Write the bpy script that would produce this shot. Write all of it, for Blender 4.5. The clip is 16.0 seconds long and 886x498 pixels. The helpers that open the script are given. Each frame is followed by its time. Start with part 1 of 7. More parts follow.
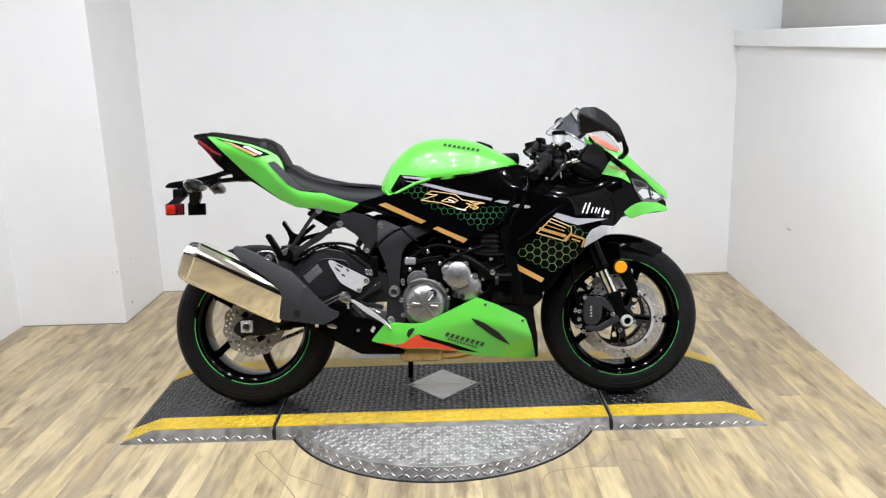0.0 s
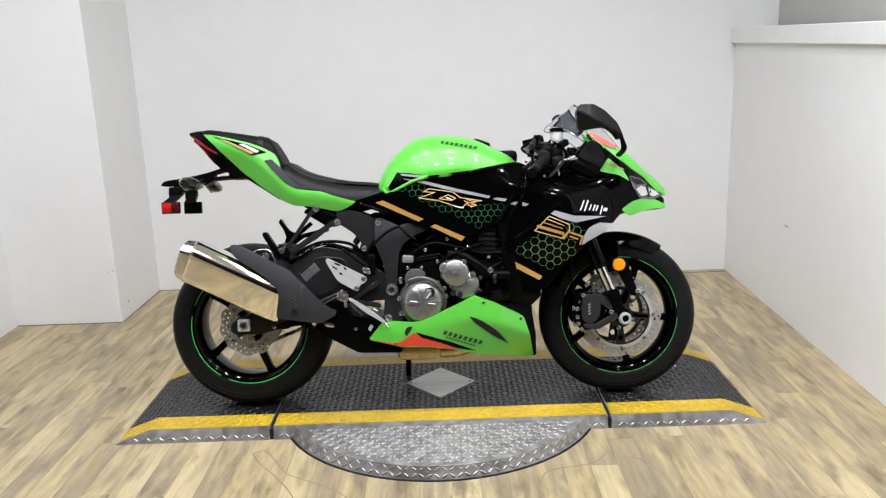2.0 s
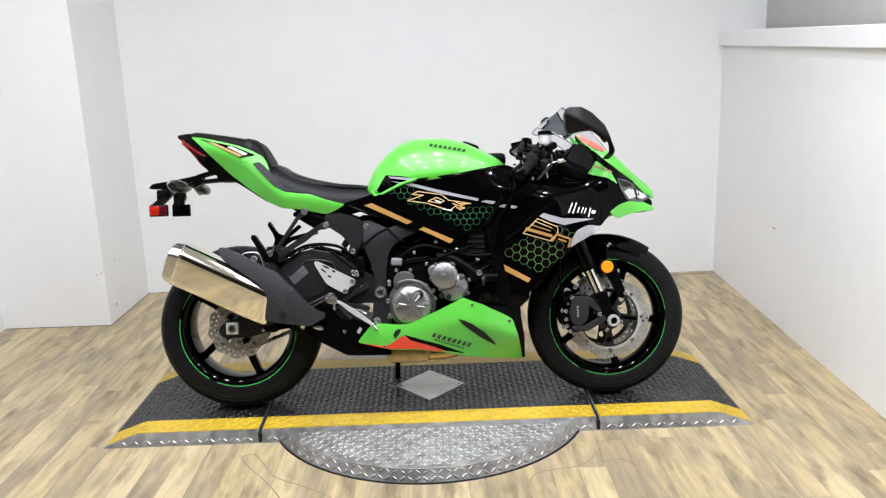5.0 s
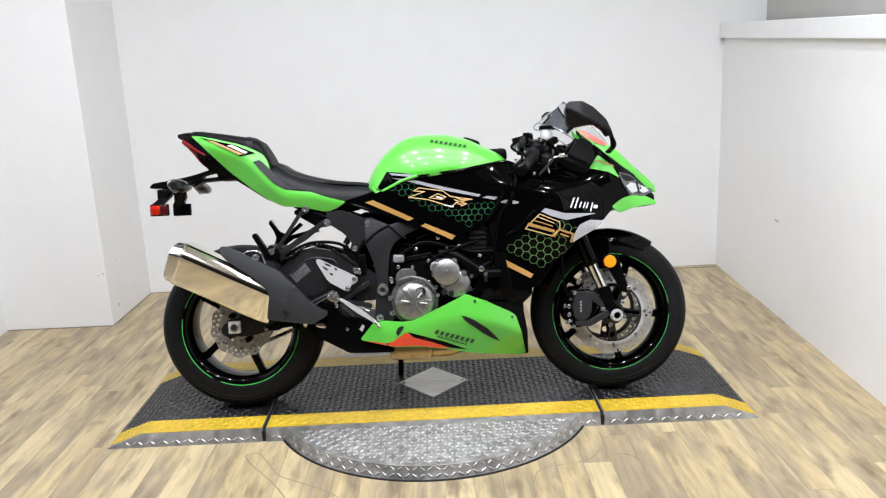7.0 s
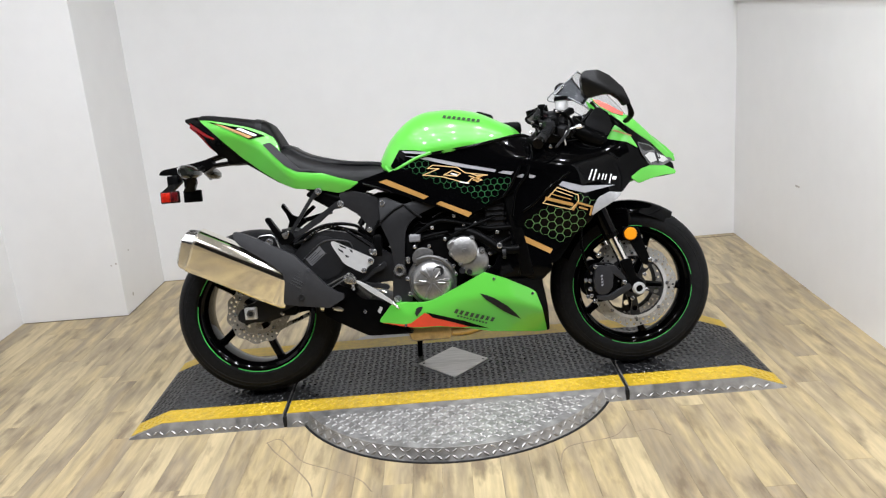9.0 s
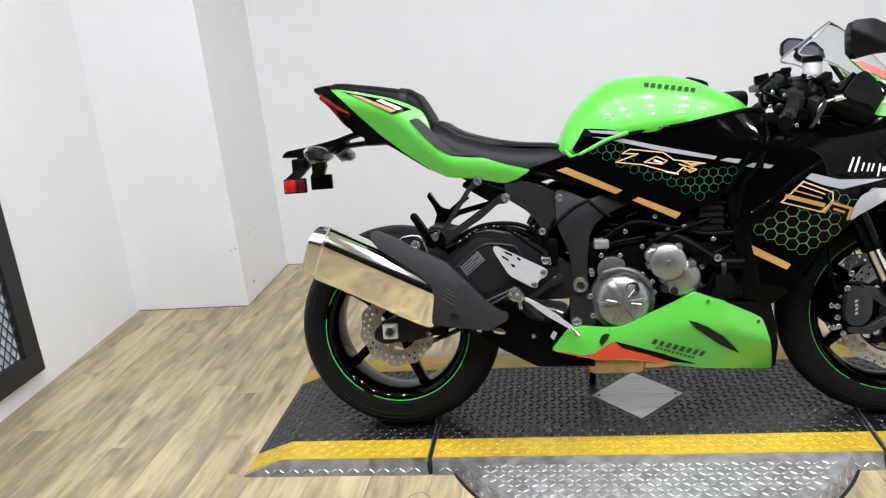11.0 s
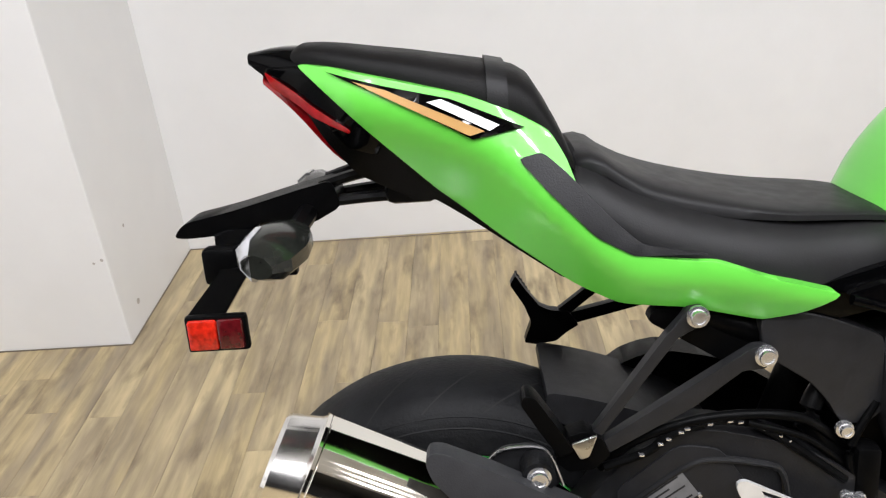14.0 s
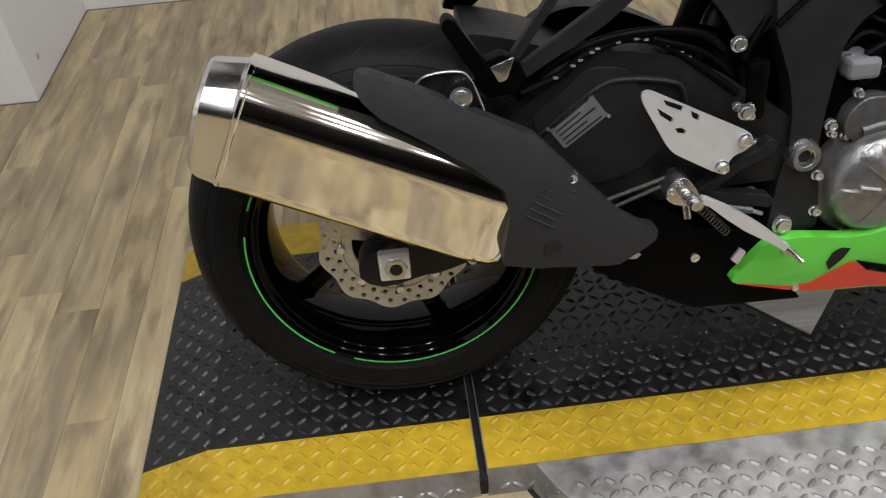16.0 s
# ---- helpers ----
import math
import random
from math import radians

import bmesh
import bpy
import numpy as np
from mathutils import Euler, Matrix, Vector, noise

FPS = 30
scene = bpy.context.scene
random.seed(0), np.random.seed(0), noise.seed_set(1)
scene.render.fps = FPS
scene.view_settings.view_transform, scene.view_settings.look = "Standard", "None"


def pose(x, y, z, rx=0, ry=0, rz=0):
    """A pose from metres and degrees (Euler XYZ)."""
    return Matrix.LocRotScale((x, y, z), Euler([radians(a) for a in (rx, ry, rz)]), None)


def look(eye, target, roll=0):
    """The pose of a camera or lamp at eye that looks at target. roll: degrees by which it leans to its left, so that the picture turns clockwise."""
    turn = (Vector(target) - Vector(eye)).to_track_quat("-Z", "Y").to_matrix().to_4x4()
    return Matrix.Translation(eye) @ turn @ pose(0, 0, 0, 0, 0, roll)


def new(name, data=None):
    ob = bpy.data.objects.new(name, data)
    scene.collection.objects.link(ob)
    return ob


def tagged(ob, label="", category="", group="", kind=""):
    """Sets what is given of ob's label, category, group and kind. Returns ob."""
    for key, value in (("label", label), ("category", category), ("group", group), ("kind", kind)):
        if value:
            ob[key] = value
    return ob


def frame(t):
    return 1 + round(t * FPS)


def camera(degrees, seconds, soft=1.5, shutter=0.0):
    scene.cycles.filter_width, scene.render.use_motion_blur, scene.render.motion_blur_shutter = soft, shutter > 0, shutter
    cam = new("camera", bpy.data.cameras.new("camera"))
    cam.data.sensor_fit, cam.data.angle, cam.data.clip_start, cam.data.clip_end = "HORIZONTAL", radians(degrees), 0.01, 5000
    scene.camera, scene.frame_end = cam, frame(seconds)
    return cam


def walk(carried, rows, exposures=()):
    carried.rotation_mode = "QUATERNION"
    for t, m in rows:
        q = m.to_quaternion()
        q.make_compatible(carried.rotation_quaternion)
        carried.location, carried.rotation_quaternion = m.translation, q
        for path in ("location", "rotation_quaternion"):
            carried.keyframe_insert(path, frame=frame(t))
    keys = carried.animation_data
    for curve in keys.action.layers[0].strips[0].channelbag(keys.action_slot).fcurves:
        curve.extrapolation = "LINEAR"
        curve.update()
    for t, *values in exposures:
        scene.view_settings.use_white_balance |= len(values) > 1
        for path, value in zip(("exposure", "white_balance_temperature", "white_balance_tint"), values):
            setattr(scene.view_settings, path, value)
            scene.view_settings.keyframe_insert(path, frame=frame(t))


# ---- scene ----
cam = camera(58.0, 16.0, 1.25)
EXPOSURES = [(0, 0.02, 6220, 9), (1, -0.08, 6220, 9), (2, -0.16, 6300, 9), (3, -0.08, 6220, 9), (4, -0.02, 6220, 9), (6.5, 0.02, 6220, 9), (7.5, -0.02, 6220, 9), (8, -0.12, 6300, 9), (10.3, -0.08, 6250, 9), (11, -0.05, 6150, 9), (12, 0.0, 6450, 11), (13.5, 0.06, 6450, 11), (14.5, -0.25, 6500, 10), (15, -0.52, 6500, 10), (15.5, -0.78, 6500, 10), (16, -0.8, 6500, 10)]
PATH = [
    (0, (0.053, -2.863, 1.334), (0.039, -0.918, 0.868), -1.9),
    (0.5, (0.05, -2.86, 1.333), (0.028, -0.914, 0.873), -1.6),
    (1, (0.045, -2.858, 1.336), (0.033, -0.913, 0.87), -1.4),
    (1.5, (0.048, -2.855, 1.334), (0.038, -0.911, 0.867), -1.6),
    (2, (0.048, -2.852, 1.331), (0.043, -0.908, 0.86), -2.0),
    (2.5, (0.048, -2.855, 1.331), (0.044, -0.91, 0.866), -1.8),
    (3, (0.048, -2.851, 1.329), (0.046, -0.907, 0.858), -2.1),
    (3.5, (0.053, -2.851, 1.331), (0.036, -0.908, 0.854), -2.3),
    (4, (0.056, -2.854, 1.334), (0.058, -0.911, 0.86), -2.4),
    (6.5, (0.06, -2.851, 1.335), (0.08, -0.906, 0.87), -1.7),
    (7, (0.057, -2.845, 1.332), (0.069, -0.902, 0.856), -2.6),
    (7.5, (0.057, -2.834, 1.331), (0.059, -0.896, 0.836), -2.5),
    (8, (0.055, -2.818, 1.336), (0.065, -0.883, 0.83), -2.8),
    (10.3, (-0.025, -2.603, 1.293), (-0.099, -0.679, 0.754), -7.1),
    (10.5, (-0.045, -2.486, 1.295), (-0.216, -0.563, 0.77), -4.6),
    (10.8, (-0.132, -2.302, 1.312), (-0.404, -0.407, 0.737), -5.6),
    (11, (-0.18, -2.156, 1.294), (-0.487, -0.271, 0.7), -5.9),
    (11.2, (-0.271, -2.02, 1.299), (-0.55, -0.143, 0.666), -6.8),
    (11.5, (-0.345, -1.842, 1.326), (-0.422, 0.045, 0.671), -8.3),
    (11.7, (-0.357, -1.681, 1.301), (-0.434, 0.201, 0.628), -7.1),
    (12, (-0.421, -1.472, 1.315), (-0.69, 0.402, 0.672), -6.4),
    (12.2, (-0.457, -1.347, 1.32), (-0.745, 0.492, 0.589), -5.0),
    (12.5, (-0.508, -1.192, 1.301), (-0.725, 0.689, 0.658), -4.7),
    (12.8, (-0.577, -1.002, 1.336), (-0.578, 0.883, 0.669), -6.8),
    (13, (-0.607, -0.895, 1.359), (-0.544, 0.984, 0.677), -6.7),
    (13.3, (-0.644, -0.799, 1.353), (-0.588, 1.059, 0.614), -5.8),
    (13.5, (-0.648, -0.754, 1.352), (-0.641, 1.097, 0.596), -5.3),
    (13.8, (-0.645, -0.727, 1.33), (-0.676, 1.078, 0.469), -4.8),
    (14, (-0.647, -0.729, 1.297), (-0.736, 1.034, 0.357), -4.9),
    (14.5, (-0.654, -0.766, 1.246), (-0.787, 0.894, 0.138), -2.7),
    (14.8, (-0.659, -0.791, 1.218), (-0.744, 0.778, -0.018), -2.3),
    (15, (-0.668, -0.799, 1.203), (-0.73, 0.731, -0.084), -1.3),
    (15.3, (-0.674, -0.843, 1.185), (-0.674, 0.644, -0.152), 0.3),
    (15.5, (-0.678, -0.859, 1.154), (-0.677, 0.582, -0.233), 1.2),
    (15.8, (-0.682, -0.882, 1.15), (-0.692, 0.589, -0.205), -3.3),
    (16, (-0.671, -0.881, 1.147), (-0.598, 0.607, -0.188), -4.6),
]
walk(cam, [(t, look(eye, target, roll)) for t, eye, target, roll in PATH], EXPOSURES)

# ---- light ----
scene.view_settings.exposure = 0.0
world = bpy.data.worlds.new("room_world")
world.use_nodes = True
world.node_tree.nodes["Background"].inputs[0].default_value = (0.9, 0.95, 1.0, 1)
world.node_tree.nodes["Background"].inputs[1].default_value = 0.02
scene.world = world

LAMPS = [(x, y) for y in (-2.0, -1.2, -0.4) for x in (-1.4, -0.7, 0.0, 0.7, 1.4)]
CEIL = 2.9
for lx, ly in LAMPS:
    data = bpy.data.lights.new("ceiling_lamp", "AREA")
    data.shape, data.size, data.size_y, data.energy = "RECTANGLE", 0.11, 0.11, 11.8
    data.color = (0.935, 0.945, 1.0)
    ob = new("lamp_light", data)
    ob.matrix_world = pose(lx, ly, CEIL - 0.07)


# ---- materials ----
def mat(name, color, rough=0.5, metal=0.0, coat=0.0, vary=0.12, scale=18.0, bump=0.0, bump_scale=120.0, spread=0.1, stretch=(1, 1, 1), coords="Object", spec=0.5):
    """A surface with two scales of variation in colour and gloss, and a fine relief."""
    m = bpy.data.materials.new(name)
    m.use_nodes = True
    t = m.node_tree
    n, l = t.nodes, t.links
    b = n["Principled BSDF"]
    b.inputs["Metallic"].default_value = metal
    b.inputs["Coat Weight"].default_value = coat
    b.inputs["Specular IOR Level"].default_value = spec
    b.inputs["Coat Roughness"].default_value = 0.04
    tc = n.new("ShaderNodeTexCoord")
    mp = n.new("ShaderNodeMapping")
    mp.inputs["Scale"].default_value = stretch
    l.new(tc.outputs[coords], mp.inputs["Vector"])
    big = n.new("ShaderNodeTexNoise")
    big.inputs["Scale"].default_value, big.inputs["Detail"].default_value = scale * 0.25, 4
    fine = n.new("ShaderNodeTexNoise")
    fine.inputs["Scale"].default_value, fine.inputs["Detail"].default_value = scale * 3, 6
    for q in (big, fine):
        l.new(mp.outputs[0], q.inputs["Vector"])
    mixn = n.new("ShaderNodeMath")
    mixn.operation = "MULTIPLY_ADD"
    mixn.inputs[1].default_value = 0.5
    half = n.new("ShaderNodeMath")
    half.operation = "MULTIPLY"
    half.inputs[1].default_value = 0.5
    l.new(big.outputs[0], mixn.inputs[0])
    l.new(fine.outputs[0], half.inputs[0])
    l.new(half.outputs[0], mixn.inputs[2])
    ramp = n.new("ShaderNodeValToRGB")
    lo = [c * (1 - vary) for c in color]
    hi = [min(1, c * (1 + vary)) for c in color]
    ramp.color_ramp.elements[0].position, ramp.color_ramp.elements[1].position = 0.35, 0.65
    ramp.color_ramp.elements[0].color, ramp.color_ramp.elements[1].color = (*lo, 1), (*hi, 1)
    l.new(mixn.outputs[0], ramp.inputs[0])
    l.new(ramp.outputs[0], b.inputs["Base Color"])
    rr = n.new("ShaderNodeMapRange")
    rr.inputs[1].default_value, rr.inputs[2].default_value = 0.3, 0.7
    rr.inputs[3].default_value, rr.inputs[4].default_value = max(0.02, rough * (1 - spread)), min(1, rough * (1 + spread))
    l.new(fine.outputs[0], rr.inputs[0])
    l.new(rr.outputs[0], b.inputs["Roughness"])
    if bump:
        bn = n.new("ShaderNodeTexNoise")
        bn.inputs["Scale"].default_value, bn.inputs["Detail"].default_value = bump_scale, 3
        l.new(mp.outputs[0], bn.inputs["Vector"])
        bp = n.new("ShaderNodeBump")
        bp.inputs["Strength"].default_value, bp.inputs["Distance"].default_value = bump, 0.002
        l.new(bn.outputs[0], bp.inputs["Height"])
        l.new(bp.outputs[0], b.inputs["Normal"])
    return m


GREEN = mat("green_paint", (0.115, 0.54, 0.055), 0.32, 0, 0.45, 0.02, scale=4, spread=0.02)
BLACK = mat("black_gloss_paint", (0.0012, 0.0012, 0.0014), 0.035, 0, 0.0, 0.1, spec=0.10)
PLASTIC = mat("black_plastic", (0.0016, 0.0016, 0.0017), 0.36, 0, 0, 0.2, bump=0.15, bump_scale=400, spec=0.06)
GREYP = mat("grey_plastic", (0.0125, 0.0125, 0.0135), 0.42, 0, 0, 0.15, bump=0.2, bump_scale=500, spec=0.22)
FRAME = mat("frame_metal_paint", (0.017, 0.017, 0.0182), 0.40, 0.2, 0, 0.15, bump=0.15, bump_scale=300, spec=0.3)
ALU = mat("cast_aluminium", (0.30, 0.296, 0.29), 0.33, 0.8, 0, 0.2, scale=30, bump=0.3, bump_scale=420)
ALUDARK = mat("dull_cast_aluminium", (0.13, 0.128, 0.125), 0.42, 0.6, 0, 0.25, scale=30, bump=0.4, bump_scale=320)
SHIELD = mat("shield_plastic", (0.024, 0.024, 0.0257), 0.48, 0, 0, 0.15, bump=0.2, bump_scale=500, spec=0.3)
MIRRORP = mat("mirror_housing_plastic", (0.005, 0.0047, 0.0047), 0.35, 0, 0, 0.15, spec=0.2)
DARKRED = mat("dark_red_reflector", (0.075, 0.004, 0.006), 0.15, 0, 0.5, 0.4, scale=60, bump=0.4, bump_scale=160)
PLATE = mat("satin_aluminium", (0.72, 0.72, 0.72), 0.34, 0.5, 0, 0.06)
CHROME = mat("polished_steel", (0.78, 0.76, 0.72), 0.05, 1.0, 0, 0.04, spread=0.4)
STEEL = mat("bright_steel", (0.62, 0.61, 0.60), 0.28, 1.0, 0, 0.1)
CAPSTEEL = mat("satin_polished_steel", (0.80, 0.79, 0.77), 0.20, 1.0, 0, 0.03, scale=6, spread=0.15)
BOLT = mat("bolt_steel", (0.75, 0.75, 0.76), 0.18, 0.9, 0, 0.1)
DISC = mat("brake_disc_steel", (0.56, 0.55, 0.53), 0.30, 0.7, 0, 0.2, scale=40)
RUBBER = mat("tyre_rubber", (0.0082, 0.0084, 0.0090), 0.50, 0, 0, 0.35, scale=25, bump=0.35, bump_scale=260, spec=0.11)
SEAT = mat("seat_vinyl", (0.0045, 0.0042, 0.0042), 0.5, 0, 0, 0.15, bump=0.12, bump_scale=500, spec=0.12)
SEAT2 = mat("seat_side_vinyl", (0.0098, 0.0096, 0.0100), 0.45, 0, 0, 0.15, bump=0.12, bump_scale=500, spec=0.20)
GOLD = mat("gold_decal", (0.41, 0.222, 0.058), 0.45, 0, 0.15, 0.08)
SILVER = mat("silver_decal", (0.32, 0.32, 0.34), 0.45, 0, 0.15, 0.06)
WHITE = mat("white_decal", (0.80, 0.80, 0.80), 0.4, 0, 0.15, 0.04)
HEX = mat("green_line_decal", (0.020, 0.105, 0.036), 0.35, 0, 0.2, 0.2)
HEX2 = mat("pale_green_line_decal", (0.10, 0.22, 0.075), 0.35, 0, 0.2, 0.2)
EMBLEM = mat("emblem_outline_decal", (0.66, 0.44, 0.20), 0.4, 0, 0.2, 0.12)
RED = mat("red_decal", (0.70, 0.05, 0.015), 0.35, 0, 0.5, 0.08)
DARKGREEN = mat("dark_lettering", (0.02, 0.045, 0.02), 0.4, 0, 0.3, 0.1)
REDLAMP = mat("dark_red_lens", (0.30, 0.005, 0.007), 0.14, 0, 0.3, 0.4, scale=40)
CALIPER = mat("caliper_paint", (0.024, 0.024, 0.026), 0.36, 0.1, 0, 0.15, spec=0.4)
SIGLENS = mat("clear_front_signal_lens", (0.42, 0.42, 0.43), 0.10, 0.1, 0.9, 0.10, scale=30)
REDLENS = mat("red_lens", (0.48, 0.016, 0.006), 0.15, 0, 0.5, 0.5, scale=60, bump=0.5, bump_scale=160)
AMBER = mat("amber_lens", (0.95, 0.33, 0.01), 0.25, 0, 0.8, 0.1, scale=60)
BROWN = mat("heat_tinted_steel", (0.60, 0.43, 0.20), 0.32, 0.7, 0, 0.25)
STICKERPALE = mat("pale_connector_plastic", (0.19, 0.19, 0.20), 0.4, 0, 0, 0.12)
STICKER = mat("silver_label", (0.13, 0.13, 0.135), 0.4, 0.2, 0, 0.3)
YELLOW = mat("yellow_floor_paint", (0.52, 0.345, 0.020), 0.38, 0, 0, 0.25, scale=14, bump=0.2, bump_scale=90, spec=0.45)
DECK = mat("dark_deck_paint", (0.0080, 0.0082, 0.0088), 0.36, 0.0, 0, 0.6, scale=12, bump=0.3, bump_scale=140, spec=0.65, spread=0.35)
TREAD = mat("tread_plate_steel", (0.335, 0.325, 0.31), 0.40, 0.55, 0, 0.4, scale=10, bump=0.2, bump_scale=120, spread=0.3)
CANSTEEL = mat("polished_can_steel", (0.90, 0.87, 0.80), 0.075, 1.0, 0, 0.02, scale=5, spread=0.12)
WALL = mat("white_wall_paint", (0.84, 0.835, 0.83), 0.62, 0, 0, 0.02, scale=3, bump=0.08, bump_scale=60)
TRIMW = mat("white_trim_paint", (0.82, 0.82, 0.82), 0.4, 0, 0, 0.03, scale=6)
GREYWALL = mat("grey_upper_wall", (0.50, 0.49, 0.46), 0.7, 0, 0, 0.05, scale=3)
DARKWALL = mat("unlit_hall_dark", (0.035, 0.035, 0.038), 0.7, 0, 0, 0.2, scale=3)
CEILM = mat("ceiling_tile_paint", (0.55, 0.545, 0.53), 0.8, 0, 0, 0.06, scale=8, bump=0.3)
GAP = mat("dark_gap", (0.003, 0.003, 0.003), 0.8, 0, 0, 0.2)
BLACKMETAL = mat("black_metal_frame", (0.02, 0.02, 0.021), 0.4, 0.3, 0, 0.2)
CLEAR = bpy.data.materials.new("clear_screen")
CLEAR.use_nodes = True
_b = CLEAR.node_tree.nodes["Principled BSDF"]
_b.inputs["Base Color"].default_value = (0.92, 0.93, 0.95, 1)
_b.inputs["Transmission Weight"].default_value, _b.inputs["Roughness"].default_value, _b.inputs["IOR"].default_value = 1.0, 0.03, 1.12
GLOW = bpy.data.materials.new("lamp_diffuser")
GLOW.use_nodes = True
_b = GLOW.node_tree.nodes["Principled BSDF"]
_b.inputs["Emission Color"].default_value, _b.inputs["Emission Strength"].default_value = (1, 0.97, 0.93, 1), 3.0


def wood():
    """Vinyl planks: a tone for each plank, long streaks and short dark flecks along it."""
    m = bpy.data.materials.new("vinyl_wood_plank")
    m.use_nodes = True
    n, l = m.node_tree.nodes, m.node_tree.links
    b = n["Principled BSDF"]
    geo, info = n.new("ShaderNodeNewGeometry"), n.new("ShaderNodeObjectInfo")
    add = n.new("ShaderNodeMath")
    l.new(info.outputs["Random"], add.inputs[0])
    l.new(geo.outputs["Random Per Island"], add.inputs[1])
    fr = n.new("ShaderNodeMath")
    fr.operation = "FRACT"
    l.new(add.outputs[0], fr.inputs[0])
    off = n.new("ShaderNodeCombineXYZ")
    sc = n.new("ShaderNodeMath")
    sc.operation = "MULTIPLY"
    sc.inputs[1].default_value = 37.0
    l.new(fr.outputs[0], sc.inputs[0])
    l.new(sc.outputs[0], off.inputs[2])
    vec = n.new("ShaderNodeVectorMath")
    l.new(geo.outputs["Position"], vec.inputs[0])
    l.new(off.outputs[0], vec.inputs[1])

    def streak(scale, detail, x, y, rough=0.55):
        mp = n.new("ShaderNodeMapping")
        mp.inputs["Scale"].default_value = (x, y, 1)
        l.new(vec.outputs[0], mp.inputs["Vector"])
        q = n.new("ShaderNodeTexNoise")
        q.inputs["Scale"].default_value, q.inputs["Detail"].default_value, q.inputs["Roughness"].default_value = scale, detail, rough
        l.new(mp.outputs[0], q.inputs["Vector"])
        return q

    tone = n.new("ShaderNodeValToRGB")
    r = tone.color_ramp
    r.elements[0].color, r.elements[1].color = (0.20, 0.150, 0.090, 1), (0.50, 0.400, 0.235, 1)
    for p, c in ((0.25, (0.43, 0.325, 0.175)), (0.40, (0.31, 0.250, 0.165)), (0.54, (0.51, 0.400, 0.215)), (0.66, (0.34, 0.270, 0.170)), (0.80, (0.56, 0.450, 0.258))):
        r.elements.new(p).color = (*c, 1)
    wide = streak(2.2, 3, 5, 0.9)
    mixf = n.new("ShaderNodeMath")
    mixf.operation = "MULTIPLY_ADD"
    mixf.inputs[1].default_value = 0.45
    l.new(fr.outputs[0], mixf.inputs[0])
    hw = n.new("ShaderNodeMath")
    hw.operation = "MULTIPLY"
    hw.inputs[1].default_value = 0.75
    l.new(wide.outputs[0], hw.inputs[0])
    l.new(hw.outputs[0], mixf.inputs[2])
    l.new(mixf.outputs[0], tone.inputs[0])
    grain = streak(2.6, 6, 17, 1.5, 0.6)
    gr = n.new("ShaderNodeMapRange")
    gr.inputs[1].default_value, gr.inputs[2].default_value, gr.inputs[3].default_value, gr.inputs[4].default_value = 0.3, 0.68, 0.72, 1.12
    l.new(grain.outputs[0], gr.inputs[0])
    mul = n.new("ShaderNodeMix")
    mul.data_type, mul.blend_type = "RGBA", "MULTIPLY"
    mul.inputs[0].default_value = 1.0
    l.new(tone.outputs[0], mul.inputs[6])
    l.new(gr.outputs[0], mul.inputs[7])
    fleck = streak(2.6, 5, 6.5, 1.7)
    fk = n.new("ShaderNodeMapRange")
    fk.inputs[1].default_value, fk.inputs[2].default_value, fk.inputs[3].default_value, fk.inputs[4].default_value = 0.53, 0.72, 0.0, 0.85
    l.new(fleck.outputs[0], fk.inputs[0])
    dk = n.new("ShaderNodeMix")
    dk.data_type = "RGBA"
    l.new(fk.outputs[0], dk.inputs[0])
    l.new(mul.outputs[2], dk.inputs[6])
    dk.inputs[7].default_value = (0.15, 0.11, 0.068, 1)
    l.new(dk.outputs[2], b.inputs["Base Color"])
    b.inputs["Roughness"].default_value = 0.42
    bp = n.new("ShaderNodeBump")
    bp.inputs["Strength"].default_value, bp.inputs["Distance"].default_value = 0.15, 0.001
    l.new(grain.outputs[0], bp.inputs["Height"])
    l.new(bp.outputs[0], b.inputs["Normal"])
    return m


WOOD = wood()


# ---- mesh helpers ----
def part(name, bm, material, parent=None, label="", smooth=True, angle=40):
    """Links a bmesh as one mesh object, under a thing or a part where one is given."""
    bmesh.ops.recalc_face_normals(bm, faces=bm.faces)
    me = bpy.data.meshes.new(name)
    if smooth:
        lim = radians(angle)
        for e in bm.edges:
            e.smooth = len(e.link_faces) == 2 and e.calc_face_angle(0) < lim
        for f in bm.faces:
            f.smooth = True
    bm.to_mesh(me)
    bm.free()
    me.materials.append(material)
    ob = new(name, me)
    if parent:
        ob.parent = parent
    return tagged(ob, label)


def box(x0, x1, y0, y1, z0, z1, bevel=0.0, bm=None, m=None):
    bm = bm or bmesh.new()
    g = bmesh.ops.create_cube(bm, size=1.0)["verts"]
    bmesh.ops.transform(bm, matrix=Matrix.Translation(((x0 + x1) / 2, (y0 + y1) / 2, (z0 + z1) / 2)) @ Matrix.Diagonal((x1 - x0, y1 - y0, z1 - z0, 1)), verts=g)
    if bevel:
        es = list({e for v in g for e in v.link_edges})
        r = bmesh.ops.bevel(bm, geom=es, offset=bevel, segments=2, affect="EDGES", profile=0.5)
        g = list({v for f in r["faces"] for v in f.verts} | {v for v in g if v.is_valid})
    if m:
        bmesh.ops.transform(bm, matrix=m, verts=g)
    return bm


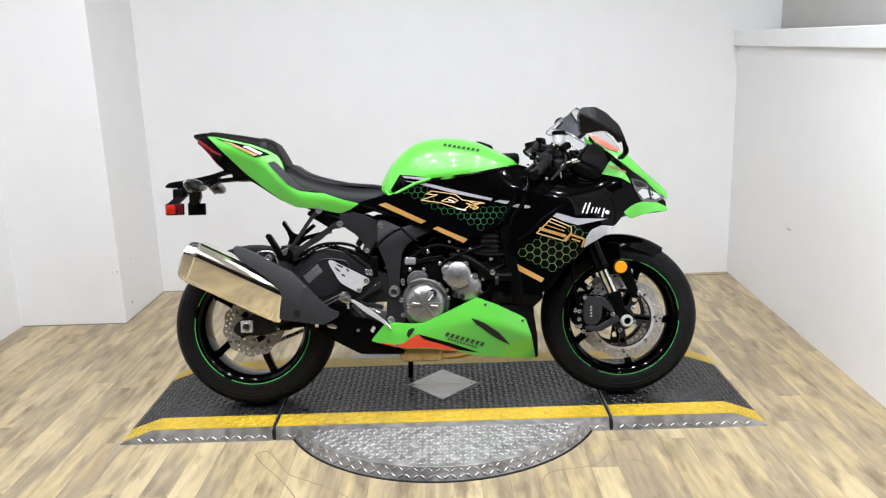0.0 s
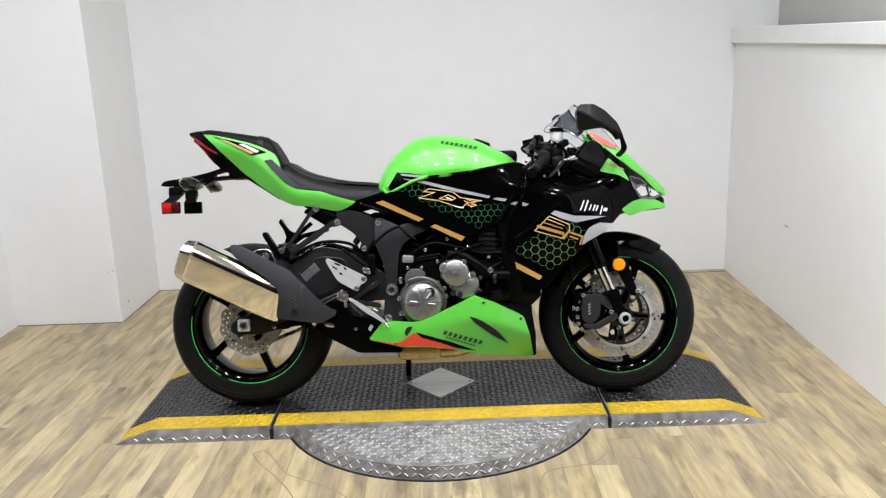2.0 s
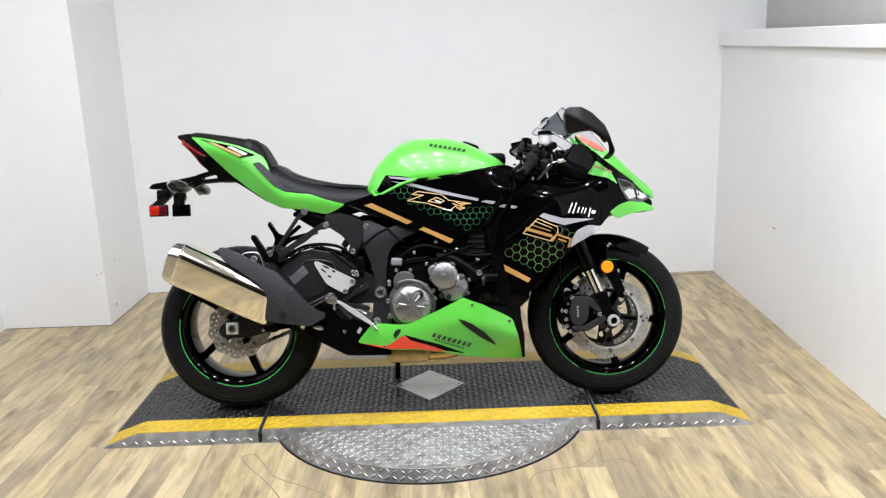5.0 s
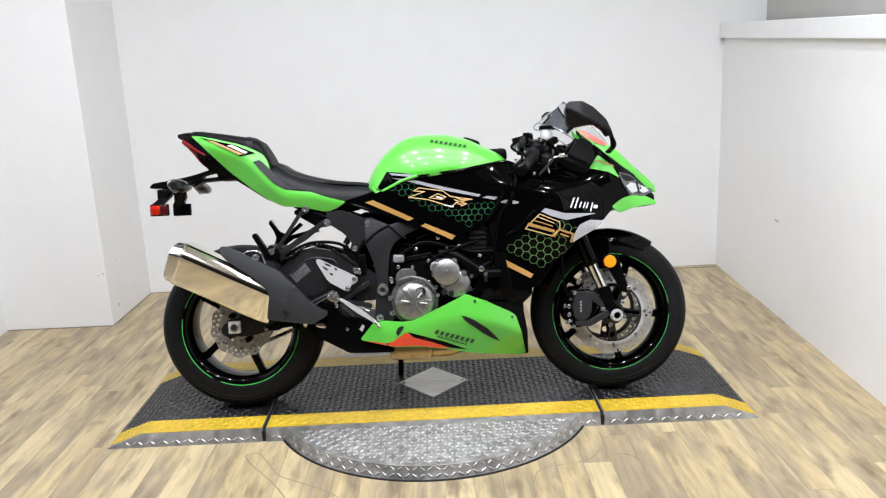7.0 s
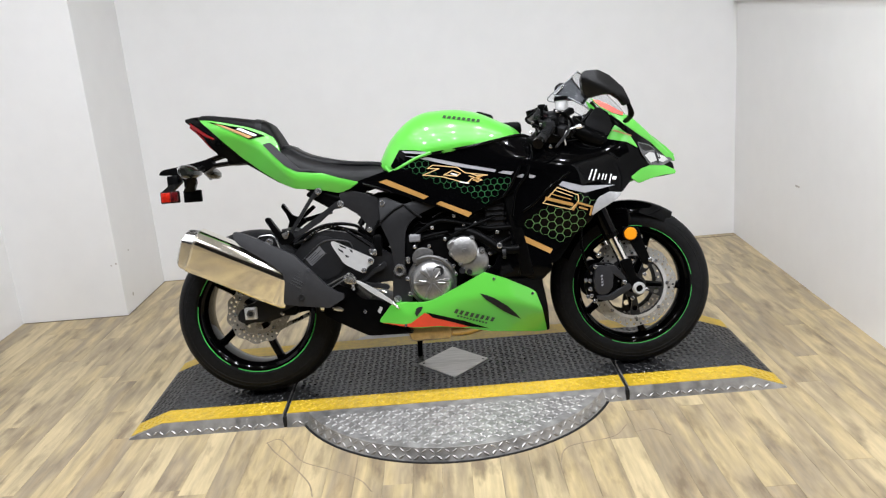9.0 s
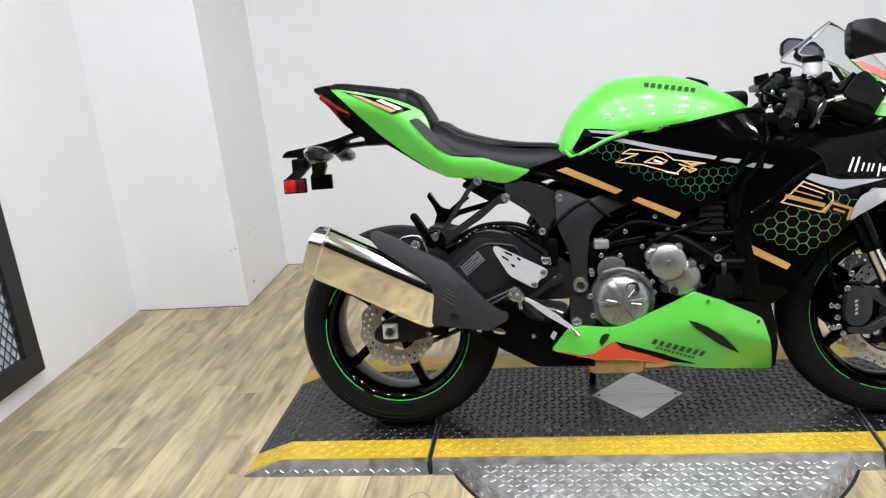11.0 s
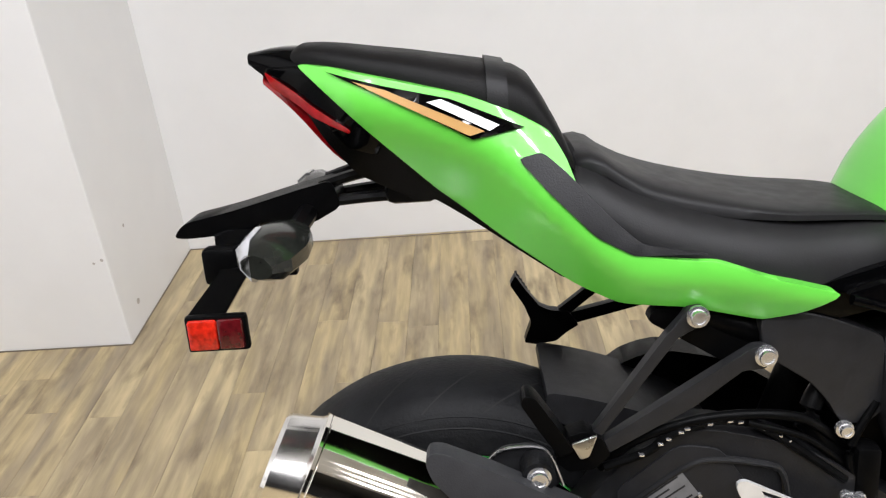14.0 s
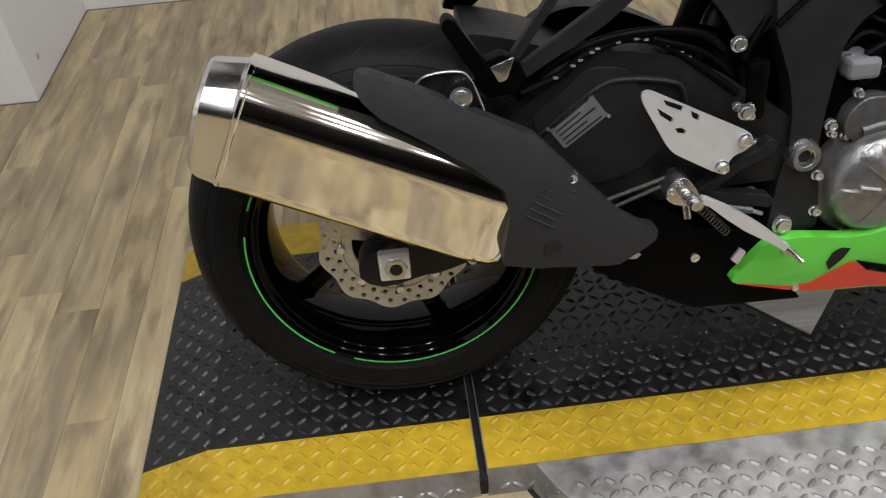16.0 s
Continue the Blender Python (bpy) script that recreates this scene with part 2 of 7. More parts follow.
def smoothline(pts, n=6):
    """A soft line through the points."""
    p = [Vector(q) for q in pts]
    if len(p) < 3:
        return p
    p = [p[0] * 2 - p[1]] + p + [p[-1] * 2 - p[-2]]
    out = []
    for i in range(1, len(p) - 2):
        a, b, c, d = p[i - 1], p[i], p[i + 1], p[i + 2]
        for k in range(n):
            s = k / n
            out.append(0.5 * ((2 * b) + (c - a) * s + (2 * a - 5 * b + 4 * c - d) * s * s + (3 * b - a - 3 * c + d) * s ** 3))
    out.append(p[-2])
    return out


def tube(pts, r, seg=10, soft=True, bm=None, flat=1.0):
    """A round bar along a line; r is one radius, or one at each end."""
    bm = bm or bmesh.new()
    line = smoothline(pts) if soft else [Vector(q) for q in pts]
    r0, r1 = r if isinstance(r, tuple) else (r, r)
    rings, up = [], Vector((0.02, 0.05, 1)).normalized()
    for i, p in enumerate(line):
        d = (line[min(i + 1, len(line) - 1)] - line[max(i - 1, 0)]).normalized()
        a = d.cross(up)
        if a.length < 0.2:
            a = d.cross(Vector((1, 0.1, 0)))
        a.normalize()
        b = d.cross(a)
        rr = r0 + (r1 - r0) * i / max(1, len(line) - 1)
        rings.append([bm.verts.new(p + a * (rr * math.cos(k * math.tau / seg)) + b * (rr * flat * math.sin(k * math.tau / seg))) for k in range(seg)])
    for s, t in zip(rings, rings[1:]):
        for k in range(seg):
            bm.faces.new((s[k], s[(k + 1) % seg], t[(k + 1) % seg], t[k]))
    bm.faces.new(rings[0])
    bm.faces.new(rings[-1][::-1])
    return bm


def lathe(profile, seg=48, centre=(0, 0, 0), closed=False, bm=None):
    """A body turned round the y axis: profile of (radius, y)."""
    bm = bm or bmesh.new()
    c = Vector(centre)
    rings = []
    for r, y in profile:
        if r < 1e-5:
            rings.append([bm.verts.new(c + Vector((0, y, 0)))])
        else:
            rings.append([bm.verts.new(c + Vector((r * math.cos(k * math.tau / seg), y, r * math.sin(k * math.tau / seg)))) for k in range(seg)])
    pairs = list(zip(rings, rings[1:])) + ([(rings[-1], rings[0])] if closed else [])
    for s, t in pairs:
        for k in range(seg):
            j = (k + 1) % seg
            if len(s) == 1:
                bm.faces.new((s[0], t[j], t[k]))
            elif len(t) == 1:
                bm.faces.new((s[k], s[j], t[0]))
            else:
                bm.faces.new((s[k], s[j], t[j], t[k]))
    return bm


def rounded(pts, r):
    """An outline with its corners rounded."""
    out, n = [], len(pts)
    for i in range(n):
        a, b, c = Vector(pts[i - 1]), Vector(pts[i]), Vector(pts[(i + 1) % n])
        la, lc = (a - b).length, (c - b).length
        p, q = b + (a - b) * min(r / la, 0.45), b + (c - b) * min(r / lc, 0.45)
        for s in (0, 0.5, 1):
            out.append(tuple(p * (1 - s) ** 2 + b * 2 * s * (1 - s) + q * s * s))
    return out


def sheet(outline, yfun, thick, edge=0.004, cell=0.035, r=0.008, out=0.0):
    """A curved panel seen from the side: an outline of (x, z) laid on y = yfun(x, z), with a rolled edge and a thickness."""
    bm = bmesh.new()
    pts = rounded(outline, r) if r else outline
    bm.faces.new([bm.verts.new((p[0], 0, p[1])) for p in pts])
    if cell:
        for axis in (0, 2):
            lo, hi = min(v.co[axis] for v in bm.verts), max(v.co[axis] for v in bm.verts)
            no = Vector((1, 0, 0)) if axis == 0 else Vector((0, 0, 1))
            k = math.ceil(lo / cell) * cell
            while k < hi:
                bmesh.ops.bisect_plane(bm, geom=bm.verts[:] + bm.edges[:] + bm.faces[:], plane_co=no * k, plane_no=no, dist=2e-4)
                k += cell
    bmesh.ops.remove_doubles(bm, verts=bm.verts, dist=3e-4)
    bmesh.ops.triangulate(bm, faces=[g for g in bm.faces if len(g.verts) > 4])
    sgn = -1 if yfun(outline[0][0], outline[0][1]) < 0 else 1
    for v in bm.verts:
        v.co.y = yfun(v.co.x, v.co.z) + sgn * out
    front = bm.faces[:]
    rim = [e for e in bm.edges if e.is_boundary]
    g = bmesh.ops.extrude_face_region(bm, geom=front, use_keep_orig=True)
    for v in g["geom"]:
        if isinstance(v, bmesh.types.BMVert):
            v.co.y -= sgn * thick
    if edge and thick > edge:
        bmesh.ops.bevel(bm, geom=[e for e in rim if e.is_valid], offset=edge, segments=3, affect="EDGES", profile=0.5, clamp_overlap=True)
    return bm


def flat_plate(outline, holes, y0, y1, r=0.0):
    """A flat plate in the xz plane with holes through it."""
    bm = bmesh.new()
    edges = []
    for loop in [rounded(outline, r) if r else outline] + list(holes):
        vs = [bm.verts.new((p[0], y0, p[1])) for p in loop]
        edges += [bm.edges.new((vs[i], vs[(i + 1) % len(vs)])) for i in range(len(vs))]
    bmesh.ops.triangle_fill(bm, use_beauty=True, use_dissolve=False, edges=edges)
    g = bmesh.ops.extrude_face_region(bm, geom=bm.faces[:])
    for v in g["geom"]:
        if isinstance(v, bmesh.types.BMVert):
            v.co.y = y1
    return bm


def ring(cx, cz, r, n=10, turn=0.0, flat=1.0, lean=0.0):
    out = []
    for k in range(n):
        a = turn + k * math.tau / n
        x, z = r * math.cos(a), r * flat * math.sin(a)
        out.append((cx + x * math.cos(lean) - z * math.sin(lean), cz + x * math.sin(lean) + z * math.cos(lean)))
    return out


def loft(sections, bm=None, caps=True):
    """A skin over closed rings of the same number of points."""
    bm = bm or bmesh.new()
    rings = [[bm.verts.new(p) for p in s] for s in sections]
    n = len(rings[0])
    for s, t in zip(rings, rings[1:]):
        for k in range(n):
            bm.faces.new((s[k], s[(k + 1) % n], t[(k + 1) % n], t[k]))
    if caps:
        bm.faces.new(rings[0])
        bm.faces.new(rings[-1][::-1])
    return bm


def lerp(table, x):
    """A smooth curve through a table of (x, value) that doesn't swing past it."""
    if x <= table[0][0]:
        return table[0][1]
    if x >= table[-1][0]:
        return table[-1][1]
    d = [(table[k + 1][1] - table[k][1]) / (table[k + 1][0] - table[k][0]) for k in range(len(table) - 1)]
    m = [d[0]] + [0.0 if a * b <= 0 else 2 * a * b / (a + b) for a, b in zip(d, d[1:])] + [d[-1]]
    for k in range(len(d)):
        (x0, y0), (x1, y1) = table[k], table[k + 1]
        if x <= x1:
            h = x1 - x0
            t = (x - x0) / h
            return y0 * (1 + 2 * t) * (1 - t) ** 2 + m[k] * h * t * (1 - t) ** 2 + y1 * t * t * (3 - 2 * t) + m[k + 1] * h * t * t * (t - 1)
    return table[-1][1]


def thing(name, label, category, m=None, group="", kind=""):
    ob = new(name)
    ob.empty_display_size = 0.1
    if m:
        ob.matrix_world = m
    return tagged(ob, label, category, group, kind)


# ---- the room ----
def wall(name, x0, y0, x1, y1, z0, z1, thick, material, label, category="wall"):
    """A wall from one floor point to another; its thickness lies to the left of that way."""
    d = Vector((x1 - x0, y1 - y0, 0))
    n = Vector((-d.y, d.x, 0)).normalized() * thick
    bm = bmesh.new()
    a, b = Vector((x0, y0, 0)), Vector((x1, y1, 0))
    ringp = [a, b, b + n, a + n]
    lo = [bm.verts.new((p.x, p.y, z0)) for p in ringp]
    hi = [bm.verts.new((p.x, p.y, z1)) for p in ringp]
    bm.faces.new(lo[::-1]), bm.faces.new(hi)
    for k in range(4):
        bm.faces.new((lo[k], lo[(k + 1) % 4], hi[(k + 1) % 4], hi[k]))
    return tagged(part(name, bm, material, smooth=False), label, category, kind="structure")


wall("wall_north", 2.3, 1.885, -2.5, 1.806, 0, CEIL, -0.12, WALL, "plain white painted wall behind the motorcycle")
wall("wall_west", -2.262, 1.79, -2.205, -1.30, 0, CEIL, -0.12, WALL, "plain white painted side wall with dark framed mesh panel")
wall("wall_east", 1.604, -1.80, 1.755, 1.876, 0, 1.345, -0.14, WALL, "plain white painted low side wall under a trim ledge")
# set back from the low wall and greyer than it
wall("wall_east_upper", 1.844, -1.80, 1.994, 1.876, 1.28, CEIL, -0.14, GREYWALL, "greyish upper side wall set back above the ledge")
wall("wall_hall_west", -2.32, -1.30, -4.2, -1.30, 0, CEIL, -0.12, WALL, "plain painted return wall beside the display bay")
wall("wall_hall_east", 4.2, -1.80, 1.78, -1.80, 0, CEIL, -0.12, WALL, "plain painted return wall beside the display bay")
# unseen hall closing the room; its dark colour stands for unlit space in reflections
wall("wall_hall_far_west", -4.2, -1.2, -4.2, -7.0, 0, CEIL, -0.12, DARKWALL, "unseen hall wall added behind the camera, dark for unlit space")
wall("wall_hall_far_east", 4.2, -7.0, 4.2, -1.7, 0, CEIL, -0.12, DARKWALL, "unseen hall wall added behind the camera, dark for unlit space")
wall("wall_south", -4.2, -7.0, 4.2, -7.0, 0, CEIL, -0.12, DARKWALL, "unseen hall end wall added behind the camera, dark for unlit space")
tagged(part("ceiling", box(-4.4, 4.4, -2.75, 2.1, CEIL, CEIL + 0.1), CEILM, smooth=False), "white painted ceiling over the display bay", "ceiling", kind="structure")
tagged(part("ceiling_hall", box(-4.4, 4.4, -7.2, -2.75, CEIL, CEIL + 0.1), DARKWALL, smooth=False), "unseen hall ceiling added behind the camera, dark for unlit space", "ceiling", kind="structure")
tagged(part("column", box(-2.27, -1.690, 1.222, 1.82, 0, CEIL - 0.002, 0.004), WALL, smooth=False), "white painted boxed column in the corner", "column", kind="structure")
SCUFF = mat("wall_scuff", (0.50, 0.46, 0.43), 0.6, 0, 0, 0.3, scale=90)
for sx, sy, sz, turn, r in ((-1.6892, 1.331, 0.085, 90, 0.010), (-1.6892, 1.375, 0.32, 90, 0.006), (-1.703, 1.2212, 0.288, 0, 0.005), (-1.728, 1.2212, 0.279, 0, 0.004)):
    part("scuff", lathe([(0, -0.0004), (r * 0.7, -0.0004), (r, 0), (0, 0)], 9), SCUFF, bpy.data.objects["column"], "small grey scuff").matrix_local = pose(sx, sy, sz, 0, 0, turn)
part("scuff", box(-0.002, 0.0, -0.020, 0.022, -0.004, 0.005, 0.0008), SCUFF, bpy.data.objects["wall_east"], "small grey scuff").matrix_local = pose(1.716, 0.95, 0.464, 0, 0, 0)
# the ledge on the low wall
d_e = Vector((0.151, 3.694, 0)).normalized()
bm = bmesh.new()
ang_e = math.degrees(math.atan2(-d_e.x, d_e.y))
box(-0.028, 0.16, -1.80, 1.868, 0, 0.084, 0.004, bm)
tr = part("trim", bm, TRIMW, smooth=False)
tr.matrix_world = pose(1.678, 0, 1.312, 1.0, 0, ang_e)
tagged(tr, "white painted ledge board capping the low wall", "trim", kind="structure")

# thin brown joint line between walls and floor
JOINT = mat("brown_joint", (0.22, 0.18, 0.135), 0.8, 0, 0, 0.3, scale=40)
for a, b, c, d in ((-2.245, -1.690, 1.219, 1.2215), (-1.6895, -1.687, 1.222, 1.812), (-1.688, 1.744, 1.815, 1.8175)):
    jt = part("baseboard_joint", box(a, b, c, d, 0, 0.003), JOINT, smooth=False)
    tagged(jt, "thin brown joint line along the foot of the wall", "joint", kind="structure")

# ceiling lamps
for i, (lx, ly) in enumerate(LAMPS):
    la = thing("ceiling_light", "square recessed ceiling light with a glowing white diffuser", "ceiling light", pose(lx, ly, CEIL), group="ceiling lights over the display bay")
    bm = bmesh.new()
    for a0, a1, b0, b1 in ((-0.19, 0.19, -0.19, -0.165), (-0.19, 0.19, 0.165, 0.19), (-0.19, -0.165, -0.165, 0.165), (0.165, 0.19, -0.165, 0.165)):
        box(a0, a1, b0, b1, -0.05, -0.001, 0.002, bm)
    part("frame", bm, TRIMW, la, smooth=False)
    part("diffuser", box(-0.164, 0.164, -0.164, 0.164, -0.03, -0.006), GLOW, la, smooth=False)

# framed mesh panel on the side wall
gate = thing("mesh_panel", "black metal framed panel with pale diamond mesh on the wall", "panel", pose(-2.236, -0.27, 0.09, 0, 0, -1.05))
bm = bmesh.new()
W2, H2, FR = 0.68, 1.25, 0.085
box(-0.004, 0.035, -W2, W2, 0, FR, 0.004, bm), box(-0.004, 0.035, -W2, W2, H2 - FR, H2, 0.004, bm)
box(-0.004, 0.034, -W2, -W2 + FR, FR, H2 - FR, 0.004, bm), box(-0.004, 0.034, W2 - FR, W2, FR, H2 - FR, 0.004, bm)
part("frame", bm, BLACKMETAL, gate, smooth=False)
part("backing", box(0.0, 0.008, -W2 + FR, W2 - FR, FR, H2 - FR), mat("pale_blue_backing", (0.62, 0.68, 0.78), 0.5, 0, 0, 0.08), gate, "pale blue backing board", smooth=False)
bm = bmesh.new()
hy, hz = W2 - FR, (H2 - 2 * FR)
for s in (1, -1):
    for k in range(-40, 41):
        # strands of the diamond mesh, cut to the opening
        y0, z0, y1, z1 = k * 0.035 - 0.9 * s, -1.5, k * 0.035 + 0.9 * s, 1.5
        ts = []
        for t in np.linspace(0, 1, 241):
            y, z = y0 + (y1 - y0) * t, z0 + (z1 - z0) * t
            if abs(y) < hy and abs(z) < hz / 2:
                ts.append(t)
        if len(ts) > 2:
            q = [Vector((0.018 + 0.002 * s, y0 + (y1 - y0) * t, z0 + (z1 - z0) * t + H2 / 2)) for t in (ts[0], ts[-1])]
            tube(q, 0.003, 4, False, bm)
part("mesh", bm, BLACKMETAL, gate, "black expanded metal mesh", smooth=False)


# ---- the turntable platform ----
PX0, PX1, PT, PYF, PYR, PH = -1.170, 1.191, 0.125, -0.200, 0.497, 0.044
SEAMS = (-0.602, 0.622)
platform = thing("turntable_platform", "low dark display platform with yellow edges and tread plate skirts", "platform")


def top_z(x):
    return PH * max(0.0, min(1.0, (x - PX0) / PT, (PX1 - x) / PT)) + 0.002


def deck(x0, x1):
    """One section of the platform: tread plate sides, sloping down at the outer end."""
    xs = sorted({x0, x1} | {x for x in (PX0 + PT, PX1 - PT) if x0 < x < x1})
    secs = []
    for x in xs:
        z = top_z(x)
        k = 0.018 * (z / PH)
        secs.append([(x, PYF, 0), (x, PYF + k, z), (x, PYR - k, z), (x, PYR, 0)])
    return loft(secs)


def strip(x0, x1, ya, yb, lift):
    xs = sorted({x0, x1} | {x for x in (PX0 + PT, PX1 - PT) if x0 < x < x1})
    return loft([[(x, ya, top_z(x) - 0.0005), (x, ya, top_z(x) + lift), (x, yb, top_z(x) + lift), (x, yb, top_z(x) - 0.0005)] for x in xs])


def lug(bm, c, u, n, size=0.0245):
    """One raised bar of a tread plate, along u on a surface of normal n."""
    u, n = u.normalized(), n.normalized()
    w = n.cross(u)
    a, b, h = size / 2, size * 0.17, size * 0.115
    base = [c + u * a, c + u * a * 0.45 + w * b, c - u * a * 0.45 + w * b, c - u * a, c - u * a * 0.45 - w * b, c + u * a * 0.45 - w * b]
    vs = [bm.verts.new(p) for p in base]
    t = [bm.verts.new(c + u * a * 0.5 + n * h), bm.verts.new(c - u * a * 0.5 + n * h)]
    for f in ((vs[0], vs[1], t[0]), (vs[1], vs[2], t[1], t[0]), (vs[2], vs[3], t[1]), (vs[3], vs[4], t[1]), (vs[4], vs[5], t[0], t[1]), (vs[5], vs[0], t[0])):
        bm.faces.new(f)


def tread(x0, x1, y0, y1, where, zf, pitch=0.0228):
    bm = bmesh.new()
    i0, i1, j0, j1 = math.ceil(x0 / pitch), math.floor(x1 / pitch), math.ceil(y0 / pitch), math.floor(y1 / pitch)
    for i in range(i0, i1 + 1):
        for j in range(j0, j1 + 1):
            x, y = i * pitch, j * pitch
            if where(x, y):
                s = 1 if (i + j) % 2 else -1
                sl = (zf(x + 0.004) - zf(x - 0.004)) / 0.008
                lug(bm, Vector((x, y, zf(x))), Vector((1, s * 0.8, sl)), Vector((-sl, 0, 1)))
    return bm


DIA = (0.012, 0.159, 0.140, 0.151)


def in_dia(x, y, grow=0.0):
    return abs(x - DIA[0]) / (DIA[2] + grow) + abs(y - DIA[1]) / (DIA[3] + grow) < 1


YW = 0.100
spans = [(PX0 + 0.004, SEAMS[0] - 0.006), (SEAMS[0] + 0.006, SEAMS[1] - 0.006), (SEAMS[1] + 0.006, PX1 - 0.004)]
for k, (a, b) in enumerate(spans):
    d = part("deck", deck(a, b), TREAD, platform, "steel tread plate section of the platform", smooth=False)
    part("deck_paint", strip(a + 0.002, b - 0.002, PYF + 0.018 + YW, PYR - 0.018 - YW, 0.0012), DECK, d, "worn charcoal paint on tread plate", smooth=False)
    for ya, yb in ((PYF + 0.019, PYF + 0.018 + YW - 0.0005), (PYR - 0.018 - YW + 0.0005, PYR - 0.019)):
        part("edge_stripe", strip(a + 0.002, b - 0.002, ya, yb, 0.0014), YELLOW, d, "yellow safety stripe", smooth=False)
    zf = lambda x: top_z(x) + 0.0012
    ok = lambda x, y: abs(x - SEAMS[0]) > 0.018 and abs(x - SEAMS[1]) > 0.018 and PX0 + 0.02 < x < PX1 - 0.02 and not in_dia(x, y, 0.015)
    tagged(part("tread_relief", tread(a, b, PYF + 0.018 + YW + 0.01, PYR - 0.028 - YW, ok, zf), DECK, d, "raised tread bars in charcoal paint", smooth=False), kind="stuff")
    bm = tread(a, b, PYF + 0.028, PYF + 0.010 + YW, ok, zf)
    tagged(part("stripe_relief", bm, YELLOW, d, "raised tread bars in yellow paint", smooth=False), kind="stuff")
    bm = bmesh.new()
    n = Vector((0, -1, 0.36)).normalized()
    up = Vector((0, 0.36, 1)).normalized()
    pitch = 0.0228
    for i in range(math.ceil(a / pitch), math.floor(b / pitch) + 1):
        for j in (0, 1):
            x, q = i * pitch, 0.014 + 0.022 * j
            if q + 0.010 < top_z(x) and abs(x - SEAMS[0]) > 0.02 and abs(x - SEAMS[1]) > 0.02:
                s = 1 if (i + j) % 2 else -1
                lug(bm, Vector((x, PYF - 0.0003, 0)) + up * q, Vector((1, 0, 0)) + up * (0.7 * s), n)
    tagged(part("skirt_relief", bm, TREAD, d, "raised tread bars on the steel skirt", smooth=False), kind="stuff")
for s in SEAMS:
    part("seam_gap", box(s - 0.0065, s + 0.0065, PYF + 0.004, PYR - 0.004, 0.0, PH - 0.006), GAP, platform, "dark gap between platform sections", smooth=False)

# steel lozenge in the middle of the deck
bm = bmesh.new()
c = [(DIA[0] + DIA[2], DIA[1]), (DIA[0], DIA[1] + DIA[3]), (DIA[0] - DIA[2], DIA[1]), (DIA[0], DIA[1] - DIA[3])]
lo = [bm.verts.new((x, y, PH + 0.001)) for x, y in c]
hi = [bm.verts.new((x, y, PH + 0.0062)) for x, y in c]
bm.faces.new(hi)
for k in range(4):
    bm.faces.new((lo[k], lo[(k + 1) % 4], hi[(k + 1) % 4], hi[k]))
loz = part("centre_plate", bm, mat("bare_plate_steel", (0.60, 0.59, 0.575), 0.42, 0.4, 0, 0.25, scale=22, bump=0.15, bump_scale=200, stretch=(0.2, 2.5, 1)), platform, "bare steel lozenge cover plate", smooth=False)
for sx in (-1, 1):
    part("screw", lathe([(0, -0.001), (0.004, -0.001), (0.004, 0.0005), (0, 0.001)], 10), GAP, loz).matrix_local = pose(DIA[0] + sx * (DIA[2] - 0.022), DIA[1], PH + 0.0068, 90)

# round turntable plate under the deck
TC, TR = (0.010, 0.078), 0.606
bm = bmesh.new()
N = 128
rings = [[bm.verts.new((TC[0] + r * math.cos(k * math.tau / N), TC[1] + r * math.sin(k * math.tau / N), z)) for k in range(N)] for r, z in ((TR, 0), (TR - 0.004, 0.004), (TR - 0.018, 0.044), (TR - 0.021, 0.0455))]
for s, t in zip(rings, rings[1:]):
    for k in range(N):
        bm.faces.new((s[k], s[(k + 1) % N], t[(k + 1) % N], t[k]))
bm.faces.new(rings[-1])
disc = part("turntable_plate", bm, TREAD, platform, "round steel tread plate turntable with scuffed top")
front = lambda x, y: math.hypot(x - TC[0], y - TC[1]) < TR - 0.04 and (y < PYF - 0.012 or y > PYR + 0.012)
tagged(part("tread_relief", tread(-0.62, 0.62, -0.56, 0.70, front, lambda x: 0.0455), TREAD, disc, smooth=False), kind="stuff")
bm = bmesh.new()
for k in range(150):
    for j in (0, 1):
        a = k * math.tau / 150
        n = Vector((math.cos(a), math.sin(a), 0.4)).normalized()
        t = Vector((-math.sin(a), math.cos(a), 0))
        r = TR - 0.0085 - 0.0085 * j + 0.0015
        p = Vector((TC[0] + r * math.cos(a), TC[1] + r * math.sin(a), 0.0145 + 0.020 * j))
        if p.y < PYF - 0.02 or p.y > PYR + 0.02:
            lug(bm, p, t + n.cross(t) * (0.7 if (k + j) % 2 else -0.7), n)
# dark ring on the floor puts the contact shade at the foot into colour
part("base_gap_shade", lathe([(TR - 0.03, 0.0), (TR + 0.005, 0.0), (TR + 0.004, 0.003), (TR - 0.03, 0.003)], 128, closed=True), GAP, disc, "dark ring put in as contact shade in the gap round the turntable foot").matrix_local = pose(TC[0], TC[1], 0.0, 90)
tagged(part("rim_relief", bm, TREAD, disc, smooth=False), kind="stuff")

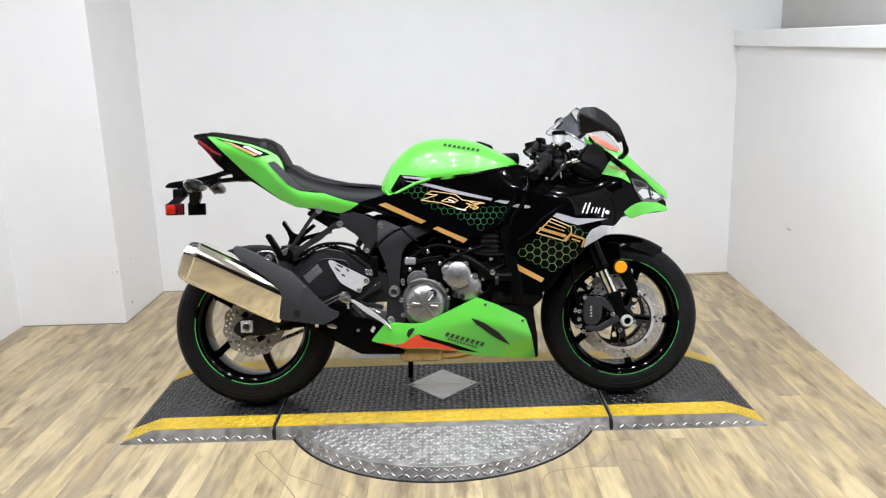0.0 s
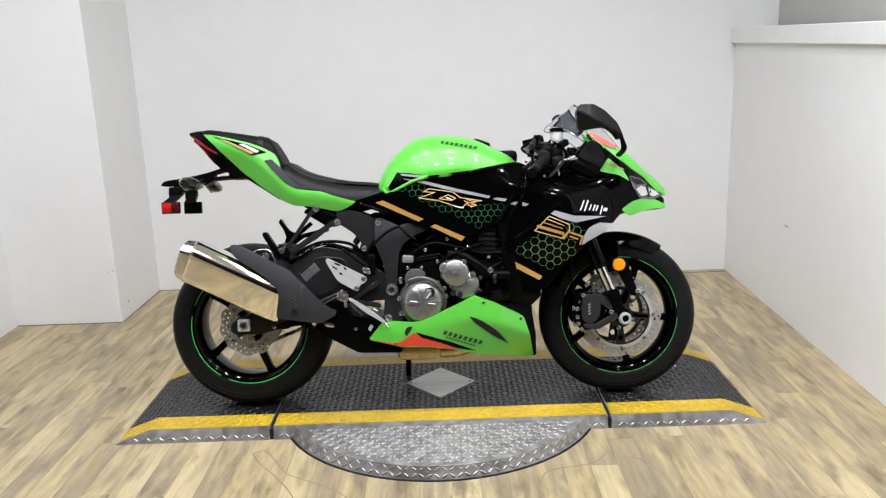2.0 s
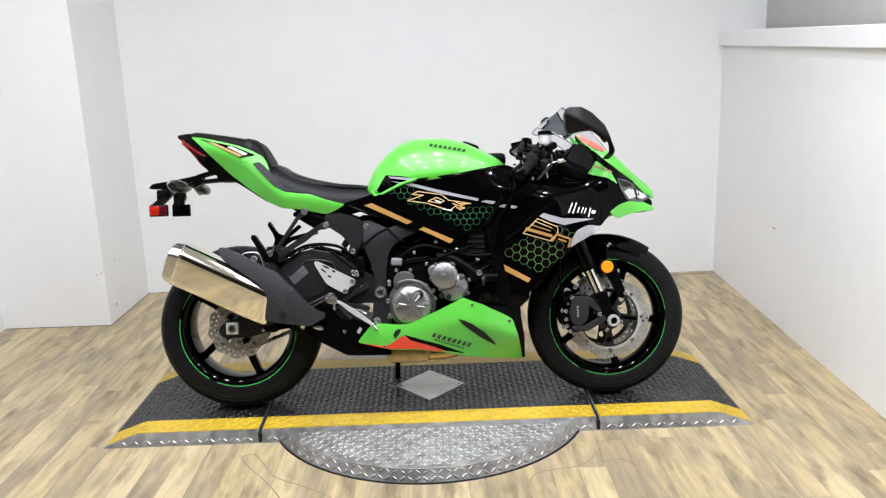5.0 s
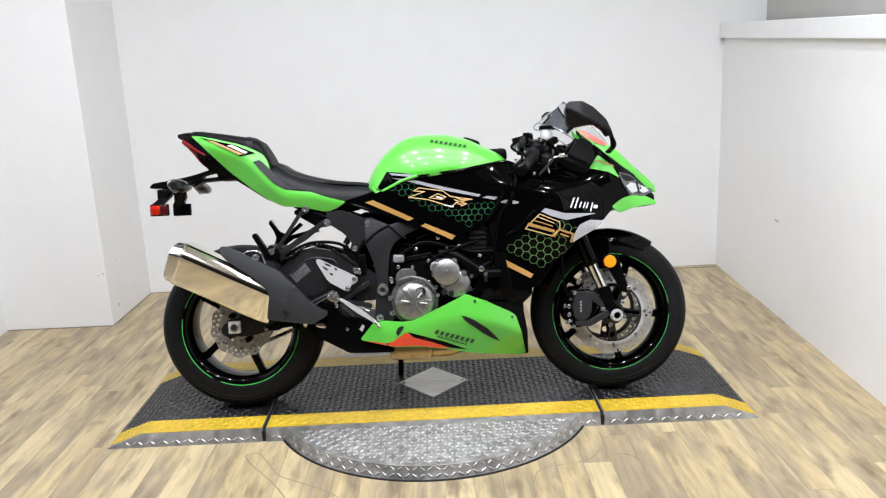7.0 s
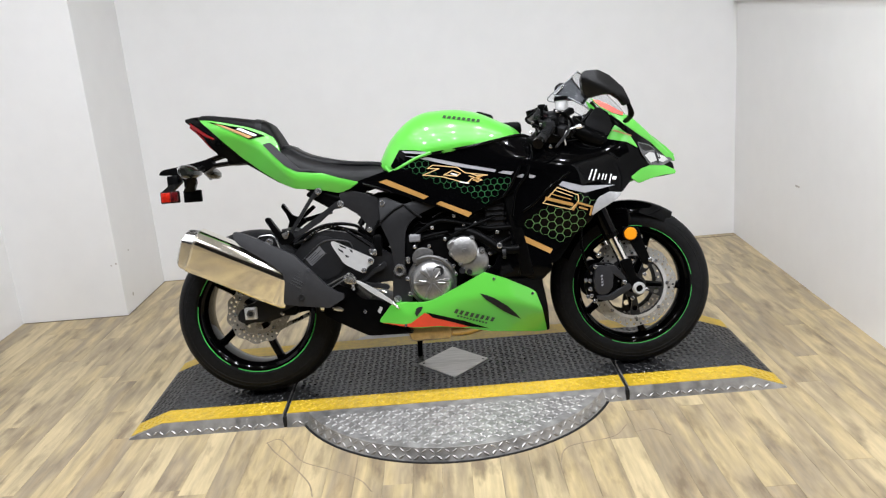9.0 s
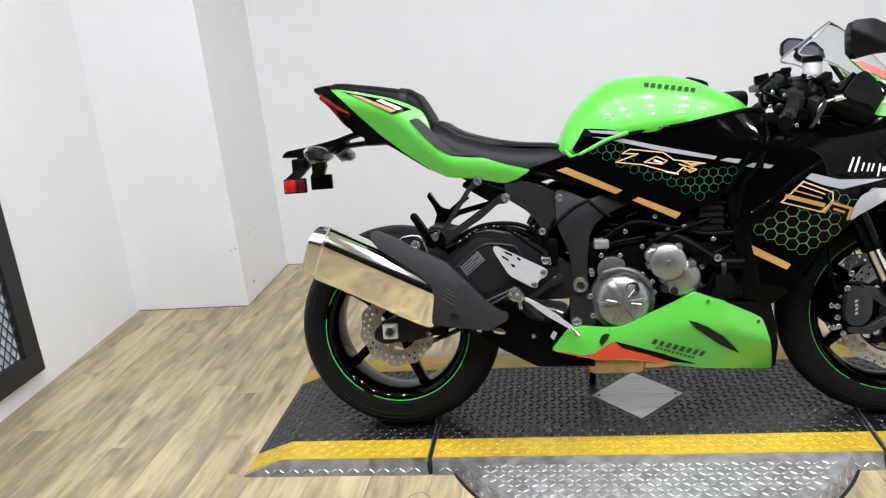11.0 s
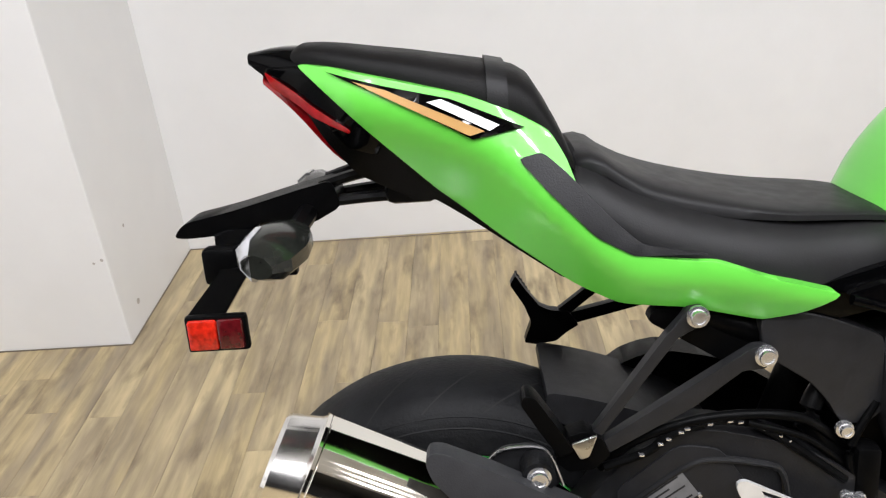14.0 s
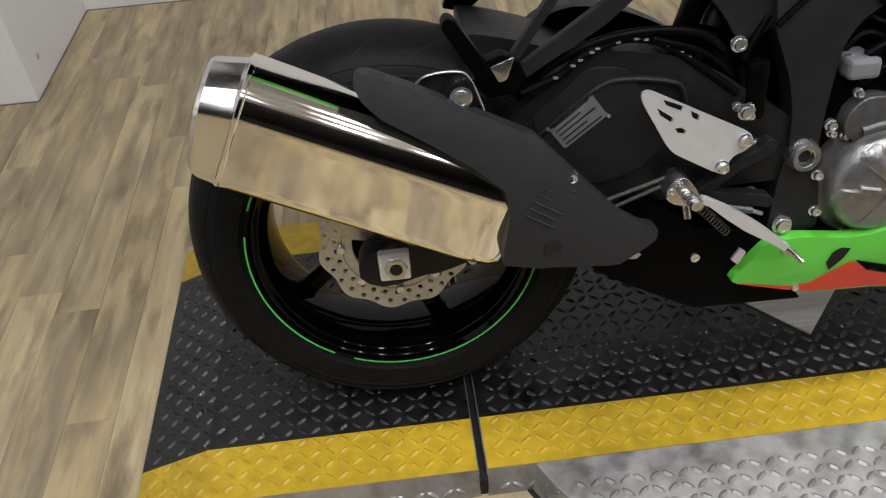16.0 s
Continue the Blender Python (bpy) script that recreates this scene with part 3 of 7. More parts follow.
# ---- the motorcycle ----
LEAN_DEG = 11.0
bike = thing("motorcycle", "green and black sport motorcycle with chrome muffler leaning on its sidestand", "motorcycle", pose(0, 0, 0.052, -LEAN_DEG))
CTRL = [(0.97, 0.7, -0.04), (0.87, 0.76, 0.03), (0.7, 0.8, 0.135), (0.62, 0.62, 0.2), (0.45, 0.62, 0.215), (0.3, 0.76, 0.19), (0.15, 0.66, 0.18), (0, 0.72, 0.165), (-0.12, 0.66, 0.15), (0.305, 0.31, 0.14), (0.37, 0.17, 0.04), (0.15, 0.4, 0.205), (0.17, 0.22, 0.13), (0.42, 0.42, 0.19), (0, 0.22, 0.165), (-0.2, 0.24, 0.16), (-0.3, 0.72, 0.145), (-0.5, 0.79, 0.14), (-0.75, 0.93, 0.1), (-0.9, 1.02, 0.04), (0.6, 0.95, 0.14), (0.9, 0.62, 0.04), (0.8, 0.66, 0.11)]


def half_width(x, z):
    """The half width of the bodywork at a place seen from the side."""
    a = b = 0.0
    for cx, cz, w in CTRL:
        k = ((x - cx) ** 2 + (z - cz) ** 2 + 0.004) ** -1.5
        a, b = a + k * w, b + k
    return a / b


CREASE = [(0.10, 0.80), (0.25, 0.790), (0.40, 0.768), (0.55, 0.770), (0.70, 0.800), (0.77, 0.750), (0.90, 0.70)]


def right(x, z):
    """The right flank, with a soft crease along the front cowls."""
    f = min(1.0, max(0.0, (x - 0.12) / 0.25)) * min(1.0, max(0.0, (z - 0.40) / 0.15))
    d = z - lerp(CREASE, x)
    soft = math.sqrt(d * d + 0.00003) - 0.0055
    return -half_width(x, z) - f * (0.006 - soft * (0.45 if d > 0 else 0.12))


def left(x, z):
    return -right(x, z)


def panel(name, outline, material, parent=bike, label="", thick=0.005, edge=0.004, r=0.008, out=0.0, sides=2, cell=0.03):
    """A body panel on the right side and, by default, its twin on the left. Returns the right one."""
    ob = part(name, sheet(outline, right, thick, edge, cell, r, out), material, parent, label, angle=60)
    if sides == 2:
        part(name, sheet(outline, left, thick, edge, cell, r, out), material, parent, label, angle=60)
    return ob


def decal(name, outlines, material, parent, label="", out=0.0012, fun=right, r=0.0):
    """Flat shapes laid on the bodywork, each a part of its own."""
    for o in outlines:
        ob = part(name, sheet(o, fun, 0.0008, 0, 0.02, r, out), material, parent, label, smooth=False)
    return ob


def slant(x0, x1, z0, z1, lean, drop=0.0):
    """A leaning bar: from x0 to x1, z0 up to z1, its top moved on by lean, its far end lower by drop."""
    return [(x0, z0), (x1, z0 - drop), (x1 + lean, z1 - drop), (x0 + lean, z1)]


def inside(p, poly):
    hit = False
    for i in range(len(poly)):
        (x0, z0), (x1, z1) = poly[i - 1], poly[i]
        if (z0 > p[1]) != (z1 > p[1]) and p[0] < (x1 - x0) * (p[1] - z0) / (z1 - z0) + x0:
            hit = not hit
    return hit


def hexnet(poly, r, line, tilt=-0.5, out=0.0012):
    """Hexagon outlines side by side inside an outline, each a mesh of its own."""
    cells = []
    xs, zs = [p[0] for p in poly], [p[1] for p in poly]
    mx, mz = sum(xs) / len(xs), sum(zs) / len(zs)
    ct, st = math.cos(tilt), math.sin(tilt)
    for i in range(-14, 15):
        for j in range(-14, 15):
            u, v = r * 1.732 * (i + 0.5 * (j % 2)), r * 1.5 * j
            x, z = mx + u * ct - v * st, mz + u * st + v * ct
            if not inside((x, z), poly):
                continue
            bm = bmesh.new()
            rings = []
            for rr in (r, r - line):
                vs = []
                for k in range(6):
                    a = math.tau * (k + 0.5) / 6 + tilt
                    px, pz = x + rr * math.cos(a), z + rr * math.sin(a)
                    vs.append(bm.verts.new((px, right(px, pz) - out, pz)))
                rings.append(vs)
            for k in range(6):
                bm.faces.new((rings[0][k], rings[0][(k + 1) % 6], rings[1][(k + 1) % 6], rings[1][k]))
            cells.append(bm)
    return cells


def bolt(x, y, z, r, parent=bike, name="bolt", material=None, deep=0.012):
    """A flanged bolt head facing the right side."""
    bm = lathe([(0, 0.002), (r * 0.5, 0.002), (r * 0.55, 0), (r * 0.8, 0), (r * 0.85, 0.0015), (r * 0.85, deep * 0.6), (r * 1.15, deep * 0.65), (r * 1.15, deep), (0, deep)], 14)
    bmesh.ops.translate(bm, verts=bm.verts, vec=(x, y, z))
    return part(name, bm, material or BOLT, parent, smooth=True)


# -- wheels --
RIMBLACK = mat("gloss_black_rim", (0.0012, 0.0012, 0.0012), 0.04, 0, 0, 0.1, spec=0.14)
def wheel(x, z, R, half, rim_r, disc_r, disc_in, name, turn, nspoke=5, rear=False):
    w = new(name)
    w.parent = bike
    w.location = (x, 0.031, z)
    prof = []
    for k in range(25):
        a = -math.pi * 0.5 + math.pi * k / 24
        y = half * math.sin(a)
        prof.append((rim_r + 0.004 + (R - rim_r - 0.004) * max(0.0, math.cos(a)) ** 0.66, y))
    prof += [(rim_r - 0.006, half * 0.86), (rim_r - 0.006, -half * 0.86)]
    tyre = part("tyre", lathe(prof, 96, closed=True), RUBBER, w, "worn black road tyre", angle=50)
    # tread grooves as thin dark inlays
    bm = bmesh.new()
    for k in range(22):
        for s in (1, -1):
            a0 = k * math.tau / 22 + (0.14 if s > 0 else 0)
            lo, hi = [], []
            for q in range(7):
                f = q / 6
                b = radians(8 + 52 * f) * s
                aa = a0 + 0.26 * f
                for lst, da in ((lo, 0), (hi, 0.012)):
                    rr = rim_r + 0.004 + (R - rim_r - 0.004) * math.cos(b) ** 0.66 + 0.0006
                    lst.append(bm.verts.new((rr * math.cos(aa + da), half * math.sin(b), rr * math.sin(aa + da))))
            for q in range(6):
                bm.faces.new((lo[q], lo[q + 1], hi[q + 1], hi[q]))
    part("tread_groove", bm, GAP, tyre, smooth=False)
    for s in (-1, 1):
        # fine moulded rings on the side wall
        for b in (0.90, 0.965):
            q = math.sqrt(1 - b * b)
            rr = rim_r + 0.004 + (R - rim_r - 0.004) * q ** 0.66
            part("sidewall_ring", lathe([(rr - 0.0016, s * half * b), (rr, s * (half * b + 0.0012)), (rr + 0.0016, s * half * b)], 96), RUBBER, tyre)
    hr = half * 0.86
    # the rim's section: a lip, two small steps, then the deep polished well
    side_prof = [(rim_r, -hr), (rim_r + 0.004, -hr), (rim_r + 0.004, -hr - 0.003), (rim_r - 0.008, -hr - 0.0035), (rim_r - 0.011, -hr + 0.001), (rim_r - 0.013, -hr + 0.005), (rim_r - 0.021, -hr + 0.007),
                 (rim_r - 0.024, -hr + 0.011), (rim_r - 0.025, -hr + 0.017), (rim_r - 0.031, -hr + 0.022), (rim_r - 0.034, -hr + 0.034)]
    rim = part("rim", lathe(side_prof + [(rim_r - 0.037, 0)] + [(a, -b) for a, b in side_prof[::-1]] + [(rim_r - 0.004, 0)], 96, closed=True), RIMBLACK, w, "gloss black cast rim", angle=50)
    for s in (-1, 1):
        bm = bmesh.new()
        for a0, a1 in ((0.10, 1.2), (1.35, 2.75), (2.95, 4.15), (4.3, 6.2)):
            n = int((a1 - a0) * 20)
            lo, hi = [], []
            for q in range(n + 1):
                a = a0 + (a1 - a0) * q / n
                for lst, rr, yy in ((lo, rim_r + 0.0006, -hr - 0.0041), (hi, rim_r - (0.0056 if rear else 0.0026), -hr - 0.0041)):
                    lst.append(bm.verts.new((rr * math.cos(a), yy * -s if s > 0 else yy, rr * math.sin(a))))
            for q in range(n):
                bm.faces.new((lo[q], lo[q + 1], hi[q + 1], hi[q]))
        part("rim_stripe", bm, GREENLINE, rim, "thin green rim tape", smooth=False)
    part("hub", lathe([(0, -0.06), (0.028, -0.06), (0.034, -0.05), (0.036, -0.02), (0.042, 0), (0.036, 0.02), (0.034, 0.05), (0.028, 0.06), (0, 0.06)], 32), BLACK, w)
    for k in range(nspoke):
        a = turn + k * math.tau / nspoke
        secs = []
        for f in (0, 0.25, 0.6, 0.9, 1.0):
            rr = 0.030 + (rim_r - 0.026 - 0.030) * f
            wd = 0.019 - 0.006 * math.sin(f * math.pi * 0.5) + (0.008 if f == 1.0 else 0)
            dp = 0.026 - 0.008 * f
            sw = 0.10 * f * f
            aa = a + sw
            u, v = Vector((math.cos(aa), 0, math.sin(aa))), Vector((-math.sin(aa), 0, math.cos(aa)))
            secs.append([tuple(u * rr + v * (wd * p) + Vector((0, dp * q, 0))) for p, q in ((-1, -0.5), (-0.6, -1), (0.6, -1), (1, -0.5), (1, 0.5), (0.6, 1), (-0.6, 1), (-1, 0.5))])
        part("spoke", loft(secs), BLACK, w, angle=50)
    for s in ((-1,) if rear else (-1, 1)):
        yd = s * (0.072 if rear else 0.074)
        n = 100
        outer = [((disc_r + 0.004 * math.sin(10 * k * math.tau / n)) * math.cos(k * math.tau / n), (disc_r + 0.004 * math.sin(10 * k * math.tau / n)) * math.sin(k * math.tau / n)) for k in range(n)]
        holes = [ring(0, 0, disc_in, 40)]
        for k in range(30 if rear else 36):
            for q, rr in enumerate((0.24, 0.72) if rear else (0.30, 0.74)):
                a = (k + 0.5 * (q % 2) + 0.2) * math.tau / (30 if rear else 36)
                r2 = disc_in + (disc_r - disc_in) * rr
                holes.append(ring(r2 * math.cos(a), r2 * math.sin(a), 0.0042 if rear else 0.0044, 8))
        part("brake_disc", flat_plate(outer, holes, yd - 0.0025, yd + 0.0025), DISC, w, "wavy drilled steel brake disc", smooth=False)
        # carrier with open windows
        carr = []
        arms = 4 if rear else 5
        r0, r1, wide = (0.042, 0.064, 0.62) if rear else (0.046, disc_in - 0.015, 0.46)
        for k in range(arms):
            a = (k + 0.25) * math.tau / arms
            arc = [a + wide * (q / 5 - 0.5) * 2 for q in range(6)]
            carr.append([(r0 * math.cos(p), r0 * math.sin(p)) for p in arc] + [(r1 * math.cos(p), r1 * math.sin(p)) for p in arc[::-1]])
        if not rear:
            for k in range(arms):
                a = (k + 0.75) * math.tau / arms
                carr.append(ring(0.085 * math.cos(a), 0.085 * math.sin(a), 0.011, 10))
        part("disc_carrier", flat_plate(ring(0, 0, disc_in - 0.0015, 48), carr + [ring(0, 0, 0.026, 20)], yd + s * 0.003, yd - s * 0.006), DISC if rear else BLACKMETAL, w, smooth=False)
        if not rear:
            part("carrier_ring", flat_plate(ring(0, 0, disc_in + 0.001, 48), [ring(0, 0, disc_in - 0.010, 48)], yd + s * 0.0045, yd + s * 0.0005), PLATE, w, "bright inner ring of the disc", smooth=False)
        for k in range(8):
            a = k * math.tau / 8
            bolt_y = yd - 0.006 if s < 0 else yd
            part("rotor_pin", lathe([(0, -0.004), (0.006, -0.004), (0.007, 0.002), (0.007, 0.004), (0, 0.004)], 12, (disc_in * math.cos(a), bolt_y, disc_in * math.sin(a))), BOLT, w)
    return w


GREENLINE = mat("green_rim_tape", (0.10, 0.72, 0.14), 0.35, 0, 0.3, 0.1)
RWX, RWZ, RWR = -0.698, 0.310, 0.308
FWX, FWZ, FWR = 0.700, 0.301, 0.299
rear_wheel = wheel(RWX, RWZ, RWR, 0.090, 0.222, 0.112, 0.080, "rear_wheel", -1.35, 5, True)
front_wheel = wheel(FWX, FWZ, FWR, 0.060, 0.222, 0.154, 0.121, "front_wheel", -1.45, 5)

# -- engine and inner mass, mostly hidden behind the bodywork --
engine = new("engine")
engine.parent = bike
bm = box(-0.16, 0.17, -0.135, 0.135, 0.27, 0.56, 0.03)
part("crankcase", bm, PLASTIC, engine, "dark grey engine case")
bm = bmesh.new()
box(-0.02, 0.16, -0.12, 0.12, -0.12, 0.16, 0.02, bm, pose(0.12, 0, 0.56, 0, -24))
part("cylinder_block", bm, GREYP, engine, "dark finned cylinder block")
for k in range(6):
    bm = bmesh.new()
    box(-0.022, 0.165, -0.128, 0.128, -0.003, 0.003, 0.001, bm, pose(0.12, 0, 0.56, 0, -24) @ Matrix.Translation((0, 0, -0.09 + 0.034 * k)))
    part("fin", bm, FRAME, engine, smooth=False)
part("throttle_body", box(-0.24, 0.28, -0.095, 0.095, 0.52, 0.72, 0.03), PLASTIC, engine, "dark throttle bodies and wiring")
part("shock_absorber", tube([(-0.215, 0, 0.66), (-0.30, 0, 0.40)], 0.036, 16, False), PLASTIC, bike, "black rear shock absorber")
part("shock_spring", tube([(-0.232 - 0.055 * k / 60 + 0.0, 0.044 * math.cos(k * 0.63), 0.61 - 0.17 * k / 60 + 0.0) for k in range(61)], 0.006, 6, False), GREYP, bike)
part("airbox", box(-0.10, 0.40, -0.13, 0.13, 0.66, 0.84, 0.04), PLASTIC, bike, "black airbox under the tank")
part("radiator", box(0.29, 0.34, -0.17, 0.17, 0.36, 0.70, 0.01, None, pose(0.04, 0, -0.02, 0, -8)), PLASTIC, bike, "black radiator behind the side cowl")
for k in range(9):
    bm = box(0.284, 0.287, -0.165, 0.165, 0.38 + 0.035 * k, 0.386 + 0.035 * k, 0, None, pose(0.04, 0, -0.02, 0, -8))
    part("radiator_tube", bm, GREYP, bike, smooth=False)

# clutch cover: round lid with five pressed ribs on a larger casing
CLX, CLZ = -0.038, 0.390
cc = part("clutch_cover", lathe([(0, -0.188), (0.038, -0.187), (0.059, -0.182), (0.070, -0.174), (0.075, -0.160), (0.076, -0.10), (0, -0.10)], 56, (CLX, 0, CLZ)), ALU, engine, "cast aluminium clutch cover")
part("cover_flange", lathe([(0.074, -0.150), (0.086, -0.148), (0.090, -0.140), (0.090, -0.10), (0.074, -0.10)], 56, (CLX, 0, CLZ), True), ALUDARK, cc, "dull flange round the clutch cover")
for k in range(6):
    a = 0.06 + k * math.tau / 6
    u, v = Vector((math.cos(a), 0, math.sin(a))), Vector((-math.sin(a), 0, math.cos(a)))
    o = Vector((CLX, 0, CLZ))
    grow = 1.9 if k in (1, 2) else 1.0
    secs = []
    for rr, wd, y in ((0.006, 0.0025, -0.188), (0.024, 0.0040, -0.1915), (0.049, 0.0055, -0.1890), (0.062, 0.0065, -0.183), (0.069, 0.0065, -0.174)):
        p = o + u * rr
        wd = wd * (1 + (grow - 1) * rr / 0.06)
        secs.append([tuple(p + v * (wd * q) + Vector((0, y + dy, 0))) for q, dy in ((-1.3, 0.005), (-0.8, 0), (0.8, 0), (1.3, 0.005), (1.0, 0.012), (-1.0, 0.012))])
    part("rib", loft(secs), ALU, cc, "raised cast rib", angle=50)
# thin bright bars put glints on the cover as shapes
for a in (2.97, 0.86, -0.14):
    part("rib_glint", tube([(CLX + q * math.cos(a), -0.1915 + 0.12 * (q - 0.022), CLZ + q * math.sin(a)) for q in (0.020, 0.046)], 0.0022, 8, False), PLATE, cc, "bright bar standing in for a glint on the rib")
part("cover_web", tube([(-0.086, -0.172, 0.470), (-0.048, -0.176, 0.479), (-0.008, -0.176, 0.470), (0.020, -0.172, 0.448), (0.036, -0.165, 0.428)], 0.0055, 10, True, None, 1.2), ALUDARK, cc, "cast web over the clutch cover")
part("oil_filler", lathe([(0, -0.184), (0.012, -0.186), (0.0165, -0.190), (0.0185, -0.186), (0.0185, -0.15), (0, -0.15)], 24, (-0.012, 0, 0.426)), GREYP, cc, "dark oil filler cap")
# pickup and generator covers
pc = part("pickup_cover", lathe([(0, -0.192), (0.006, -0.192), (0.008, -0.189), (0.040, -0.187), (0.047, -0.182), (0.050, -0.165), (0.050, -0.10), (0, -0.10)], 48, (0.083, 0, 0.492)), ALU, engine, "cast aluminium pickup cover")
part("pickup_lobe", lathe([(0, -0.184), (0.015, -0.184), (0.021, -0.178), (0.022, -0.10), (0, -0.10)], 28, (0.046, 0, 0.510)), ALU, pc, "small round lobe")
part("starter_cover", lathe([(0, -0.176), (0.042, -0.175), (0.050, -0.168), (0.053, -0.10), (0, -0.10)], 40, (0.118, 0, 0.446)), ALU, engine, "cast aluminium gear cover")
for bx, bz in ((0.056, 0.527), (0.113, 0.530), (0.040, 0.483), (0.070, 0.446), (0.118, 0.470), (0.146, 0.484)):
    part("boss", lathe([(0, -0.178), (0.009, -0.178), (0.0115, -0.173), (0.0125, -0.10), (0, -0.10)], 16, (bx, 0, bz)), ALU, pc)
    bolt(bx, -0.184, bz, 0.0058, pc)
for a in range(9):
    t = 0.2 + a * 0.69
    bolt(CLX + 0.088 * math.cos(t), -0.156, CLZ + 0.088 * math.sin(t), 0.0055, cc)
for x, z in ((0.072, 0.420), (0.096, 0.414)):
    part("plug", lathe([(0, -0.186), (0.010, -0.186), (0.011, -0.150), (0, -0.150)], 18, (x, 0, z)), GREYP, engine)
bm = bmesh.new()
box(-0.108, -0.067, -0.158, -0.10, 0.533, 0.560, 0.006, bm)
part("sensor_box", bm, STICKERPALE, engine, "pale connector block", smooth=False)
part("gearbox_cover", sheet([(-0.104, 0.462), (-0.100, 0.492), (-0.078, 0.512), (-0.040, 0.508), (-0.022, 0.490), (-0.040, 0.462), (-0.070, 0.440)], lambda x, z: -0.158, 0.06, 0.006, 0, 0.014), ALUDARK, engine, "dull cast gearbox cover")
# hoses and wiring round the engine
HOSES = [("hose", [(0.06, -0.140, 0.560), (0.110, -0.155, 0.553), (0.165, -0.170, 0.520), (0.215, -0.178, 0.485), (0.275, -0.175, 0.480)], 0.017), ("hose", [(-0.08, -0.14, 0.56), (0.0, -0.15, 0.60), (0.09, -0.15, 0.585), (0.18, -0.15, 0.56), (0.26, -0.16, 0.56)], 0.008),
         ("hose", [(-0.10, -0.13, 0.50), (-0.06, -0.15, 0.545), (0.03, -0.15, 0.56)], 0.006), ("cable", [(0.02, -0.15, 0.52), (0.05, -0.165, 0.55), (0.12, -0.165, 0.575), (0.20, -0.16, 0.60)], 0.004),
         ("cable", [(-0.24, -0.12, 0.56), (-0.30, -0.14, 0.61), (-0.40, -0.145, 0.618), (-0.48, -0.13, 0.585), (-0.52, -0.12, 0.545)], 0.006), ("cable", [(-0.23, -0.13, 0.53), (-0.29, -0.145, 0.585), (-0.36, -0.15, 0.612)], 0.004),
         ("cable", [(-0.21, -0.13, 0.62), (-0.24, -0.14, 0.56), (-0.22, -0.14, 0.50)], 0.005), ("hose", [(-0.24, -0.10, 0.66), (-0.28, -0.12, 0.60), (-0.24, -0.12, 0.54)], 0.012)]
for nm, pts, r in HOSES:
    part(nm, tube(pts, r, 10), PLASTIC, engine)
part("hose_clamp", lathe([(0.0205, -0.006), (0.0215, -0.006), (0.0215, 0.006), (0.0205, 0.006)], 20, closed=True), GREYP, engine).matrix_local = pose(0.222, -0.179, 0.471, 0, 0, 90)
bolt(0.208, -0.205, 0.500, 0.009, engine)
rw = random.Random(7)
for k in range(14):
    x0, z0 = -0.10 + 0.36 * rw.random(), 0.545 + 0.085 * rw.random()
    pts = [(x0, -0.112 - 0.03 * rw.random(), z0)]
    for q in range(3):
        pts.append((pts[-1][0] + 0.015 + 0.035 * rw.random(), -0.115 - 0.035 * rw.random(), min(0.65, max(0.53, pts[-1][2] + 0.06 * (rw.random() - 0.5)))))
    part("wire", tube(pts, 0.0022 + 0.003 * rw.random(), 6), PLASTIC, engine)
for x, z in ((-0.090, 0.516), (-0.039, 0.514), (-0.023, 0.578), (-0.117, 0.465), (0.043, 0.438), (0.069, 0.451), (0.174, 0.472), (0.167, 0.424), (0.057, 0.615), (0.089, 0.580), (0.131, 0.582), (0.205, 0.545), (0.020, 0.535)):
    bolt(x, -0.162, z, 0.0055, engine)
part("cooler_fin_block", box(0.17, 0.235, -0.150, -0.10, 0.55, 0.66, 0.006, None, None), GREYP, engine, "dark ribbed intake housing")
for k in range(5):
    part("intake_rib", box(0.168, 0.237, -0.156, -0.148, 0.565 + 0.018 * k, 0.572 + 0.018 * k, 0.002), PLASTIC, engine, smooth=False)

# -- frame --
def both(name, outline, y, thick, material, parent=bike, label="", r=0.01, edge=0.008):
    fun = y if callable(y) else (lambda x, z: y)
    cell = 0.03 if callable(y) else 0
    ob = part(name, sheet(outline, lambda x, z: -fun(x, z), thick, edge, cell, r), material, parent, label)
    part(name, sheet(outline, fun, thick, edge, cell, r), material, parent, label)
    return ob


def spar_y(x, z):
    """The spar's face: widest at the swingarm pivot, folded in above a crease."""
    crease = 0.640 + 0.35 * (x + 0.15)
    return 0.152 - 0.055 * max(0.0, z - 0.50) - 0.22 * max(0.0, z - crease)


spar = both("main_frame", [(-0.206, 0.697), (-0.185, 0.702), (-0.117, 0.668), (-0.017, 0.702), (0.05, 0.70), (0.0, 0.655), (-0.060, 0.632), (-0.100, 0.605), (-0.118, 0.575), (-0.128, 0.500), (-0.130, 0.437), (-0.118, 0.380), (-0.112, 0.322), (-0.184, 0.318), (-0.178, 0.400), (-0.169, 0.448), (-0.172, 0.500), (-0.180, 0.541), (-0.205, 0.604)], spar_y, 0.035, FRAME, label="grey painted aluminium frame spar")
part("frame_rib", tube([(x, -spar_y(x, z) - 0.001, z) for x, z in ((-0.205, 0.612), (-0.160, 0.648), (-0.118, 0.668))], 0.0045, 8), PLASTIC, spar)
part("frame_rib", tube([(x, -spar_y(x, z) - 0.001, z) for x, z in ((-0.118, 0.668), (-0.080, 0.632), (-0.058, 0.618))], 0.0045, 8), PLASTIC, spar)
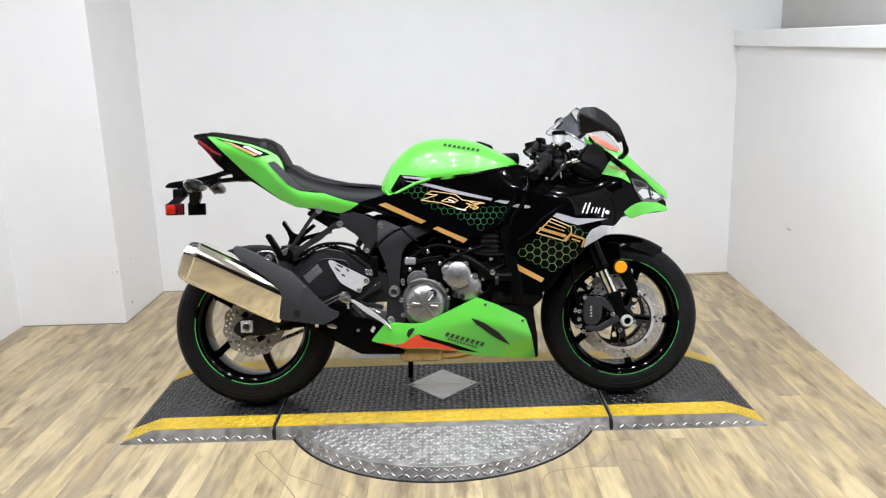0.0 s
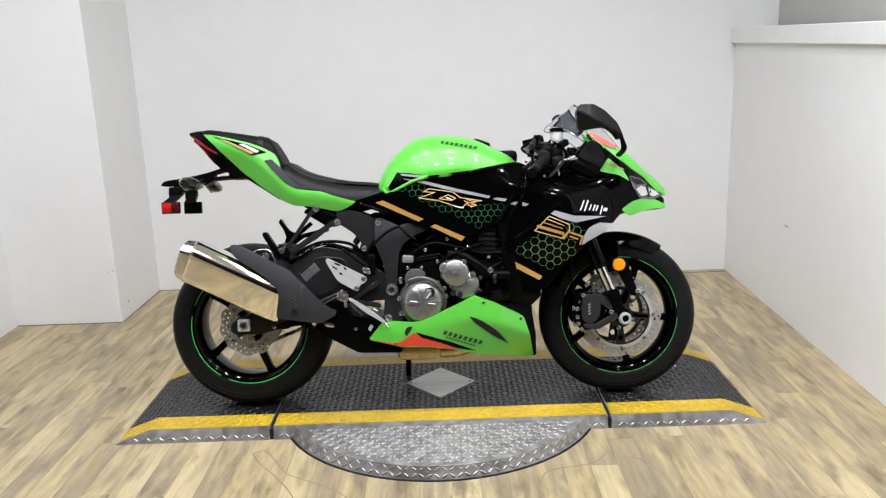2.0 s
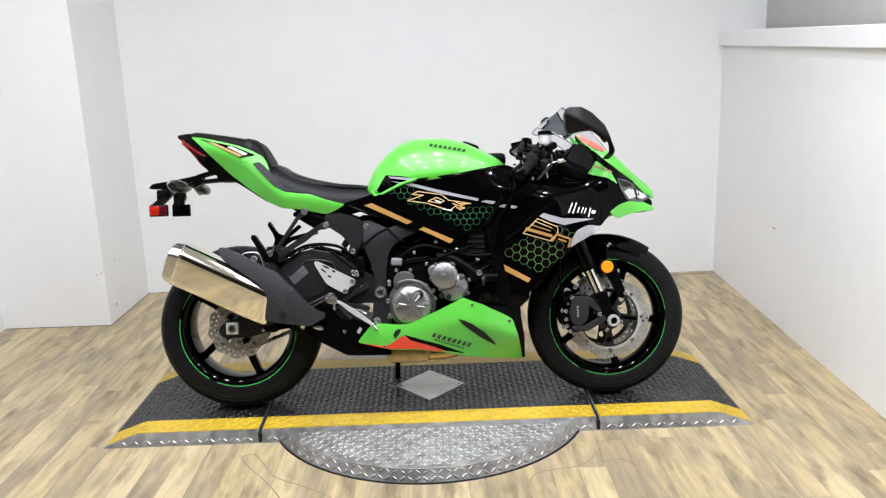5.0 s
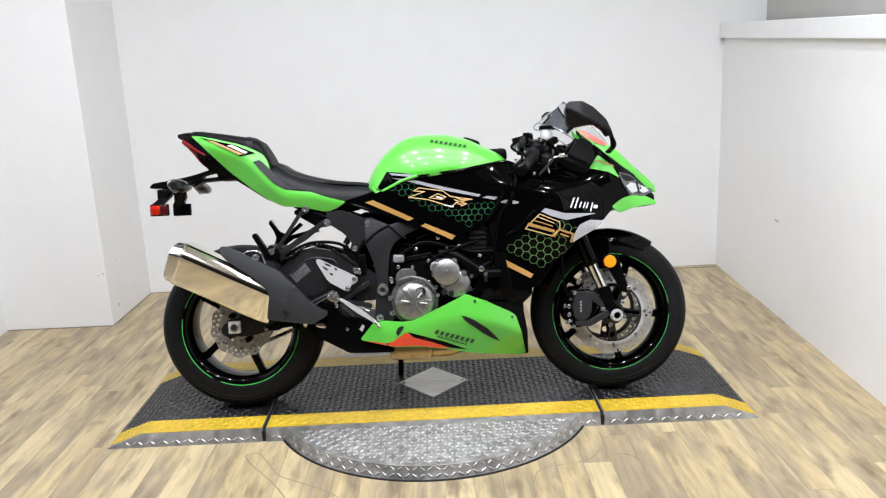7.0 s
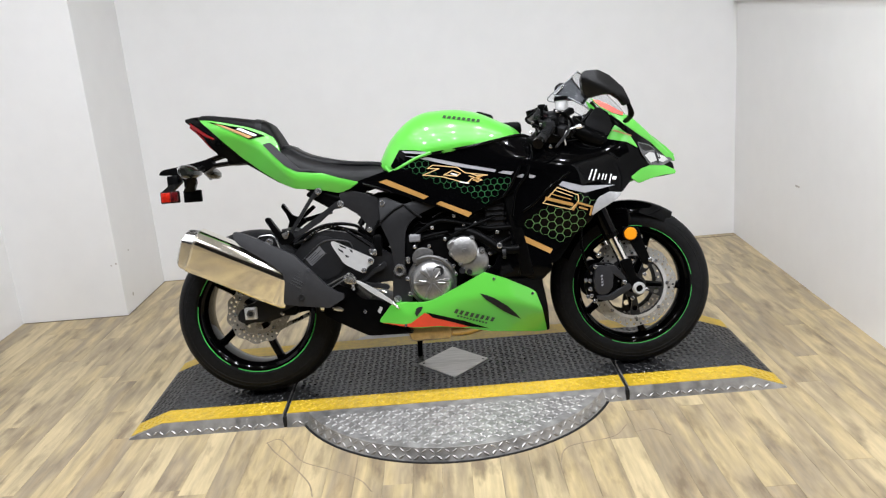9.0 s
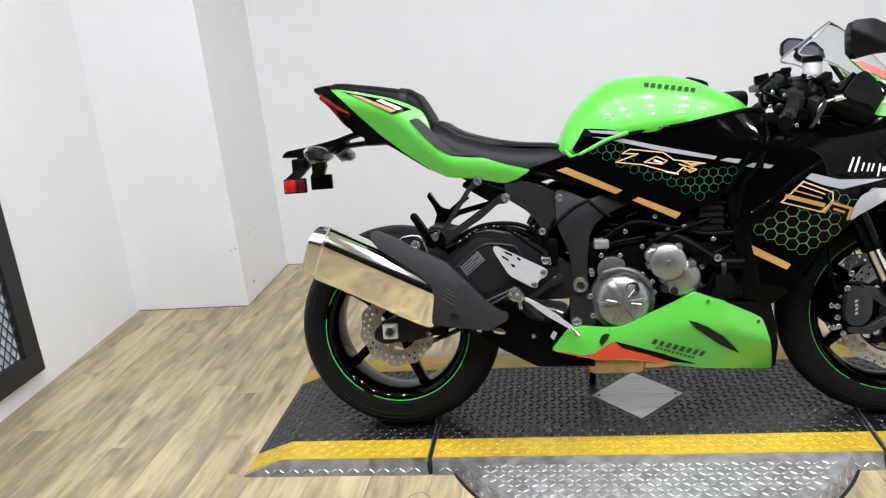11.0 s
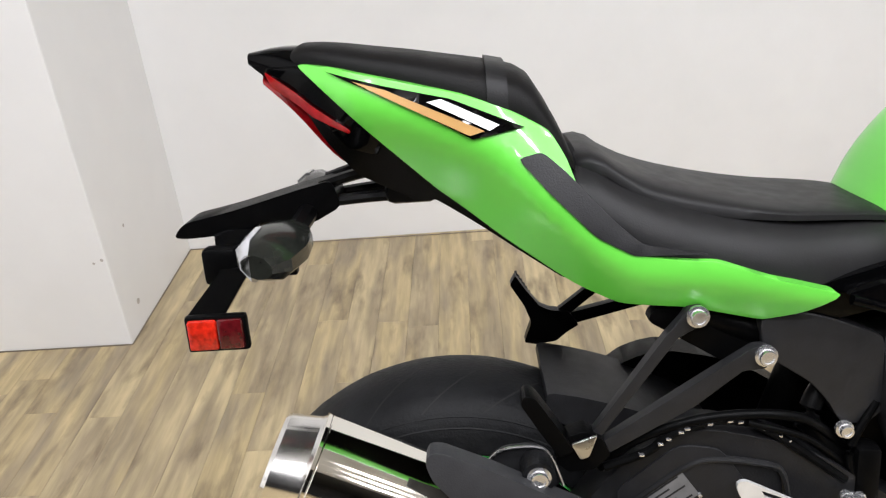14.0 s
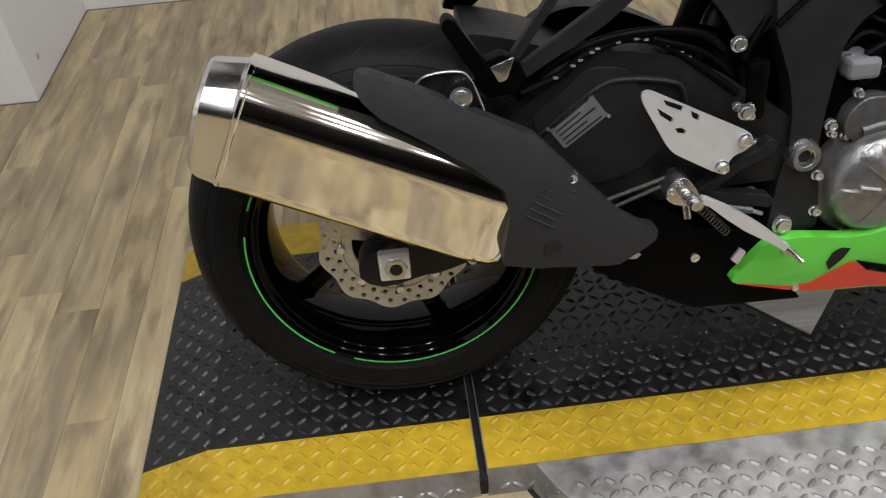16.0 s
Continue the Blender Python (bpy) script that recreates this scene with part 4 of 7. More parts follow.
cast = both("rear_frame", [(-0.345, 0.728), (-0.300, 0.734), (-0.265, 0.724), (-0.208, 0.700), (-0.202, 0.605), (-0.225, 0.592), (-0.250, 0.596), (-0.262, 0.620), (-0.285, 0.648), (-0.338, 0.685)], 0.132, 0.03, FRAME, label="grey cast rear frame bracket")
part("cross_tube", tube([(-0.30, -0.11, 0.70), (-0.30, 0.11, 0.70)], 0.02, 12), FRAME, bike)
part("cross_tube", tube([(-0.15, -0.13, 0.44), (-0.15, 0.13, 0.44)], 0.024, 12), FRAME, bike)
pv = part("pivot_ring", lathe([(0, -0.158), (0.010, -0.158), (0.011, -0.163), (0.018, -0.164), (0.021, -0.158), (0.023, -0.152), (0.023, -0.12), (0, -0.12)], 28, (-0.150, 0, 0.437)), STEEL, bike, "steel swingarm pivot nut")
part("pivot_washer", lathe([(0.013, -0.1655), (0.018, -0.1665), (0.0205, -0.162), (0.0205, -0.150), (0.013, -0.150)], 28, (-0.150, 0, 0.437), True), ALU, pv, "bright pivot washer")
part("socket", lathe([(0, -0.1592), (0.0095, -0.1590), (0, -0.1588)], 6, (-0.150, 0, 0.437)), GAP, pv)
for x, z, y, r in ((-0.194, 0.679, 0.141, 0.010), (-0.340, 0.689, 0.152, 0.011), (-0.415, 0.740, 0.152, 0.011), (-0.246, 0.590, 0.146, 0.009), (-0.215, 0.455, 0.155, 0.009), (-0.212, 0.385, 0.158, 0.009), (-0.165, 0.335, 0.165, 0.012), (-0.125, 0.405, 0.160, 0.007), (-0.118, 0.475, 0.160, 0.007), (-0.120, 0.350, 0.160, 0.007), (-0.235, 0.505, 0.150, 0.010), (-0.10, 0.555, 0.145, 0.006)):
    bolt(x, -y, z, r)
# seat rails
for s in (-1, 1):
    part("seat_rail", tube([(-0.20, s * 0.105, 0.690), (-0.35, s * 0.105, 0.708), (-0.50, s * 0.095, 0.792), (-0.63, s * 0.080, 0.885)], (0.020, 0.014), 10), PLASTIC, bike, "black seat rail")
    # passenger footrest hanger: two flat arms that meet at the folded rest
    if s < 0:
        y = -0.142
        hang = lambda x, z: y
        hg = part("footrest_hanger", sheet([(-0.425, 0.750), (-0.410, 0.752), (-0.404, 0.738), (-0.414, 0.727), (-0.435, 0.716), (-0.526, 0.592), (-0.540, 0.592), (-0.448, 0.720), (-0.432, 0.738)], hang, 0.014, 0.004, 0, 0.004), FRAME, bike, "black passenger footrest hanger")
        part("strut", sheet([(-0.352, 0.700), (-0.336, 0.700), (-0.328, 0.684), (-0.340, 0.673), (-0.364, 0.672), (-0.416, 0.631), (-0.522, 0.572), (-0.532, 0.584), (-0.390, 0.676)], hang, 0.014, 0.004, 0, 0.004), FRAME, hg)
        part("knuckle", sheet([(-0.520, 0.600), (-0.512, 0.580), (-0.530, 0.562), (-0.560, 0.560), (-0.575, 0.575), (-0.560, 0.606), (-0.540, 0.612)], lambda x, z: y * 1.06, 0.026, 0.004, 0, 0.003), PLASTIC, hg)
        part("footrest", sheet([(-0.552, 0.590), (-0.570, 0.582), (-0.592, 0.618), (-0.612, 0.652), (-0.606, 0.663), (-0.596, 0.660), (-0.578, 0.632)], lambda x, z: y * 1.10, 0.030, 0.005, 0, 0.005), PLASTIC, hg, "black folded passenger footrest")
        part("heel_plate", sheet([(-0.557, 0.600), (-0.527, 0.610), (-0.537, 0.583), (-0.547, 0.580)], lambda x, z: -0.158, 0.003, 0.001, 0, 0.003), STEEL, hg, "bright steel plate")
    else:
        hg = part("footrest_hanger", sheet([(-0.512, 0.628), (-0.410, 0.652), (-0.411, 0.668), (-0.529, 0.642)], lambda x, z: 0.14, 0.014, 0.003, 0, 0.002), PLASTIC, bike, "black passenger footrest hanger")
        part("strut", sheet([(-0.545, 0.645), (-0.483, 0.692), (-0.473, 0.681), (-0.519, 0.645)], lambda x, z: 0.138, 0.012, 0.003, 0, 0.002), PLASTIC, hg)
        part("footrest", sheet([(-0.598, 0.708), (-0.606, 0.694), (-0.587, 0.662), (-0.578, 0.636), (-0.589, 0.605), (-0.572, 0.601), (-0.543, 0.605), (-0.527, 0.618), (-0.510, 0.628), (-0.524, 0.648), (-0.551, 0.653), (-0.565, 0.660), (-0.585, 0.687)], lambda x, z: 0.136, 0.018, 0.004, 0, 0.003), PLASTIC, hg, "black folded passenger footrest")
        for k in range(6):
            part("footrest_tooth", box(-0.5975 + 0.0035 * k, -0.5935 + 0.0035 * k, 0.134, 0.152, 0.7015 - 0.0062 * k, 0.7045 - 0.0062 * k, 0.0008), PLASTIC, hg, smooth=False)
    part("rail_cover", sheet([(-0.455, 0.742), (-0.400, 0.744), (-0.334, 0.694), (-0.345, 0.676), (-0.377, 0.672), (-0.465, 0.728)], lambda x, z: s * 0.118, 0.02, 0.005, 0, 0.008), PLASTIC, bike)

# -- swingarm --
SWING = mat("swingarm_paint", (0.0085, 0.0085, 0.0092), 0.38, 0, 0, 0.2, bump=0.2, bump_scale=400, spec=0.3)
SW = [(-0.155, 0.480), (-0.215, 0.520), (-0.270, 0.560), (-0.326, 0.586), (-0.404, 0.602), (-0.455, 0.588), (-0.515, 0.535), (-0.560, 0.470), (-0.620, 0.400), (-0.690, 0.355), (-0.745, 0.335), (-0.755, 0.300), (-0.720, 0.280), (-0.640, 0.300), (-0.500, 0.350), (-0.360, 0.385), (-0.235, 0.400), (-0.160, 0.400)]
swing = part("swingarm", sheet(SW, lambda x, z: -0.118 - 0.028 * min(1, max(0, (0.62 - abs(x + 0.02)) / 0.3)), 0.05, 0.012, 0.05, 0.02), SWING, bike, "charcoal swingarm with a silver warning label")
part("swingarm", sheet(SW, lambda x, z: 0.125, 0.05, 0.012, 0.05, 0.02), PLASTIC, bike)
lab = [(-0.485, 0.506), (-0.431, 0.550), (-0.409, 0.518), (-0.463, 0.476)]
sw_y = lambda x, z: -0.118 - 0.028 * min(1, max(0, (0.62 - abs(x + 0.02)) / 0.3))
part("warning_label", sheet(lab, sw_y, 0.0006, 0, 0.02, 0.003, 0.0042), STICKER, swing, "silver warning label with unreadable lines", smooth=False)
bm = bmesh.new()
for k in range(5):
    f = 0.12 + 0.19 * k
    a, b = Vector(lab[0]).lerp(Vector(lab[3]), f), Vector(lab[1]).lerp(Vector(lab[2]), f)
    w = (Vector(lab[3]) - Vector(lab[0])) * 0.03
    a, b = a.lerp(b, 0.08), a.lerp(b, 0.9 - 0.25 * (k % 2))
    o = [tuple(a - w), tuple(b - w), tuple(b + w), tuple(a + w)]
    vs = [bm.verts.new((p[0], sw_y(*p) - 0.0046, p[1])) for p in o]
    bm.faces.new(vs)
part("label_bar", bm, GREYP, swing, smooth=False)
for q in (lab[0], lab[2]):
    bolt(q[0], sw_y(*q) - 0.008, q[1], 0.003, swing, "pin")
part("swingarm_cover", sheet([(-0.505, 0.520), (-0.433, 0.582), (-0.386, 0.577), (-0.324, 0.482), (-0.368, 0.437), (-0.420, 0.420), (-0.480, 0.450)], sw_y, 0.012, 0.006, 0.04, 0.012, 0.003), GREYP, swing, "charcoal pressed swingarm panel")
part("wiring_loom", tube([(-0.518, -0.140, 0.558), (-0.468, -0.140, 0.576), (-0.447, -0.141, 0.594), (-0.422, -0.141, 0.605), (-0.389, -0.141, 0.612), (-0.357, -0.142, 0.608), (-0.335, -0.143, 0.598), (-0.290, -0.145, 0.565), (-0.245, -0.145, 0.530)], 0.0055, 8), PLASTIC, swing, "black cable with bright clips")
part("swingarm_rib", tube([(x, sw_y(x, z) - 0.002, z) for x, z in ((-0.512, 0.482), (-0.470, 0.518), (-0.420, 0.556), (-0.385, 0.563), (-0.335, 0.556), (-0.318, 0.545), (-0.310, 0.515))], 0.0042, 8), SWING, swing, "raised rib along the swingarm")
part("chain_guard", flat_plate([(-0.395, 0.580), (-0.385, 0.590), (-0.370, 0.588), (-0.295, 0.568), (-0.290, 0.545), (-0.354, 0.528), (-0.380, 0.560)], [ring(-0.368, 0.570, 0.008, 8, 0, 0.5, -0.9), ring(-0.348, 0.565, 0.008, 8, 0, 0.5, -0.9)], 0.088, 0.093, 0.004), PLASTIC, bike, "black chain guard with slots", smooth=False)
for x, z in ((-0.446, 0.594), (-0.400, 0.611), (-0.366, 0.611), (-0.322, 0.591), (-0.304, 0.577), (-0.268, 0.548), (-0.455, 0.588), (-0.432, 0.602), (-0.425, 0.606), (-0.378, 0.613), (-0.338, 0.601), (-0.312, 0.584), (-0.295, 0.570), (-0.285, 0.562), (-0.476, 0.575)):
    part("cable_clip", box(x - 0.0030, x + 0.0030, -0.1485, -0.138, z - 0.0014, z + 0.0014, 0.0006), BOLT, swing, smooth=False)
# axle block and rear brake
ax = part("axle_block", box(-0.722, -0.678, -0.132, -0.100, RWZ - 0.010, RWZ + 0.034, 0.004), PLATE, bike, "bright axle adjuster block")
part("axle_nut", lathe([(0, -0.137), (0.009, -0.137), (0.0095, -0.139), (0.016, -0.139), (0.017, -0.131), (0, -0.131)], 6, (RWX, 0, RWZ + 0.012)), STEEL, ax)
part("axle_hole", lathe([(0, -0.1396), (0.009, -0.1394), (0, -0.1392)], 16, (RWX, 0, RWZ + 0.012)), GAP, ax)
part("rear_axle", tube([(RWX, -0.125, RWZ), (RWX, 0.15, RWZ)], 0.012, 12), STEEL, bike)
cal = part("rear_caliper", box(-0.605, -0.535, -0.115, -0.055, 0.300, 0.362, 0.012, None, None), PLASTIC, bike, "black rear brake caliper")
part("caliper_bracket", sheet([(-0.735, 0.345), (-0.66, 0.362), (-0.57, 0.350), (-0.565, 0.305), (-0.64, 0.283), (-0.70, 0.283)], lambda x, z: -0.100, 0.016, 0.004, 0, 0.01), GREYP, bike)
bolt(-0.548, -0.122, 0.350, 0.007, cal), bolt(-0.590, -0.122, 0.312, 0.007, cal)
# chain, chainwheel (left side)
part("chainwheel", flat_plate(ring(0, 0, 0.098, 64), [ring(0, 0, 0.060, 30)] + [ring(0.078 * math.cos(k), 0.078 * math.sin(k), 0.008, 8) for k in np.arange(0, 6.2, 0.785)], 0.085, 0.091), STEEL, rear_wheel, "steel chainwheel", smooth=False)
for z0, z1 in ((RWZ + 0.098, 0.47), (RWZ - 0.098, 0.395)):
    part("chain", tube([(RWX + 0.01, 0.088, z0), (-0.45, 0.088, (z0 + z1) / 2), (-0.20, 0.088, z1)], 0.007, 6, False, None, 1.2), STEEL, bike, "steel drive chain")

# -- rear hugger --
bm = sheet([(-0.577, 0.617), (-0.535, 0.608), (-0.492, 0.595), (-0.444, 0.577), (-0.395, 0.556), (-0.350, 0.525), (-0.360, 0.495), (-0.420, 0.520), (-0.480, 0.545), (-0.530, 0.560), (-0.572, 0.580)], lambda x, z: -0.062, 0.155, 0.01, 0.03, 0.012)
part("hugger", bm, GREYP, bike, "matt black rear mudguard over the tyre")
brk = part("muffler_bracket", sheet([(-0.655, 0.580), (-0.634, 0.598), (-0.597, 0.600), (-0.580, 0.588), (-0.566, 0.545), (-0.610, 0.536)], lambda x, z: -0.152, 0.005, 0.0015, 0, 0.01), GREYP, bike, "dark muffler bracket with a bright edge")
part("bracket_edge", tube([(-0.653, -0.155, 0.580), (-0.634, -0.156, 0.597), (-0.597, -0.156, 0.599), (-0.581, -0.156, 0.587), (-0.567, -0.156, 0.547)], 0.0020, 8), STEEL, brk, "bright bracket edge")
part("grommet", tube([(-0.596, -0.150, 0.576), (-0.596, -0.184, 0.576)], 0.019, 20, False), RUBBER, brk)
bolt(-0.596, -0.192, 0.576, 0.012, brk, "muffler_bolt", None, 0.012)

# -- exhaust --
muff = new("muffler")
muff.parent = bike
A, B = Vector((-0.862, -0.145, 0.566)), Vector((-0.535, -0.138, 0.400))
axis = (B - A).normalized()
upv = Vector((axis.z, 0, -axis.x)) * -1
upv = upv if upv.z > 0 else -upv
side = Vector((0, -1, 0))
SECT = [(-0.014, 0.98), (0.014, 1.00), (0.061, 0.85), (0.077, 0.42), (0.075, 0.27), (0.050, -0.84), (0.038, -0.97), (0.0, -1.00), (-0.040, -0.95), (-0.062, -0.60), (-0.066, 0.30), (-0.052, 0.74)]
BEND = [0.006, 0.006, 0.030, 0.014, 0.014] + [0.012] * 7


def muffler_ring(p, scale, grow=0.0, hh=0.082, tilt=0.0, drop=0.0):
    out = []
    n = len(SECT)
    loop = []
    for i in range(n):
        a, b, c = (Vector((SECT[(i + j) % n][0], SECT[(i + j) % n][1] * hh)) for j in (-1, 0, 1))
        rr = BEND[i]
        q0, q1 = b + (a - b).normalized() * min(rr, (a - b).length * 0.45), b + (c - b).normalized() * min(rr, (c - b).length * 0.45)
        loop += [q0 * (1 - s) ** 2 + b * 2 * s * (1 - s) + q1 * s * s for s in (0, 0.33, 0.67, 1)]
    for q in loop:
        q = q * scale + q.normalized() * grow
        q.y -= drop * max(0.0, q.y + 0.02)
        out.append(tuple(p + side * q.x + upv * q.y - axis * (tilt * q.y if q.y > -0.045 else tilt * q.y + 0.45 * (q.y + 0.045) * min(1.0, 18 * tilt))))
    return out


part("can", loft([muffler_ring(A.lerp(B, f), s) for f, s in ((0.0, 0.992), (0.003, 1.0), (0.5, 1.0), (0.86, 1.0), (0.97, 0.955), (1.0, 0.90))]), CANSTEEL, muff, "polished stainless muffler can", angle=25)
part("band", loft([muffler_ring(A + axis * 0.001, 0.985), muffler_ring(A - axis * 0.001, 0.999, 0.0006), muffler_ring(A - axis * 0.005, 0.999, 0.0006), muffler_ring(A - axis * 0.006, 0.985)]), CANSTEEL, muff, "rolled seam round the can end", angle=25)
part("end_cap", loft([muffler_ring(A - axis * d, k, 0, 0.082, t, w) for d, k, t, w in ((0.005, 0.985, 0, 0.02), (0.010, 0.972, 0, 0.06), (0.042, 0.955, 0.05, 0.16), (0.047, 0.92, 0.05, 0.18), (0.047, 0.62, 0.05, 0.18), (0.030, 0.58, 0.05, 0.18))]), CAPSTEEL, muff, "polished steel muffler end cap", angle=16)
C = A - axis * 0.045 - upv * 0.008
part("outlet", tube([C, C + axis * 0.03], 0.026, 20, False), GAP, muff, "dark muffler outlet")
part("outlet_lip", lathe([(0.026, -0.004), (0.030, -0.004), (0.031, 0.010), (0.026, 0.010)], 24, closed=True), CAPSTEEL, muff).matrix_local = Matrix.Translation(C) @ axis.to_track_quat("Y", "Z").to_matrix().to_4x4()
SH = [(-0.719, 0.612), (-0.714, 0.622), (-0.700, 0.621), (-0.648, 0.597), (-0.573, 0.557), (-0.512, 0.524), (-0.466, 0.474), (-0.402, 0.402), (-0.372, 0.380), (-0.350, 0.372), (-0.352, 0.356), (-0.404, 0.329), (-0.479, 0.341), (-0.560, 0.356), (-0.558, 0.378), (-0.548, 0.434), (-0.554, 0.465), (-0.588, 0.497), (-0.636, 0.532), (-0.693, 0.570), (-0.712, 0.592)]


def shield_y(x, z):
    """The shield's face: bowed over the can, folded inward past a crease towards the pointed tip."""
    f = (z - 0.42 + 0.56 * (x + 0.54)) / 0.13
    d = max(0.0, x + 0.494 - 0.28 * (z - 0.385))
    return -0.219 + 0.022 * f * f + 0.10 * max(0, -0.55 - x) ** 1.5 + 0.14 * d + 0.004 * min(1.0, d / 0.006)


sh = part("heat_shield", sheet(SH, shield_y, 0.024, 0.005, 0.010, 0.005), SHIELD, muff, "matt charcoal plastic exhaust heat shield")
bolt(-0.496, shield_y(-0.496, 0.377) - 0.002, 0.377, 0.0135, sh, "screw", BLACKMETAL), bolt(-0.468, shield_y(-0.468, 0.466) - 0.002, 0.466, 0.007, sh, "screw")
for k in range(6):
    a = Vector((-0.500 - 0.006 * k, 0, 0.470 - 0.008 * k))
    part("groove", tube([(a.x, shield_y(a.x, a.z) - 0.0005, a.z), (a.x + 0.035, shield_y(a.x + 0.035, a.z - 0.022) - 0.0005, a.z - 0.022)], 0.0012, 5, False), SHIELD, sh)
cb = both("exhaust_box", [(-0.415, 0.372), (-0.377, 0.408), (-0.329, 0.385), (-0.291, 0.345), (-0.234, 0.338), (-0.173, 0.318), (-0.200, 0.275), (-0.155, 0.225), (-0.115, 0.208), (-0.279, 0.212), (-0.380, 0.268), (-0.435, 0.303)], 0.158, 0.30, PLASTIC, label="matt black exhaust chamber cover", r=0.012, edge=0.014)
bolt(-0.285, -0.162, 0.300, 0.008, cb)
part("link_pipe", tube([(-0.44, -0.13, 0.33), (-0.38, -0.14, 0.318), (-0.33, -0.13, 0.30)], 0.020, 16), STEEL, muff, "bare steel link pipe")
part("header_pipe", tube([(-0.12, -0.04, 0.205), (0.0, -0.05, 0.195), (0.10, -0.05, 0.20), (0.24, -0.05, 0.26), (0.30, -0.04, 0.40)], 0.028, 16), BROWN, muff, "heat tinted header pipe")
part("header_pipe", tube([(-0.12, 0.05, 0.205), (0.0, 0.05, 0.195), (0.10, 0.05, 0.20), (0.24, 0.05, 0.26), (0.30, 0.04, 0.40)], 0.028, 16), BROWN, muff)
part("collector", box(-0.14, 0.02, -0.10, 0.10, 0.165, 0.235, 0.02), BROWN, muff, "heat tinted exhaust collector")

# -- rider footrest, brake pedal, heel guard --
heel = [(-0.380, 0.548), (-0.381, 0.559), (-0.372, 0.562), (-0.242, 0.493), (-0.235, 0.485), (-0.240, 0.470), (-0.260, 0.463), (-0.269, 0.442), (-0.278, 0.441), (-0.336, 0.475), (-0.346, 0.487)]
hol = [[(-0.354, 0.548), (-0.329, 0.537), (-0.330, 0.530), (-0.349, 0.539)], [(-0.361, 0.538), (-0.340, 0.523), (-0.341, 0.516), (-0.356, 0.527)], [(-0.319, 0.530), (-0.307, 0.523), (-0.308, 0.515), (-0.316, 0.520)], [(-0.337, 0.509), (-0.329, 0.509), (-0.322, 0.504), (-0.324, 0.499), (-0.332, 0.501)]]
hp = part("heel_guard", flat_plate(heel, hol, -0.186, -0.181, 0.007), PLATE, bike, "satin silver heel guard plate with cut-outs", smooth=False)
bolt(-0.247, -0.196, 0.483, 0.008, hp), bolt(-0.273, -0.196, 0.450, 0.008, hp), bolt(-0.241, -0.176, 0.512, 0.009, hp)
fr = new("footrest_assembly")
fr.parent = bike
at = lambda y: (lambda x, z: y)
part("bracket_arm", sheet([(-0.295, 0.411), (-0.265, 0.432), (-0.243, 0.451), (-0.217, 0.461), (-0.206, 0.474), (-0.196, 0.470), (-0.194, 0.458), (-0.210, 0.446), (-0.238, 0.435), (-0.285, 0.400)], at(-0.171), 0.018, 0.004, 0, 0.004), GREYP, fr, "dark cast footrest bracket arm")
part("bracket_arm", sheet([(-0.292, 0.412), (-0.255, 0.402), (-0.225, 0.398), (-0.196, 0.392), (-0.188, 0.384), (-0.194, 0.373), (-0.225, 0.381), (-0.258, 0.387), (-0.288, 0.397)], at(-0.171), 0.018, 0.004, 0, 0.004), GREYP, fr, "dark cast footrest bracket arm")
kn = part("knuckle", sheet([(-0.347, 0.418), (-0.343, 0.437), (-0.332, 0.446), (-0.320, 0.445), (-0.309, 0.430), (-0.299, 0.412), (-0.315, 0.404), (-0.334, 0.408)], at(-0.198), 0.034, 0.007, 0, 0.006), STEEL, fr, "bright footrest joint")
for x, z in ((-0.340, 0.429), (-0.325, 0.423), (-0.331, 0.439), (-0.309, 0.414)):
    bolt(x, -0.202, z, 0.0048, kn, deep=0.006)
part("link_pin", tube([(-0.317, -0.188, 0.406), (-0.314, -0.192, 0.384)], 0.0055, 10, False), STEEL, fr)
rest_peg = part("footrest", tube([(-0.322, -0.196, 0.424), (-0.320, -0.214, 0.423), (-0.318, -0.232, 0.422)], 0.0085, 10, True, None, 0.8), STEEL, fr, "ribbed aluminium rider footrest")
for k in range(4):
    part("peg_rib", tube([(-0.3215 + 0.0007 * k, -0.204 - 0.006 * k, 0.4240), (-0.3213 + 0.0007 * k, -0.207 - 0.006 * k, 0.4239)], 0.0094, 10, False, None, 0.8), STEEL, rest_peg)
pe = part("brake_pedal", sheet([(-0.301, 0.419), (-0.293, 0.416), (-0.268, 0.402), (-0.242, 0.385), (-0.215, 0.365), (-0.193, 0.346), (-0.174, 0.330), (-0.178, 0.318), (-0.190, 0.330), (-0.214, 0.346), (-0.240, 0.362), (-0.268, 0.384), (-0.292, 0.405), (-0.301, 0.409)], at(-0.206), 0.011, 0.004, 0, 0.003), PLATE, fr, "silver tapered brake pedal lever")
part("pedal_tip", tube([(-0.180, -0.203, 0.327), (-0.168, -0.208, 0.317), (-0.160, -0.216, 0.310)], (0.0055, 0.0035), 10), STEEL, pe)
bm = bmesh.new()
tube([Vector((-0.300, -0.184, 0.398)).lerp(Vector((-0.256, -0.188, 0.353)), k / 120) + Vector((0.0042 * math.sin(k * 0.63), 0.006 * math.cos(k * 0.63), 0.0042 * math.sin(k * 0.63))) for k in range(121)], 0.0013, 5, False, bm)
part("return_spring", bm, ALUDARK, fr, "coiled steel return spring")
part("light_switch", tube([(-0.258, -0.168, 0.381), (-0.217, -0.168, 0.371)], 0.0055, 10, False), ALUDARK, fr, "small brake light switch")
part("switch_rod", tube([(-0.217, -0.168, 0.371), (-0.202, -0.168, 0.364)], 0.0032, 8, False), STEEL, fr)
